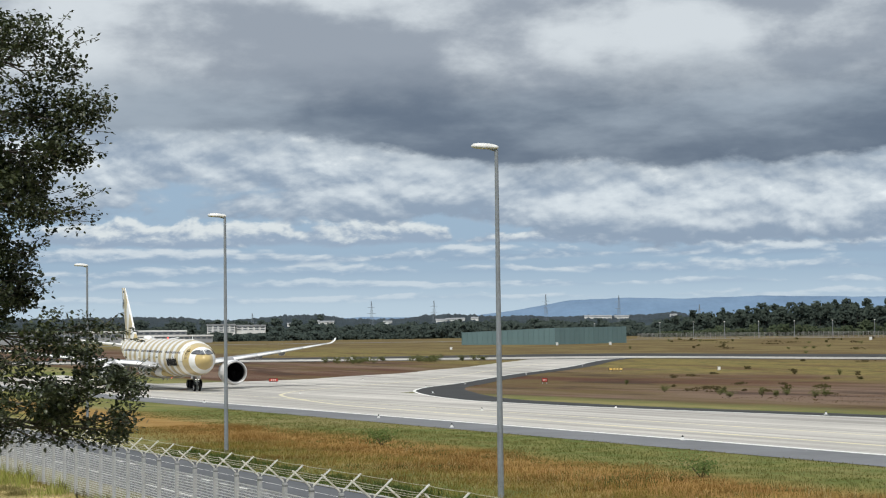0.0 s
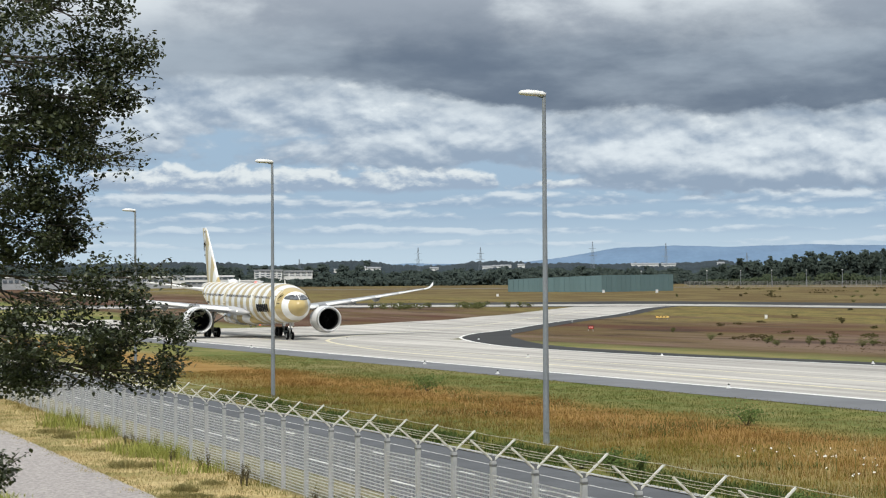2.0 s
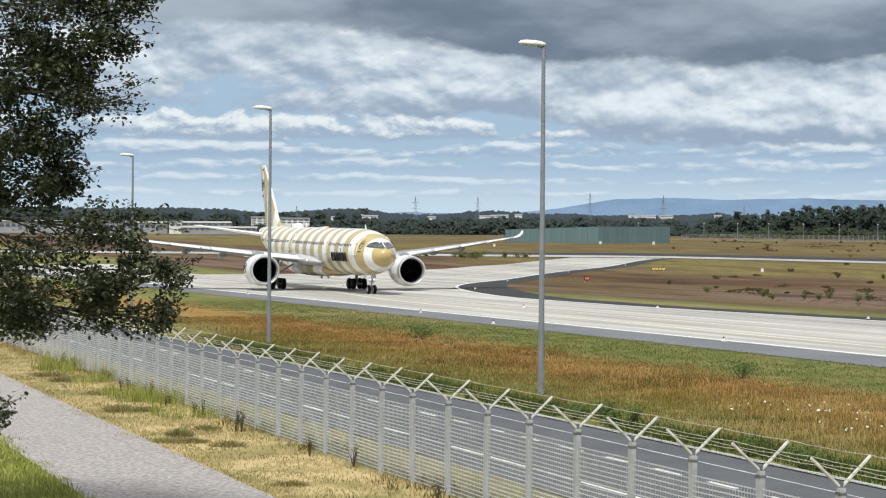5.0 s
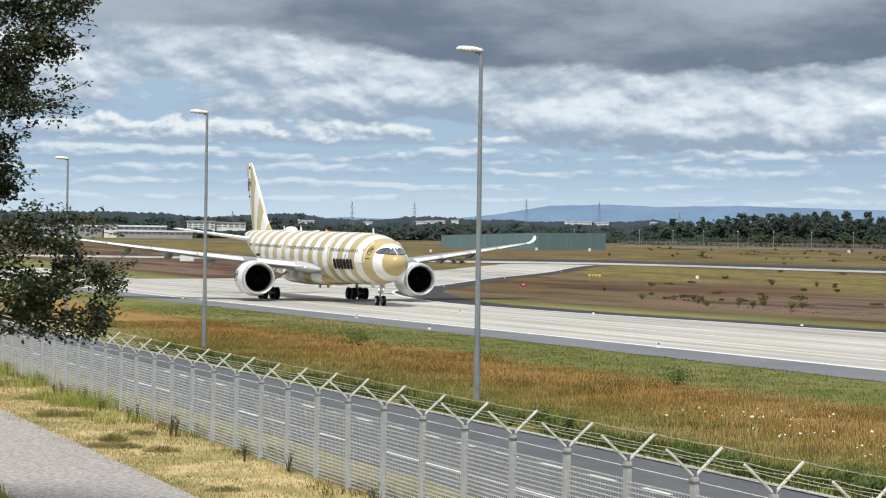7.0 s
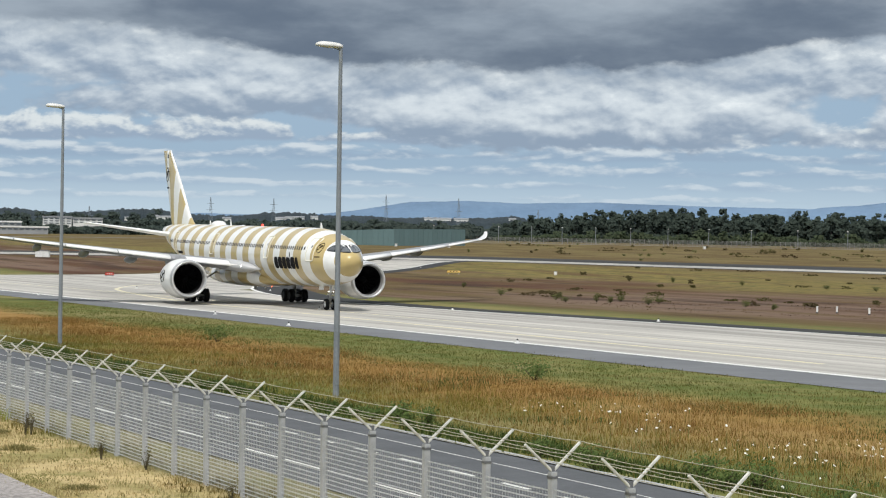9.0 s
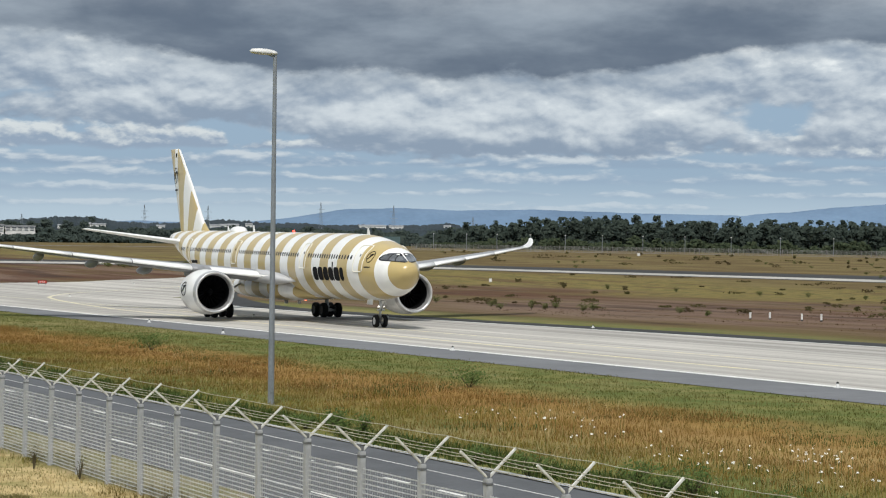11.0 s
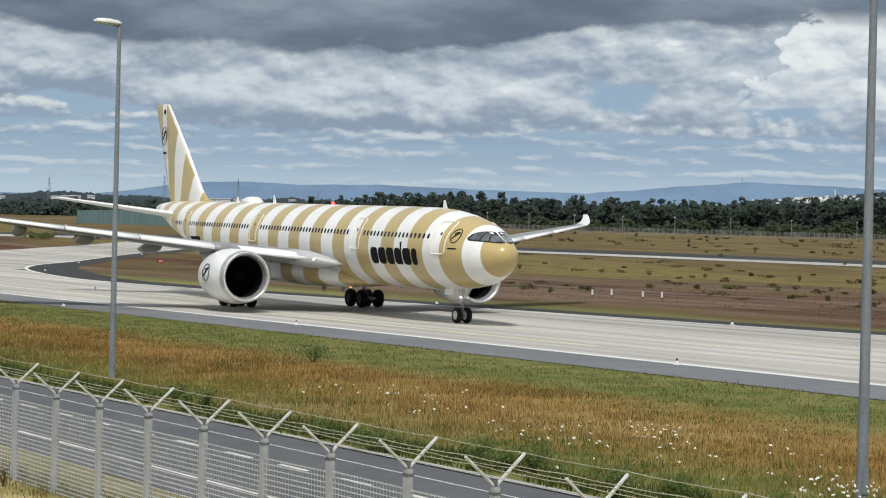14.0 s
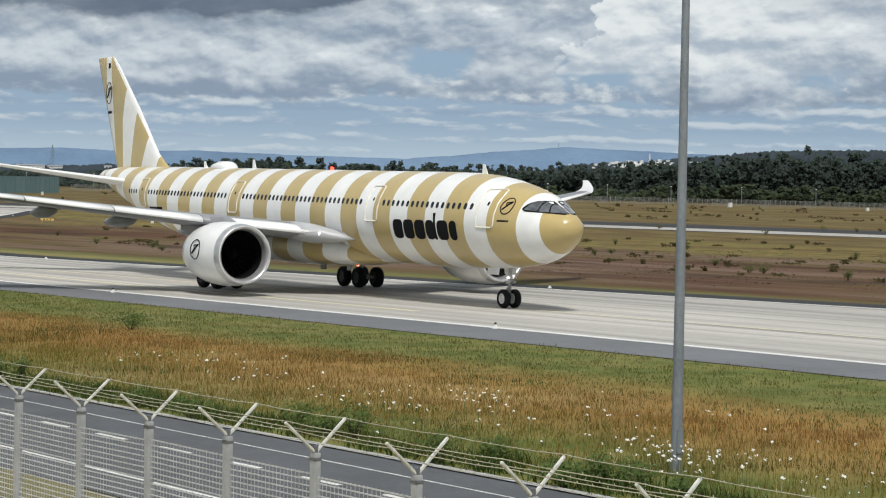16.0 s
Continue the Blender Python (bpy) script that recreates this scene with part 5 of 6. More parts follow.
        rod(bm, root, mid, r, r * 0.6, 7)
        rod(bm, mid, tip, r * 0.6, 0.018, 7)
        for _ in range(9):
            a = mid.lerp(tip, rng.uniform(0.2, 1.0))
            b = tip + Vector((rng.uniform(-1, 1) * lx, rng.uniform(-1, 1) * ly, rng.uniform(-0.8, 0.9) * lz))
            c = a.lerp(b, 0.55) + Vector((0, 0, rng.uniform(-0.12, 0.05)))
            rod(bm, a, c, 0.017, 0.011, 5)
            rod(bm, c, b, 0.011, 0.005, 5)
            limb_ends.append((c, b))
    m_bark = material("oak_bark", (0.060, 0.048, 0.038), 0.95, other=(0.11, 0.095, 0.078), scale=6, stretch=(1, 1, 0.3), bump=0.02, bump_scale=25)
    part("trunk", bm, m_bark, tree, "dark brown trunk and limbs", True)
    # leaves: small folded blades in sprays along the twigs, denser inside the pads
    verts, faces = [], []

    def leaf(p, size, d, up):
        """One folded oak leaf of six triangles or so."""
        side = d.cross(up)
        if side.length < 1e-3:
            return
        side.normalize()
        n = side.cross(d).normalized()
        i = len(verts)
        w = size * 0.34
        verts.extend([p, p + d * size * 0.35 + side * w + n * size * 0.10, p + d * size * 0.72 + side * w * 0.75 + n * size * 0.05, p + d * size,
                      p + d * size * 0.72 - side * w * 0.75 + n * size * 0.05, p + d * size * 0.35 - side * w + n * size * 0.10])
        faces.extend([(i, i + 1, i + 2, i + 3), (i, i + 3, i + 4, i + 5)])

    def spray(p, count, spread):
        for _ in range(count):
            q = p + Vector((rng.gauss(0, spread), rng.gauss(0, spread), rng.gauss(0, spread * 0.7)))
            d = Vector((rng.gauss(0, 1), rng.gauss(0, 1), rng.gauss(-0.1, 0.7))).normalized()
            leaf(q, rng.uniform(0.055, 0.115), d, Vector((rng.gauss(0, 0.4), rng.gauss(0, 0.4), 1)).normalized())

    for x, y, z, lx, ly, lz in pads:
        c = Vector((x, y, z)) - base
        vol = lx * ly * lz
        for _ in range(int(135 + 190 * vol ** 0.8)):
            while True:
                v = Vector((rng.uniform(-1, 1), rng.uniform(-1, 1), rng.uniform(-1, 1)))
                if 0.15 < v.length < 1:
                    break
            if noise.noise((c + Vector((v.x * lx, v.y * ly, v.z * lz))) * 1.25) < -0.02:
                continue
            p = c + Vector((v.x * lx, v.y * ly, v.z * lz))
            spray(p, 14, 0.10)
    for a, b in limb_ends:
        for f in (0.3, 0.65, 1.0):
            spray(a.lerp(b, f), 7, 0.07)
    # loose twig tips that break the outline
    bm = bmesh.new()
    for x, y, z, lx, ly, lz in pads[:23]:
        c = Vector((x, y, z)) - base
        for _ in range(3):
            d = Vector((rng.uniform(0.3, 1), rng.uniform(-0.4, 0.4), rng.uniform(-0.1, 0.7)))
            d.normalize()
            a = c + Vector((d.x * lx * 0.8, d.y * ly, d.z * lz * 0.8))
            b = a + d * rng.uniform(0.25, 0.55)
            rod(bm, a, b, 0.009, 0.004, 5)
            for f in (0.4, 0.6, 0.8, 1.0):
                spray(a.lerp(b, f), 3, 0.035)
    tagged(part("twigs", bm, m_bark, tree), kind="stuff")
    me_leaf = leaf_material("oak_leaf", (0.020, 0.030, 0.013), (0.075, 0.088, 0.040), 0.16, 0.42, gloss=0.5)
    faces_of("crown", verts, faces, me_leaf, tree)
    return tree


# ================= woods, hills and buildings in the distance =================
def build_woods():
    """Two belts of mixed trees: trunks and ragged crowns of many small leaf clumps."""
    rng = random.Random(3)

    def belt(name, label, rows, mat_a, bark):
        verts, faces, tv, tf = [], [], [], []
        for az, dist, height, wide in rows:
            x, y = polar(az, dist)
            z = rise(x, y) - 0.5
            # trunk
            i = len(tv)
            for q, r in ((0, 0.35), (0.8, 0.12)):
                for k in range(5):
                    a = 2 * math.pi * k / 5
                    tv.append((x + r * math.cos(a), y + r * math.sin(a), z + height * q))
            tf += [(i + k, i + (k + 1) % 5, i + 5 + (k + 1) % 5, i + 5 + k) for k in range(5)]
            for _ in range(14):
                q = rng.uniform(0.10, 1.0)
                reach = wide * (0.75 if q < 0.6 else 0.75 - 1.2 * (q - 0.6))
                ang = rng.uniform(0, 6.283)
                lx, ly, lz = reach * rng.random() * math.cos(ang), reach * rng.random() * math.sin(ang), height * q
                lr = wide * rng.uniform(0.20, 0.42)
                for _ in range(20):
                    cz = z + min(height * 1.02, lz + rng.gauss(0, 0.42) * lr)
                    cx, cy = x + lx + rng.gauss(0, 0.55) * lr, y + ly + rng.gauss(0, 0.55) * lr
                    n = Vector((rng.gauss(0, 0.6), rng.gauss(0, 0.5) - 0.6, rng.gauss(0, 0.5) + 0.7)).normalized()
                    a = n.orthogonal().normalized() * rng.uniform(0.45, 1.05)
                    b = n.cross(a) * rng.uniform(0.7, 1.3)
                    i = len(verts)
                    verts.extend([(cx - a.x, cy - a.y, cz - a.z), (cx - b.x, cy - b.y, cz - b.z), (cx + a.x, cy + a.y, cz + a.z), (cx + b.x, cy + b.y, cz + b.z)])
                    faces.append((i, i + 1, i + 2, i + 3))
        wood = faces_of(name, verts + tv, faces, mat_a)
        off = len(verts)
        me = wood.data
        me.clear_geometry()
        me.from_pydata([tuple(v) for v in verts + tv], [], faces + [tuple(i + off for i in f) for f in tf])
        me.materials.clear()
        me.materials.append(mat_a)
        me.materials.append(bark)
        idx = [0] * len(faces) + [1] * len(tf)
        me.polygons.foreach_set("material_index", idx)
        me.update()
        return tagged(wood, label, "woods", kind="stuff")

    # leaf_a and leaf_b are paled and blued: distance haze put into the leaf colour
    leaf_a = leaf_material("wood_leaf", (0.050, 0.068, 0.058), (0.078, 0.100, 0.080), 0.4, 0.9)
    leaf_s = leaf_material("scrub_leaf", (0.052, 0.074, 0.044), (0.095, 0.116, 0.066), 0.4, 0.9)
    leaf_b = leaf_material("hazed_far_leaf", (0.056, 0.076, 0.070), (0.085, 0.108, 0.090), 0.4, 0.9)
    bark = material("far_bark", (0.045, 0.04, 0.035), 0.9, scale=1)
    prof = [(-34, 1.66), (-29.7, 1.66), (-27, 1.60), (-25.7, 1.52), (-23.2, 1.36), (-21.6, 1.25), (-19, 1.15), (-17, 1.22), (-14.5, 1.25), (-12, 1.32), (-11, 1.22), (-10.2, 1.18), (-9, 1.06), (-8.2, 0.80), (-7.6, 0.62)]
    rows, low = [], []
    az = -34.0
    while az < -7.7:
        for r in range(5):
            a = az + rng.uniform(-0.25, 0.25)
            d = keyed(a, [(-34, 960), (-20, 1000), (-7, 1080)]) + 14 * r + rng.uniform(-5, 5)
            top = keyed(a, prof) + (rng.uniform(-0.22, 0.08) if r == 4 else rng.uniform(-0.40, -0.10)) + 0.12 * noise.noise((a * 1.1, r, 0))
            x, y = polar(a, d)
            hgt = EYE[2] + d * math.tan(radians(top)) - rise(x, y)
            if r == 0:
                hgt *= rng.uniform(0.22, 0.5)
            (rows if r else low).append((a, d, max(3.0, hgt), rng.uniform(3.6, 5.6)))
        az += 0.16
    rows.append((-28.6, 1000, EYE[2] + 1000 * math.tan(radians(2.05)) - 11.5, 4.0))
    belt("undergrowth", "olive green scrub at the foot of the woods", low, leaf_s, bark)
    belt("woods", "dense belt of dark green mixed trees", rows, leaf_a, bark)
    rows = []
    az = -9.5
    prof = [(-9.5, 0.70), (-7.5, 0.66), (-5, 0.72), (-3, 0.74), (0, 0.68), (2.2, 0.62), (3, 0.54), (8, 0.52), (16, 0.55)]
    while az < 16:
        for r in range(3):
            a = az + rng.uniform(-0.25, 0.25)
            d = 1180 + 55 * r + rng.uniform(-20, 20)
            top = keyed(a, prof) + (0.05 if a < 2 else 0.19) * r + rng.uniform(-0.10, 0.04) + 0.08 * noise.noise((a * 1.3, r, 5))
            x, y = polar(a, d)
            hgt = EYE[2] + d * math.tan(radians(top)) - rise(x, y)
            rows.append((a, d, max(3.0, hgt), rng.uniform(4.5, 7.0)))
        a, d = az + rng.uniform(-0.1, 0.1), 1165 + rng.uniform(-8, 8)
        if not 3.4 < a < 12.6:
            rows.append((a, d, rng.uniform(2.5, 5.5), rng.uniform(4.5, 7.5)))
        az += 0.13
    belt("far_woods", "low belt of trees greyed for haze beyond the airfield", rows, leaf_b, bark)


WOODLAND = [(40, 1.0), (10, 1.0), (7.3, 1.03), (4.5, 0.92), (3.2, 1.02), (2.0, 1.05), (1.2, 0.92), (-0.5, 0.90), (-1.0, 1.0), (-2.5, 1.0), (-3.5, 0.93), (-7, 0.92), (-8.4, 0.98), (-9, 0.85), (-20, 0.9), (-22, 1.25), (-24.5, 1.40), (-26.5, 1.62), (-28.1, 1.74), (-31, 1.78), (-60, 1.5)]


def build_hills():
    """Rounded ridges on the skyline, their base colours blued to stand for distance haze."""
    def ridge(name, dist, prof, mat, label, rough, seed, ragged=0.0):
        verts, faces = [], []
        a, n = 40.0, 0
        while a > -60:
            el = keyed(a, prof) + rough * noise.noise((a * 0.9, seed, 0)) + rough * 0.5 * noise.noise((a * 3.1, seed, 2)) + ragged * (noise.noise((a * 9, seed, 1)) + 0.7 * noise.noise((a * 27, seed, 3)))
            for d, f in ((dist, 0.0), (dist + 60, 0.7), (dist + 130, 1.0), (dist + 330, 0.6)):
                x, y = polar(a, d)
                verts.append((x, y, 8 + f * (EYE[2] + (dist + 130) * math.tan(radians(el)) - 8)))
            a -= 0.15 if not ragged else 0.03
            n += 1
        for i in range(n - 1):
            for k in range(3):
                faces.append((i * 4 + k, i * 4 + k + 1, i * 4 + k + 5, i * 4 + k + 4))
        ob = faces_of(name, verts, faces, mat, smooth=True)
        ob.data.flip_normals() if ob.data.polygons[0].normal.z < 0 else None
        tagged(ob, label, "hills", kind="structure")

    # air haze over the far ridge is painted in as its blue
    m_far = material("far_hill_haze_blue", (0.145, 0.225, 0.33), 1.0, other=(0.105, 0.170, 0.26), scale=0.006, speck=0.05)
    # dark woodland colour with the haze's blue mixed in
    m_near = material("near_hill_hazed_wood", (0.022, 0.036, 0.045), 1.0, other=(0.012, 0.021, 0.027), scale=0.03, speck=0.35, bump=3.0, bump_scale=0.08)
    ridge("backdrop_hills", 3900, [(40, 0.9), (2.3, 0.86), (1.2, 0.95), (-1.5, 0.93), (-2.7, 0.98), (-3.7, 1.11), (-5.3, 1.38), (-7, 1.43), (-8.6, 1.38), (-11, 1.43), (-13, 1.37), (-16.8, 1.31), (-18.5, 1.46), (-20, 1.60), (-21.6, 1.73), (-23.2, 1.68), (-25.7, 1.58), (-30, 1.5), (-60, 1.3)], m_far, "distant mountain ridge tinted blue for haze", 0.03, 1)
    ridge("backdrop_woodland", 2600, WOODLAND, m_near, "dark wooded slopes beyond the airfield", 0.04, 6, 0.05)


def build_distance():
    rng = random.Random(8)
    white = material("render_white", (0.72, 0.72, 0.70), 0.8, other=(0.6, 0.6, 0.58), scale=0.2)
    grey = material("roof_grey", (0.30, 0.31, 0.32), 0.7, other=(0.24, 0.25, 0.26), scale=0.1)
    dark = material("window_band", (0.10, 0.12, 0.14), 0.25, scale=0.2)

    def block(name, label, az0, az1, dist, el0, el1, floors, mat, depth=14):
        c = (az0 + az1) / 2
        x, y = polar(c, dist)
        w = 2 * dist * math.tan(radians(abs(az0 - az1) / 2))
        z0, z1 = EYE[2] + dist * math.tan(radians(el0)), EYE[2] + dist * math.tan(radians(el1))
        g = rise(x, y) - 0.3
        b = empty(name, pose(x, y, 0, 0, 0, c))
        tagged(b, label, "building")
        bm = bmesh.new()
        box(bm, (w, depth, z1 - g), (0, 0, (z1 + g) / 2))
        part("wall", bm, mat, b)
        bm = bmesh.new()
        box(bm, (w + 0.8, depth + 0.8, 0.9), (0, 0, z1 + 0.47))
        part("roof", bm, grey if mat is white else white, b)
        n = max(2, int(w / 3.2))
        bm = bmesh.new()
        box(bm, (w / n * 0.66, 0.3, (z1 - z0) / floors * 0.36))
        me = None
        for f in range(floors):
            for k in range(n):
                m = pose(-w / 2 + w * (k + 0.5) / n, -depth / 2 - 0.1, z0 + (z1 - z0) * (f + 0.55) / floors)
                if me is None:
                    ob = part("window", bm, dark, b, at=m)
                    me = ob.data
                else:
                    share("window", me, b, m)
        return b

    block("office_building", "long white office block with window rows", 5.31, 4.5, 1212, 0.56, 0.755, 3, white)
    block("office_building", "white office block with dark window bands", 4.46, 3.62, 1214, 0.60, 0.725, 2, white)
    block("terminal_hall", "low dark hall with a pale flat roof", 7.30, 5.91, 1152, 0.50, 0.59, 1, grey)
    block("terminal_hall", "low dark hall with a pale flat roof", 7.30, 5.16, 1128, 0.36, 0.45, 1, grey)
    block("terminal_hall", "low dark hall with a pale flat roof", 12.5, 7.75, 1152, 0.36, 0.58, 1, grey)
    block("terminal_annex", "plain white box beside the terminal hall", 7.69, 7.33, 1140, 0.44, 0.60, 1, white)

    def on_slope(az, el):
        """The place on the wooded slope that shows at this bearing and elevation, and its height."""
        z = EYE[2] + 2660 * math.tan(radians(el))
        top = EYE[2] + 2730 * math.tan(radians(keyed(az, WOODLAND)))
        f = max(0.0, min(1.0, (z - 8) / (top - 8)))
        d = 2600 + (60 * f / 0.7 if f < 0.7 else 60 + 70 * (f - 0.7) / 0.3)
        x, y = polar(az, d)
        return x, y, 8 + f * (top - 8)

    for az, el, s in ((2.86, 0.74, 12), (2.68, 0.73, 9), (2.14, 0.81, 9), (1.88, 0.79, 24), (0.05, 0.78, 12), (-1.52, 0.81, 15), (-1.78, 0.83, 12), (-2.05, 0.84, 15), (-2.5, 0.86, 10), (-5.9, 0.87, 18), (-6.25, 0.87, 24), (-6.8, 0.86, 20), (-8.3, 0.88, 10)):
        x, y, z = on_slope(az, el)
        h = empty("far_house", pose(x, y, z, 0, 0, az))
        tagged(h, "small pale house on the wooded slope", "house", "houses on the slope")
        bm = bmesh.new()
        box(bm, (s, 8, 4.0), (0, 0, 0.0))
        part("wall", bm, white, h)
        bm = bmesh.new()
        loft(bm, [[(-s * 0.53, -4.6, 2.0), (-s * 0.53, 4.6, 2.0), (-s * 0.53, 0, 3.6)], [(s * 0.53, -4.6, 2.0), (s * 0.53, 4.6, 2.0), (s * 0.53, 0, 3.6)]])
        part("roof", bm, grey, h)
    # hillside town: many little houses, one mass
    bm = bmesh.new()
    for _ in range(70):
        az = rng.gauss(-23.55, 0.72)
        el = keyed(az, [(-26, 1.44), (-24, 1.38), (-22, 1.23), (-20, 1.1)]) + rng.uniform(-0.14, 0.02)
        x, y, z = on_slope(az, el)
        box(bm, (rng.uniform(2, 5.5), 6, rng.uniform(2.2, 4.5)), (x, y, z + 0.3), Matrix.Rotation(radians(az + rng.uniform(-25, 25)), 3, "Z"))
    x, y, z = on_slope(-24.05, 1.42)
    rod(bm, (x, y, z - 2), (x, y, z + 10), 1.6, 0.3, 6)
    ob = part("distant_town", bm, white)
    tagged(ob, "white houses of a distant hillside town", "town", kind="stuff")

    # noise barrier of green-grey panels, with a bend
    wall = empty("noise_barrier")
    tagged(wall, "long grey-green panelled noise barrier", "barrier")
    a, c, b = Vector(polar(-2.13, 850)), Vector(polar(-4.84, 820)), Vector(polar(-6.92, 850))
    me = None
    for p, q, n in ((a, c, 18), (c, b, 15)):
        d = (q - p)
        step = d.length / n
        for k in range(n):
            m_ = p + d * ((k + 0.5) / n)
            z = rise(m_.x, m_.y)
            top = EYE[2] + m_.length * math.tan(radians(keyed(-math.degrees(math.atan2(m_.x, m_.y)), [(-2.1, 0.47), (-4.84, 0.575), (-6.95, 0.59)])))
            bm = bmesh.new()
            h = top - z + 0.4
            box(bm, (step * 0.985, 0.3, h), (0, 0, h / 2 - 0.4), None, 0.04)
            part("panel", bm, M_BARRIER, wall, at=pose(m_.x, m_.y, z, 0, 0, math.degrees(math.atan2(d.y, d.x))))
            bm = bmesh.new()
            box(bm, (0.3, 0.62, h + 0.1), (-step / 2, 0, h / 2 - 0.4))
            part("upright", bm, M_BARRIER, wall, at=pose(m_.x, m_.y, z, 0, 0, math.degrees(math.atan2(d.y, d.x))))

    # power pylons on the skyline
    for az, top in ((0.52, 1.42), (-1.31, 1.42), (-4.59, 1.56), (-6.72, 1.50), (4.0, 1.1), (-9.05, 1.2)):
        dist = 2500
        x, y = polar(az, dist)
        z1 = EYE[2] + dist * math.tan(radians(top))
        py = empty("power_pylon", pose(x, y, 0, 0, 0, az + 25))
        tagged(py, "slim grey lattice power pylon", "pylon", "pylons on the skyline")
        bm = bmesh.new()
        z0 = 12.0
        hgt = z1 - z0
        lvls = [0, 0.2, 0.4, 0.6, 0.75, 0.88, 1.0]
        wid = lambda f: 3.4 * (1 - f) + 0.25
        for f0, f1 in zip(lvls, lvls[1:]):
            for sx, sy in ((-1, -1), (1, -1), (1, 1), (-1, 1)):
                rod(bm, (sx * wid(f0), sy * wid(f0), z0 + hgt * f0), (sx * wid(f1), sy * wid(f1), z0 + hgt * f1), 0.17, 0.14, 4)
            rod(bm, (-wid(f0), -wid(f0), z0 + hgt * f0), (wid(f1), -wid(f1), z0 + hgt * f1), 0.09, seg=4)
            rod(bm, (wid(f0), -wid(f0), z0 + hgt * f0), (-wid(f1), -wid(f1), z0 + hgt * f1), 0.09, seg=4)
        part("tower", bm, M_PYLON, py)
        for f, l in ((0.72, 6.0), (0.86, 5.0)):
            bm = bmesh.new()
            rod(bm, (-l, 0, z0 + hgt * f), (l, 0, z0 + hgt * f), 0.16, seg=4)
            part("cross_arm", bm, M_PYLON, py)
    x, y = polar(-21.4, 4031)
    bm = bmesh.new()
    rod(bm, (0, 0, 100), (0, 0, EYE[2] + 4031 * math.tan(radians(1.86))), 1.1, 0.5, 6)
    tagged(part("hilltop_mast", bm, M_PYLON, at=pose(x, y, 0)), "thin grey mast on the far ridge", "mast")

    # lamps along the far perimeter
    first = None
    for az, el in ((-6.0, 0.60), (-7.9, 0.64), (-8.87, 0.66), (-9.76, 0.67), (-10.74, 0.68), (-11.76, 0.70), (-12.84, 0.71), (-14.02, 0.72), (-15.24, 0.75), (-16.57, 0.75), (-17.98, 0.77), (-19.49, 0.78), (-21.1, 0.80), (-22.84, 0.81), (-24.69, 0.84), (-26.72, 0.88), (-28.84, 0.91), (-31.1, 0.94)):
        d = keyed(az, [(-32, 900), (-20, 940), (-6, 1020)])
        x, y = polar(az, d)
        if first is None:
            first = empty("perimeter_lamp", pose(x, y, rise(x, y)))
            tagged(first, "grey perimeter lamp post with pale head", "street lamp", "lamps along the far perimeter")
            bm = bmesh.new()
            rod(bm, (0, 0, -0.3), (0, 0, 8.0), 0.16, 0.12, 8)
            part("pole", bm, M_POLE, first)
            bm = bmesh.new()
            box(bm, (0.8, 0.45, 0.34), (0, 0, 8.1), None, 0.1)
            part("lamp_head", bm, M_HEAD, first)
        else:
            copy_thing(first, pose(x, y, rise(x, y)))
    # pale perimeter fence in front of the woods
    fence = empty("perimeter_fence")
    tagged(fence, "pale grey far perimeter fence before the woods", "fence")
    pale = material("far_fence_grey", (0.25, 0.25, 0.235), 0.7, scale=0.5)
    bm = bmesh.new()
    az = -34.0
    prev = None
    while az < -7.2:
        d = keyed(az, [(-34, 880), (-20, 925), (-7, 1000)])
        x, y = polar(az, d)
        z = rise(x, y)
        box(bm, (0.16, 0.16, 2.9), (x, y, z + 1.4))
        if prev:
            for hh in (0.35, 0.8, 1.25, 1.7, 2.15, 2.6):
                rod(bm, (prev[0], prev[1], prev[2] + hh), (x, y, z + hh), 0.065, seg=4, caps=False)
        prev = (x, y, z)
        az += 0.14
    part("fence_run", bm, pale, fence)
    tagged(sheet("perimeter_road", [polar(a, keyed(a, [(-36, 868), (-20, 905), (-7, 975), (14, 1000)])) for a in range(-36, 15, 3)],
                 [polar(a, keyed(a, [(-36, 874), (-20, 915), (-7, 990), (14, 1015)])) for a in range(-36, 15, 3)], 0.03, M_SHOULDER, step=15, cross=2), "pale far perimeter road", "road", kind="structure")


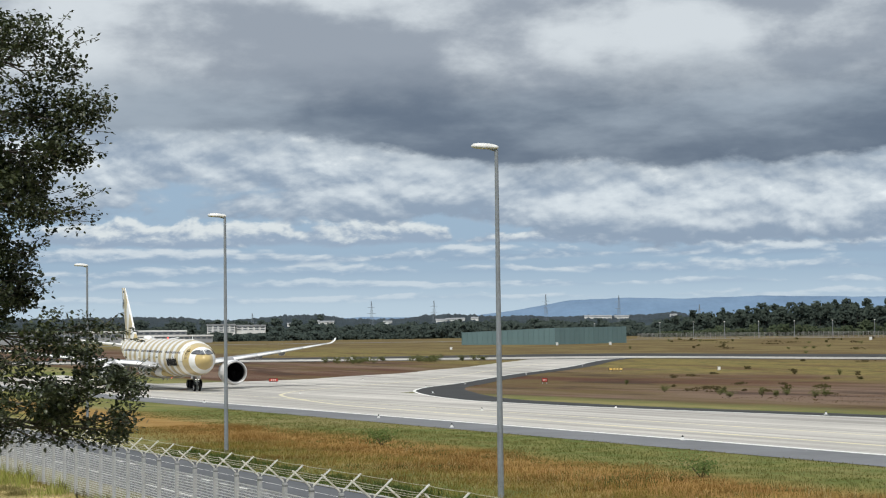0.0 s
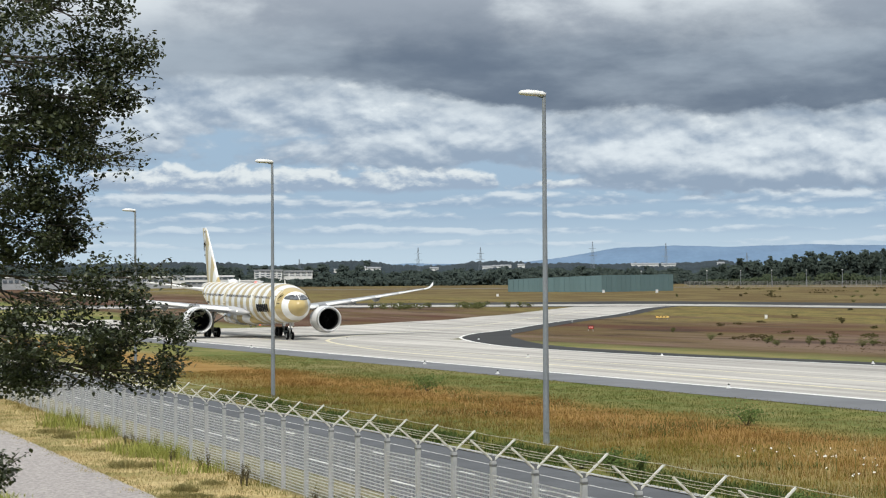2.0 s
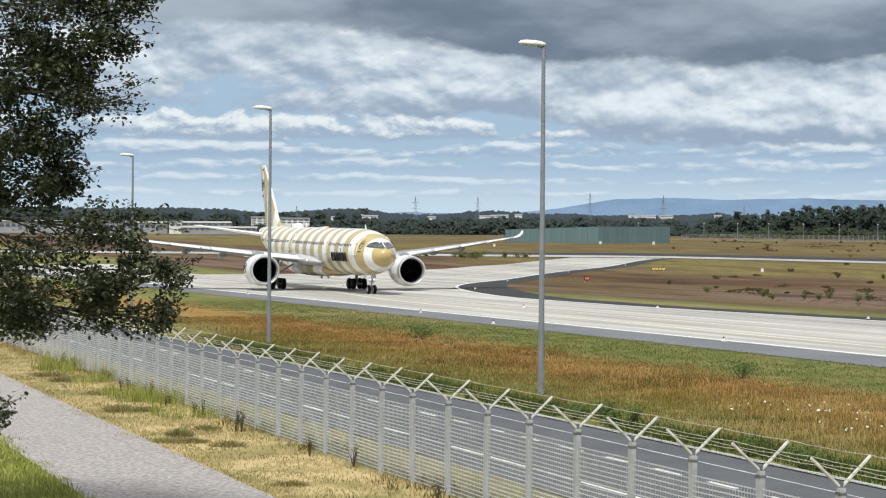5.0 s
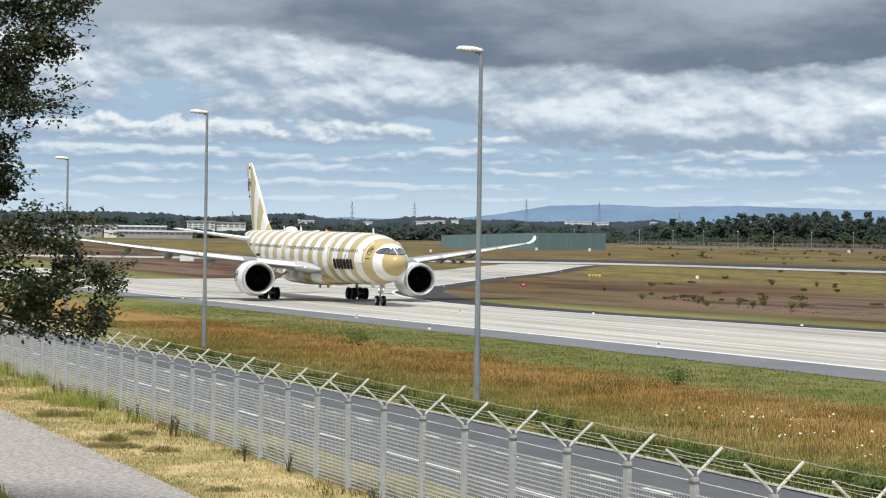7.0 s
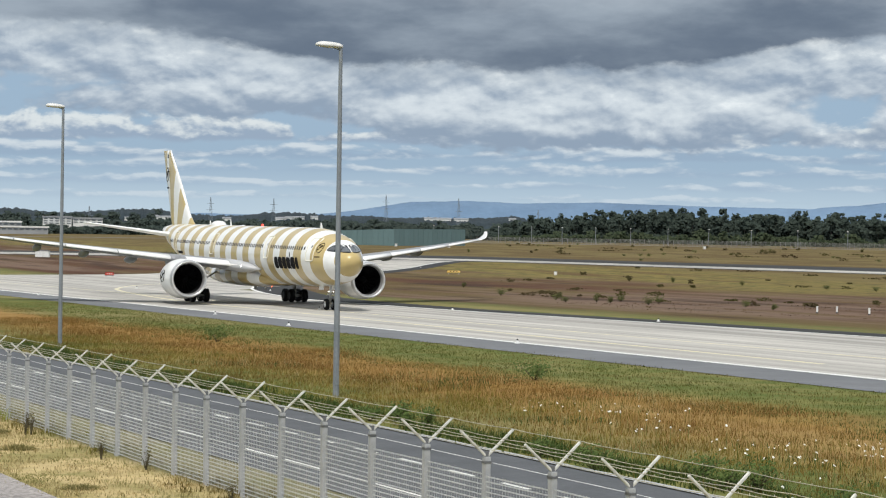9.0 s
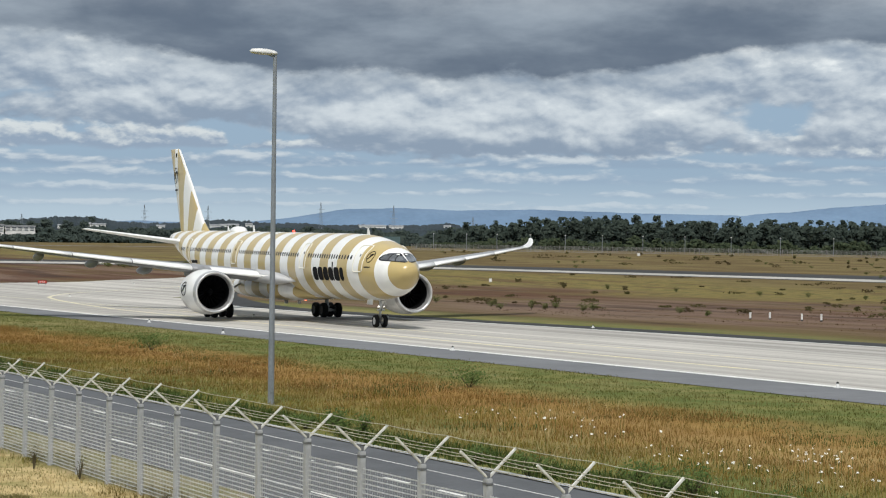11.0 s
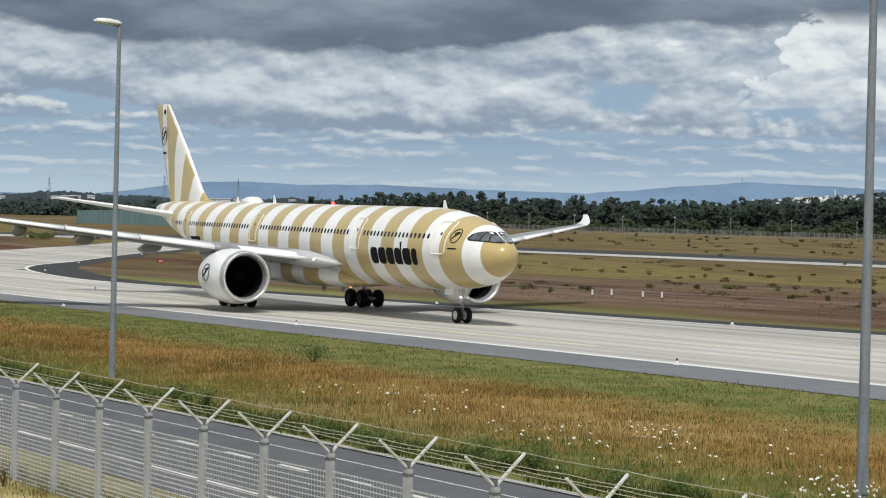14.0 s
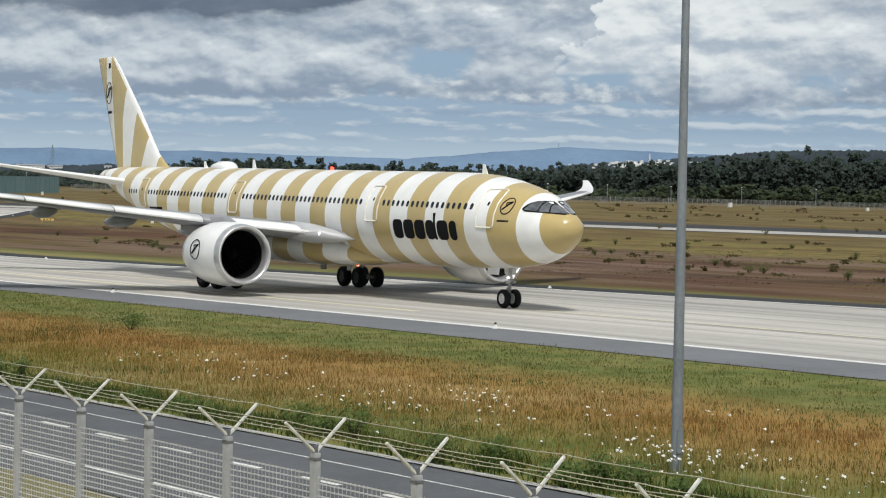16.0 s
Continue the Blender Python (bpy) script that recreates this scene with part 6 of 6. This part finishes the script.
# ================= airfield signs and lights =================
def build_airfield_bits():
    rng = random.Random(21)
    red = material("sign_red", (0.50, 0.05, 0.03), 0.5, scale=1)
    yel = material("sign_yellow", (0.78, 0.50, 0.10), 0.5, other=(0.78, 0.60, 0.25), scale=0.6)
    white = material("marker_white", (0.78, 0.78, 0.76), 0.5, scale=2)
    black = material("sign_black", (0.02, 0.02, 0.02), 0.6, scale=2)

    def sign(x, y, w, h, face, label, turn):
        z = rise(x, y)
        sg = empty("taxiway_sign", pose(x, y, z, 0, 0, turn))
        tagged(sg, label, "sign")
        bm = bmesh.new()
        box(bm, (w, 0.22, h), (0, 0, 0.3 + h / 2), None, 0.03)
        part("cabinet", bm, black, sg)
        bm = bmesh.new()
        box(bm, (w - 0.14, 0.02, h - 0.14), (0, -0.12, 0.3 + h / 2), None, 0.005)
        part("panel", bm, face, sg)
        for k in (-1, 0, 1):
            bm = bmesh.new()
            box(bm, (w * 0.10, 0.02, h * 0.36), (k * w * 0.22, -0.135, 0.3 + h / 2))
            part("legend_bar", bm, white if face is red else black, sg)
        for s in (-1, 1):
            bm = bmesh.new()
            rod(bm, (s * w * 0.36, 0, -0.1), (s * w * 0.36, 0, 0.35), 0.05, seg=8)
            part("leg", bm, M_POST, sg)

    sign(24.8, 313.7, 0.95, 0.62, red, "small red taxiway sign with pale bars", 8)
    sign(45.8, 396, 2.9, 0.55, yel, "long low yellow taxiway sign", 8)
    sign(-20.5, 345, 1.6, 0.6, red, "low red and yellow taxiway sign", 8)
    # white cabinets
    def cabinet(x, y, w, h, label):
        z = rise(x, y)
        c = empty("cabinet", pose(x, y, z, 0, 0, rng.uniform(0, 25)))
        tagged(c, label, "cabinet")
        bm = bmesh.new()
        box(bm, (w, w * 0.7, h), (0, 0, h / 2 - 0.05), None, 0.04)
        part("body", bm, white, c)
        bm = bmesh.new()
        box(bm, (w * 1.1, w * 0.8, 0.08), (0, 0, h), None, 0.02)
        part("lid", bm, M_POST, c)

    cabinet(67.2, 398, 0.55, 0.75, "small white cabinet in the meadow")
    for az, d, w, h in ((1.55, 540, 0.6, 1.0), (1.12, 545, 0.6, 1.0), (0.6, 540, 0.5, 0.9), (-1.8, 720, 0.8, 1.0), (-4.9, 800, 0.9, 1.2), (-6.45, 790, 0.9, 1.3), (-13.9, 850, 1.1, 1.3), (-26.4, 840, 1.6, 2.0), (-30.3, 820, 1.2, 1.4), (5.3, 520, 3.6, 1.8)):
        x, y = polar(az, d)
        cabinet(x, y, w, h, "white equipment cabinet on the airfield")
    # white marker stakes
    first = None
    for x, y in ((57.9, 187.7), (60.1, 188.3), (61.9, 183.8), (63.5, 182.7)):
        if first is None:
            first = empty("marker_stake", pose(x, y, 0))
            tagged(first, "white marker stake with dark foot", "marker", "stakes in the meadow")
            bm = bmesh.new()
            rod(bm, (0, 0, 0.12), (0, 0, 0.70), 0.10, 0.10, 10)
            part("stake", bm, white, first)
            bm = bmesh.new()
            rod(bm, (0, 0, -0.1), (0, 0, 0.12), 0.11, 0.11, 10)
            part("foot", bm, black, first)
        else:
            copy_thing(first, pose(x, y, 0))
    # edge lights: a base, a stem and a bright cap
    first = None
    spots = [(17.9, 119.8), (30.7, 86.0), (8.5, 181.7), (21.3, 184.6), (35.8, 160.2), (49.8, 128.3), (5.4, 295.6), (5.6, 257.6), (-1.0, 166), (62.5, 101), (44, 55), (12.2, 318), (27, 388), (44, 446), (-12, 262), (-5, 360), (6, 412), (20, 452), (-21, 222), (4.5, 144)]
    for x, y in spots:
        if first is None:
            first = empty("edge_light", pose(x, y, 0.02))
            tagged(first, "small white taxiway edge light with dark cap", "light", "lights along the taxiway")
            bm = bmesh.new()
            rod(bm, (0, 0, -0.02), (0, 0, 0.05), 0.17, 0.15, 14)
            part("base", bm, white, first)
            bm = bmesh.new()
            rod(bm, (0, 0, 0.05), (0, 0, 0.20), 0.10, 0.06, 10)
            part("stem", bm, white, first)
            bm = bmesh.new()
            rod(bm, (0, 0, 0.20), (0, 0, 0.30), 0.07, 0.04, 10)
            part("cap", bm, black, first)
        else:
            copy_thing(first, pose(x, y, rise(x, y) + 0.02))


# ================= grass, weeds and flowers =================
def tufts(name, label, count, area, height, mats, seed, blades=7, spread=0.16, width=0.014, keep=None, category="grass"):
    """Grass tufts of bent blades over a stretch of the plan given as (s0, s1, u0, u1)."""
    rng = random.Random(seed)
    verts, faces = [], []
    s0, s1, u0, u1 = area
    for _ in range(count):
        s, u = rng.uniform(s0, s1), rng.uniform(u0, u1)
        x, y = su(s, u)
        if keep and not keep(x, y, s, u, rng):
            continue
        h0 = height * (0.6 + 0.8 * rng.random()) * (0.75 + 0.5 * noise.noise((x * 0.15, y * 0.15, seed)))
        for _ in range(blades):
            a = rng.uniform(0, 2 * math.pi)
            px, py = x + rng.gauss(0, spread), y + rng.gauss(0, spread)
            h = h0 * rng.uniform(0.55, 1.1)
            lean = h * rng.uniform(0.25, 1.15)
            dx, dy = math.cos(a), math.sin(a)
            wx, wy = -dy * width, dx * width
            i = len(verts)
            verts.extend([(px - wx, py - wy, -0.02), (px + wx, py + wy, -0.02), (px + dx * lean * 0.4 + wx * 0.7, py + dy * lean * 0.4 + wy * 0.7, h * 0.6),
                          (px + dx * lean * 0.4 - wx * 0.7, py + dy * lean * 0.4 - wy * 0.7, h * 0.6), (px + dx * lean, py + dy * lean, h)])
            faces.extend([(i, i + 1, i + 2, i + 3), (i + 3, i + 2, i + 4)])
    ob = faces_of(name, verts, faces, mats)
    return tagged(ob, label, category, kind="stuff")


def build_grass():
    g_rust = leaf_material("grass_rust", (0.235, 0.132, 0.042), (0.285, 0.178, 0.054), 0.4, 0.85, (0.26, 0.195, 0.062), 0.12, 0.1, (0.185, 0.108, 0.036))
    g_olive = leaf_material("grass_olive", (0.20, 0.165, 0.038), (0.27, 0.20, 0.052), 0.4, 0.8, (0.16, 0.165, 0.03), 0.12, 0.1, (0.13, 0.10, 0.03))
    g_dark = leaf_material("grass_dark_green", (0.040, 0.070, 0.018), (0.085, 0.12, 0.03), 0.3, 0.7)
    g_green = leaf_material("grass_green", (0.115, 0.130, 0.034), (0.155, 0.160, 0.048), 0.4, 0.8, (0.20, 0.17, 0.066), 0.14)
    g_straw = leaf_material("grass_straw", (0.38, 0.30, 0.15), (0.54, 0.44, 0.23), 0.3, 0.8, (0.24, 0.23, 0.085), 0.5)
    g_lush = leaf_material("grass_lush", (0.22, 0.25, 0.055), (0.37, 0.38, 0.11), 0.35, 0.7)
    tufts("meadow_grass", "tall rusty brown meadow grass", 15000, (5, 150, 29.5, 45), 0.25, g_rust, 1, 7, 0.30, 0.009,
          lambda x, y, s, u, r: (u > 36 or r.random() < 0.25 + (u - 29.5) * 0.1) and r.random() < (43.5 - u + 5 * noise.noise((x * 0.09, y * 0.09, 8))) * 0.4)
    tufts("meadow_grass", "olive green grass below the brown meadow", 9000, (5, 120, 27.2, 37.5), 0.28, g_olive, 8, 7, 0.26, 0.009,
          lambda x, y, s, u, r: r.random() < 1.15 - (u - 27.2) * 0.085)
    tufts("meadow_grass", "pale seeding stalks in the brown meadow", 900, (8, 110, 28, 42), 0.55, g_straw, 17, 5, 0.12, 0.006,
          lambda x, y, s, u, r: noise.noise((x * 0.2, y * 0.2, 12)) > 0.05)
    tufts("meadow_herbs", "dark green herb drifts in the brown meadow", 2600, (8, 120, 31, 42), 0.26, g_dark, 18, 7, 0.22, 0.012,
          lambda x, y, s, u, r: noise.noise((x * 0.16, y * 0.16, 21)) > 0.36)
    tufts("roadside_growth", "dense dark green growth along the road edging", 2400, (5, 110, 26.95, 28.7), 0.42, g_dark, 9, 9, 0.2, 0.016,
          lambda x, y, s, u, r: noise.noise((x * 0.3, y * 0.3, 6)) > -0.25)
    tufts("meadow_grass", "green blades among the brown meadow grass", 6500, (5, 150, 27, 50), 0.20, g_green, 2, 6, 0.26, 0.010,
          lambda x, y, s, u, r: u > 42 + 4 * noise.noise((x * 0.09, y * 0.09, 8)) or noise.noise((x * 0.12, y * 0.12, 4)) > 0.2)
    tufts("verge_grass", "low green grass beside the taxiway shoulder", 9000, (5, 190, 41, 53.75), 0.12, g_green, 3, 6, 0.22, 0.014)
    tufts("verge_grass", "straw-coloured dry grass beside the footpath", 6500, (22, 120, 12.3, 16.1), 0.12, g_straw, 4, 6, 0.18, 0.012)
    tufts("verge_grass", "green grass and weeds along the fence", 1500, (8, 125, 15.3, 17.2), 0.26, g_olive, 5, 7, 0.16, 0.011,
          lambda x, y, s, u, r: noise.noise((x * 0.25, y * 0.25, 9)) > -0.1)
    tufts("verge_grass", "ragged dry grass creeping over the footpath's edges", 2600, (24, 120, 11.55, 12.6), 0.09, g_straw, 15, 6, 0.16, 0.012,
          lambda x, y, s, u, r: u > 12.25 - 0.75 * max(0.0, noise.noise((x * 0.7, y * 0.7, 3)) + 0.25))
    tufts("bank_grass", "green grass creeping over the footpath's lower edge", 900, (24, 75, 7.6, 8.7), 0.14, g_lush, 16, 7, 0.15, 0.012,
          lambda x, y, s, u, r: u < 8.2 + 0.6 * noise.noise((x * 0.7, y * 0.7, 5)))
    tufts("bank_grass", "lush yellow-green grass on the bank below the path", 4200, (24, 75, 2.5, 8.0), 0.30, g_lush, 6, 8, 0.15, 0.014)
    g_heath = leaf_material("heath_grass", (0.105, 0.060, 0.036), (0.135, 0.085, 0.046), 0.4, 0.9, (0.12, 0.095, 0.038), 0.05)
    tufts("heath_grass", "brown and olive heath grass beyond the taxiway", 2600, (-70, 190, 106, 215), 0.12, g_heath, 12, 5, 0.6, 0.06,
          lambda x, y, s, u, r: x * VIEW[0] + y * VIEW[1] < 295 and x > 12 and (y < 190 or x > 0.5 * (y - 190) + 25) and noise.noise((x * 0.08, y * 0.08, 1)) > -0.2)
    tufts("verge_grass", "tall green tufts before the fence", 420, (62, 100, 14.2, 16.0), 0.75, g_lush, 7, 12, 0.18, 0.014,
          lambda x, y, s, u, r: noise.noise((x * 0.3, y * 0.3, 2)) > 0.1)


def build_weeds():
    """Leafy shrubs and weeds: stems with many small leaves."""
    rng = random.Random(14)
    leaf = leaf_material("shrub_leaf", (0.060, 0.100, 0.026), (0.125, 0.17, 0.05), 0.3, 0.7)
    dock = leaf_material("dock_leaf", (0.055, 0.050, 0.026), (0.12, 0.10, 0.05), 0.2, 0.8)
    heath_leaf = leaf_material("heath_shrub_leaf", (0.075, 0.085, 0.030), (0.14, 0.145, 0.055), 0.25, 0.8)
    stem = material("shrub_stem", (0.09, 0.075, 0.04), 0.9, scale=4)

    def shrub(name, label, x, y, h, w, count, size, group="", foliage=None):
        verts, faces = [], []
        ob = empty(name, pose(x, y, rise(x, y)))
        tagged(ob, label, "shrub", group)
        bm = bmesh.new()
        for _ in range(7):
            a = rng.uniform(0, 6.28)
            tip = Vector((math.cos(a) * w * rng.uniform(0.3, 0.9), math.sin(a) * w * rng.uniform(0.3, 0.9), h * rng.uniform(0.6, 1.0)))
            rod(bm, (0, 0, -0.05), tip * 0.5 + Vector((0, 0, 0.1 * h)), 0.02, 0.012, 5)
            rod(bm, tip * 0.5 + Vector((0, 0, 0.1 * h)), tip, 0.012, 0.004, 5)
            for _ in range(count // 7):
                f = rng.uniform(0.1, 1.05)
                c = tip * f + Vector((rng.gauss(0, 0.26 * w), rng.gauss(0, 0.26 * w), 0.08 * h + abs(rng.gauss(0, 0.16 * h))))
                d = Vector((rng.gauss(0, 1), rng.gauss(0, 1), rng.gauss(0.3, 0.6))).normalized()
                b = d.orthogonal().normalized()
                s = size * rng.uniform(0.6, 1.2)
                i = len(verts)
                verts.extend([c, c + d * s * 0.5 + b * s * 0.3, c + d * s, c + d * s * 0.5 - b * s * 0.3])
                faces.append((i, i + 1, i + 2, i + 3))
        tagged(part("stem", bm, stem, ob), kind="stuff")
        faces_of("foliage", verts, faces, foliage or leaf, ob)

    shrub("shrub", "dark green broom shrub in the brown meadow", -0.6, 119.0, 0.85, 1.35, 620, 0.13)
    shrub("shrub", "dark green broom shrub in the brown meadow", 13.7, 86.4, 0.72, 1.05, 520, 0.12)
    for k in range(16):
        s = rng.uniform(18, 62)
        x, y = su(s, rng.uniform(26.9, 28.4))
        shrub("roadside_weed", "leafy green weed beside the road edging", x, y, rng.uniform(0.35, 0.7), rng.uniform(0.4, 0.8), 380, 0.10, "weeds by the road")
    for k in range(22):
        s = rng.uniform(38, 95)
        x, y = su(s, rng.uniform(15.3, 16.05))
        shrub("fence_weed", "dark dock weed at the foot of the fence", x, y, rng.uniform(0.3, 0.7), rng.uniform(0.08, 0.2), 70, 0.06, "weeds by the fence", dock)
    for az, d in ((-6.9, 300), (-8.0, 250), (-9.6, 232), (-9.9, 222), (-10.8, 224), (-11.2, 220), (-11.5, 228), (-12.3, 216), (-12.6, 222), (-15.1, 214), (-15.9, 205), (-21, 240), (-22.5, 235), (-23.0, 246), (-24.0, 242), (-27.0, 182), (-27.4, 180), (-26.0, 200), (-29.8, 168), (-23.1, 300), (-20.4, 310), (-17.4, 330), (-18.8, 320), (-15.0, 345), (-13.0, 360), (-30, 250), (-28.2, 300), (-25.2, 280)):
        x, y = polar(az, d)
        shrub("heath_shrub", "small green heath shrub", x, y, rng.uniform(0.4, 0.9), rng.uniform(0.35, 0.8), 220, 0.17, "shrubs on the heath", heath_leaf)
    for k in range(26):
        x, y = polar(rng.uniform(-3.2, 2.2), rng.uniform(505, 535))
        shrub("heath_shrub", "small green heath shrub", x, y, rng.uniform(0.7, 1.5), rng.uniform(1.0, 2.4), 160, 0.4, "shrubs on the heath", heath_leaf)
    for k in range(60):
        az = rng.uniform(-31, -6)
        x, y = polar(az, rng.uniform(0.93, 1.9) * keyed(az, [(-31, 400), (-6, 640)]))
        shrub("heath_shrub", "small green heath shrub", x, y, rng.uniform(0.5, 1.0), rng.uniform(0.5, 1.2), 110, 0.30, "shrubs on the heath", heath_leaf)


def build_heath_growth():
    """Low uneven patches of heather and herbs over the heath, in drifts."""
    rng = random.Random(77)
    leaf = leaf_material("heath_leaf", (0.062, 0.058, 0.024), (0.105, 0.092, 0.036), 0.4, 0.9, (0.075, 0.052, 0.030), 0.06)
    verts, faces = [], []
    made = 0
    while made < 200:
        az = rng.uniform(-33, -8.2)
        lo, hi = keyed(az, [(-33, 150), (-20, 200), (-10, 240), (-3, 290)]), keyed(az, [(-33, 800), (-3, 960)])
        d = lo + (hi - lo) * rng.random() ** 1.4
        x, y = polar(az, d)
        q = noise.noise((x * 0.03, y * 0.012, 3))
        if q < -0.12 or rng.random() < 0.3 or keyed(az, [(-33, 330), (-20, 415), (-10, 520), (-3, 525)]) < d < keyed(az, [(-33, 470), (-20, 560), (-10, 640), (-3, 640)]):
            continue
        made += 1
        w, h = 0.3 + 1.5 * rng.random() ** 2.2 * (0.6 + d / 500), rng.uniform(0.12, 0.5) * (0.7 + d / 700)
        z = rise(x, y)
        for _ in range(40):
            cx, cy = x + rng.gauss(0, 0.5) * w, y + rng.gauss(0, 0.5) * w
            cz = z + h * rng.random()
            s_ = rng.uniform(0.10, 0.22) * (0.6 + d / 450)
            t_ = rng.uniform(0, 6.28)
            ax, ay = s_ * math.cos(t_), s_ * math.sin(t_)
            k = s_ * rng.uniform(0.5, 1.1)
            i = len(verts)
            verts.extend([(cx - ax, cy - ay, cz), (cx, cy + 0.3 * s_, cz + k * 0.8), (cx + ax, cy + ay, cz + 0.2 * k), (cx, cy - 0.3 * s_, cz - 0.3 * k)])
            faces.append((i, i + 1, i + 2, i + 3))
    tagged(faces_of("heath_growth", verts, faces, leaf), "low dark patches of heather and herbs", "heath plants", kind="stuff")


def build_verge_tufts():
    """Grey-green mounds of dry herbs in the straw beside the footpath."""
    rng = random.Random(41)
    leaf = leaf_material("herb_leaf", (0.20, 0.185, 0.070), (0.34, 0.29, 0.13), 0.4, 0.85)
    for k in range(16):
        s, u = rng.uniform(36, 92), rng.uniform(12.8, 15.2)
        x, y = su(s, u)
        w, h = rng.uniform(0.3, 0.7), rng.uniform(0.12, 0.3)
        verts, faces = [], []
        for _ in range(420):
            ang, r = rng.uniform(0, 6.28), w * math.sqrt(rng.random())
            px, py = r * math.cos(ang), r * math.sin(ang) * 0.8
            hh = h * (1 - 0.6 * (r / w) ** 2) * rng.uniform(0.5, 1.1)
            t_ = rng.uniform(0, 6.28)
            dx, dy = 0.013 * math.cos(t_), 0.013 * math.sin(t_)
            lx, ly = px * 0.35 + rng.gauss(0, 0.06), py * 0.35 + rng.gauss(0, 0.06)
            i = len(verts)
            verts.extend([(px - dx, py - dy, -0.02), (px + dx, py + dy, -0.02), (px + lx + dx * 0.4, py + ly + dy * 0.4, hh), (px + lx - dx * 0.4, py + ly - dy * 0.4, hh)])
            faces.append((i, i + 1, i + 2, i + 3))
        ob = faces_of("herb_mound", verts, faces, leaf)
        ob.matrix_world = pose(x, y, 0)
        tagged(ob, "grey-green mound of herbs in the dry grass", "herb", "mounds beside the footpath")


# flower drifts: along, across, how many, how wide
FLOWERS = ((58.0, 32.6, 10, 0.9), (55.8, 34.3, 6, 0.8), (53.2, 34.7, 10, 1.0), (48.5, 31.0, 6, 0.9), (49.3, 33.3, 5, 0.8), (43.9, 30.5, 5, 0.6), (44.5, 33.2, 9, 0.8),
           (40.4, 31.1, 6, 0.7), (42.6, 34.8, 10, 0.5), (40.8, 33.8, 18, 0.55), (37.1, 31.2, 7, 0.6), (35.9, 33.6, 6, 0.8), (31.8, 30.7, 10, 0.7), (30.2, 30.1, 34, 0.6),
           (28.3, 28.9, 12, 0.5), (35.1, 36.6, 5, 0.7), (28.5, 30.7, 14, 0.6), (27.1, 28.2, 6, 0.5), (24.5, 29.2, 12, 0.7), (41.9, 30.7, 5, 0.8), (26.0, 31.5, 30, 3.0), (40.0, 32.5, 14, 4.0))


def build_flowers():
    """Umbels of white flowers over the meadow."""
    rng = random.Random(31)
    petal = leaf_material("white_petal", (0.74, 0.74, 0.66), (0.82, 0.82, 0.78), 0.2, 0.8)
    stemm = leaf_material("flower_stem", (0.10, 0.13, 0.04), (0.16, 0.18, 0.06), 0.2, 0.8)
    verts, faces, kinds = [], [], []
    spots = []
    for cs, cu, n, sp in FLOWERS:
        spots += [(rng.gauss(cs, sp), rng.gauss(cu, sp * 0.8)) for _ in range(n)]
    for s, u in spots:
        if not 27.4 < u < 50:
            continue
        x, y = su(s, u)
        h = rng.uniform(0.38, 0.72)
        i = len(verts)
        verts.extend([(x - 0.006, y, 0), (x + 0.006, y, 0), (x + 0.004, y, h), (x - 0.004, y, h)])
        faces.append((i, i + 1, i + 2, i + 3))
        kinds.append(1)
        r = rng.uniform(0.018, 0.048)
        for k in range(rng.randint(3, 6)):
            a = rng.uniform(0, 6.28)
            d = r * rng.random()
            cx, cy, cz = x + d * math.cos(a), y + d * math.sin(a), h + rng.uniform(-0.02, 0.02)
            q = r * rng.uniform(0.45, 0.7)
            tx, ty = rng.uniform(-0.6, 0.6), rng.uniform(-0.9, 0.1)
            i = len(verts)
            for j in range(6):
                b = 2 * math.pi * j / 6
                px, py = q * math.cos(b), q * math.sin(b)
                verts.append((cx + px, cy + py, cz + px * tx * 0.6 - py * ty))
            faces.append(tuple(range(i, i + 6)))
            kinds.append(0)
    ob = faces_of("meadow_flowers", verts, faces, petal)
    ob.data.materials.append(stemm)
    ob.data.polygons.foreach_set("material_index", kinds)
    tagged(ob, "white umbel flowers scattered in the meadow", "flowers", kind="stuff")


build_fence()
build_lamps()
build_tree()
build_woods()
build_hills()
build_distance()
build_airfield_bits()
build_grass()
build_weeds()
build_heath_growth()
build_verge_tufts()
build_flowers()


# ================= what moves =================
def motions():
    rows = []
    for k in range(33):
        t = k * 0.5
        x, y, h = plane_at(t)
        rows.append((t, pose(x, y, 0.03, 0, 0, h)))
    walk(AIRLINER, rows)
    steps = 240
    travel = [0.0]
    for k in range(steps):
        x0, y0, _ = plane_at(16.0 * k / steps)
        x1, y1, _ = plane_at(16.0 * (k + 1) / steps)
        travel.append(travel[-1] + math.hypot(x1 - x0, y1 - y0))
    for wheel, radius, at in WHEELS:
        n = steps if radius > 0.6 else steps * 2
        turn = []
        for k in range(n + 1):
            f = k * steps / n
            i = min(int(f), steps - 1)
            d = travel[i] + (travel[i + 1] - travel[i]) * (f - i)
            turn.append((16.0 * k / n, pose(*at, 0, math.degrees(d / radius) % 360, 0)))
        walk(wheel, turn)


motions()
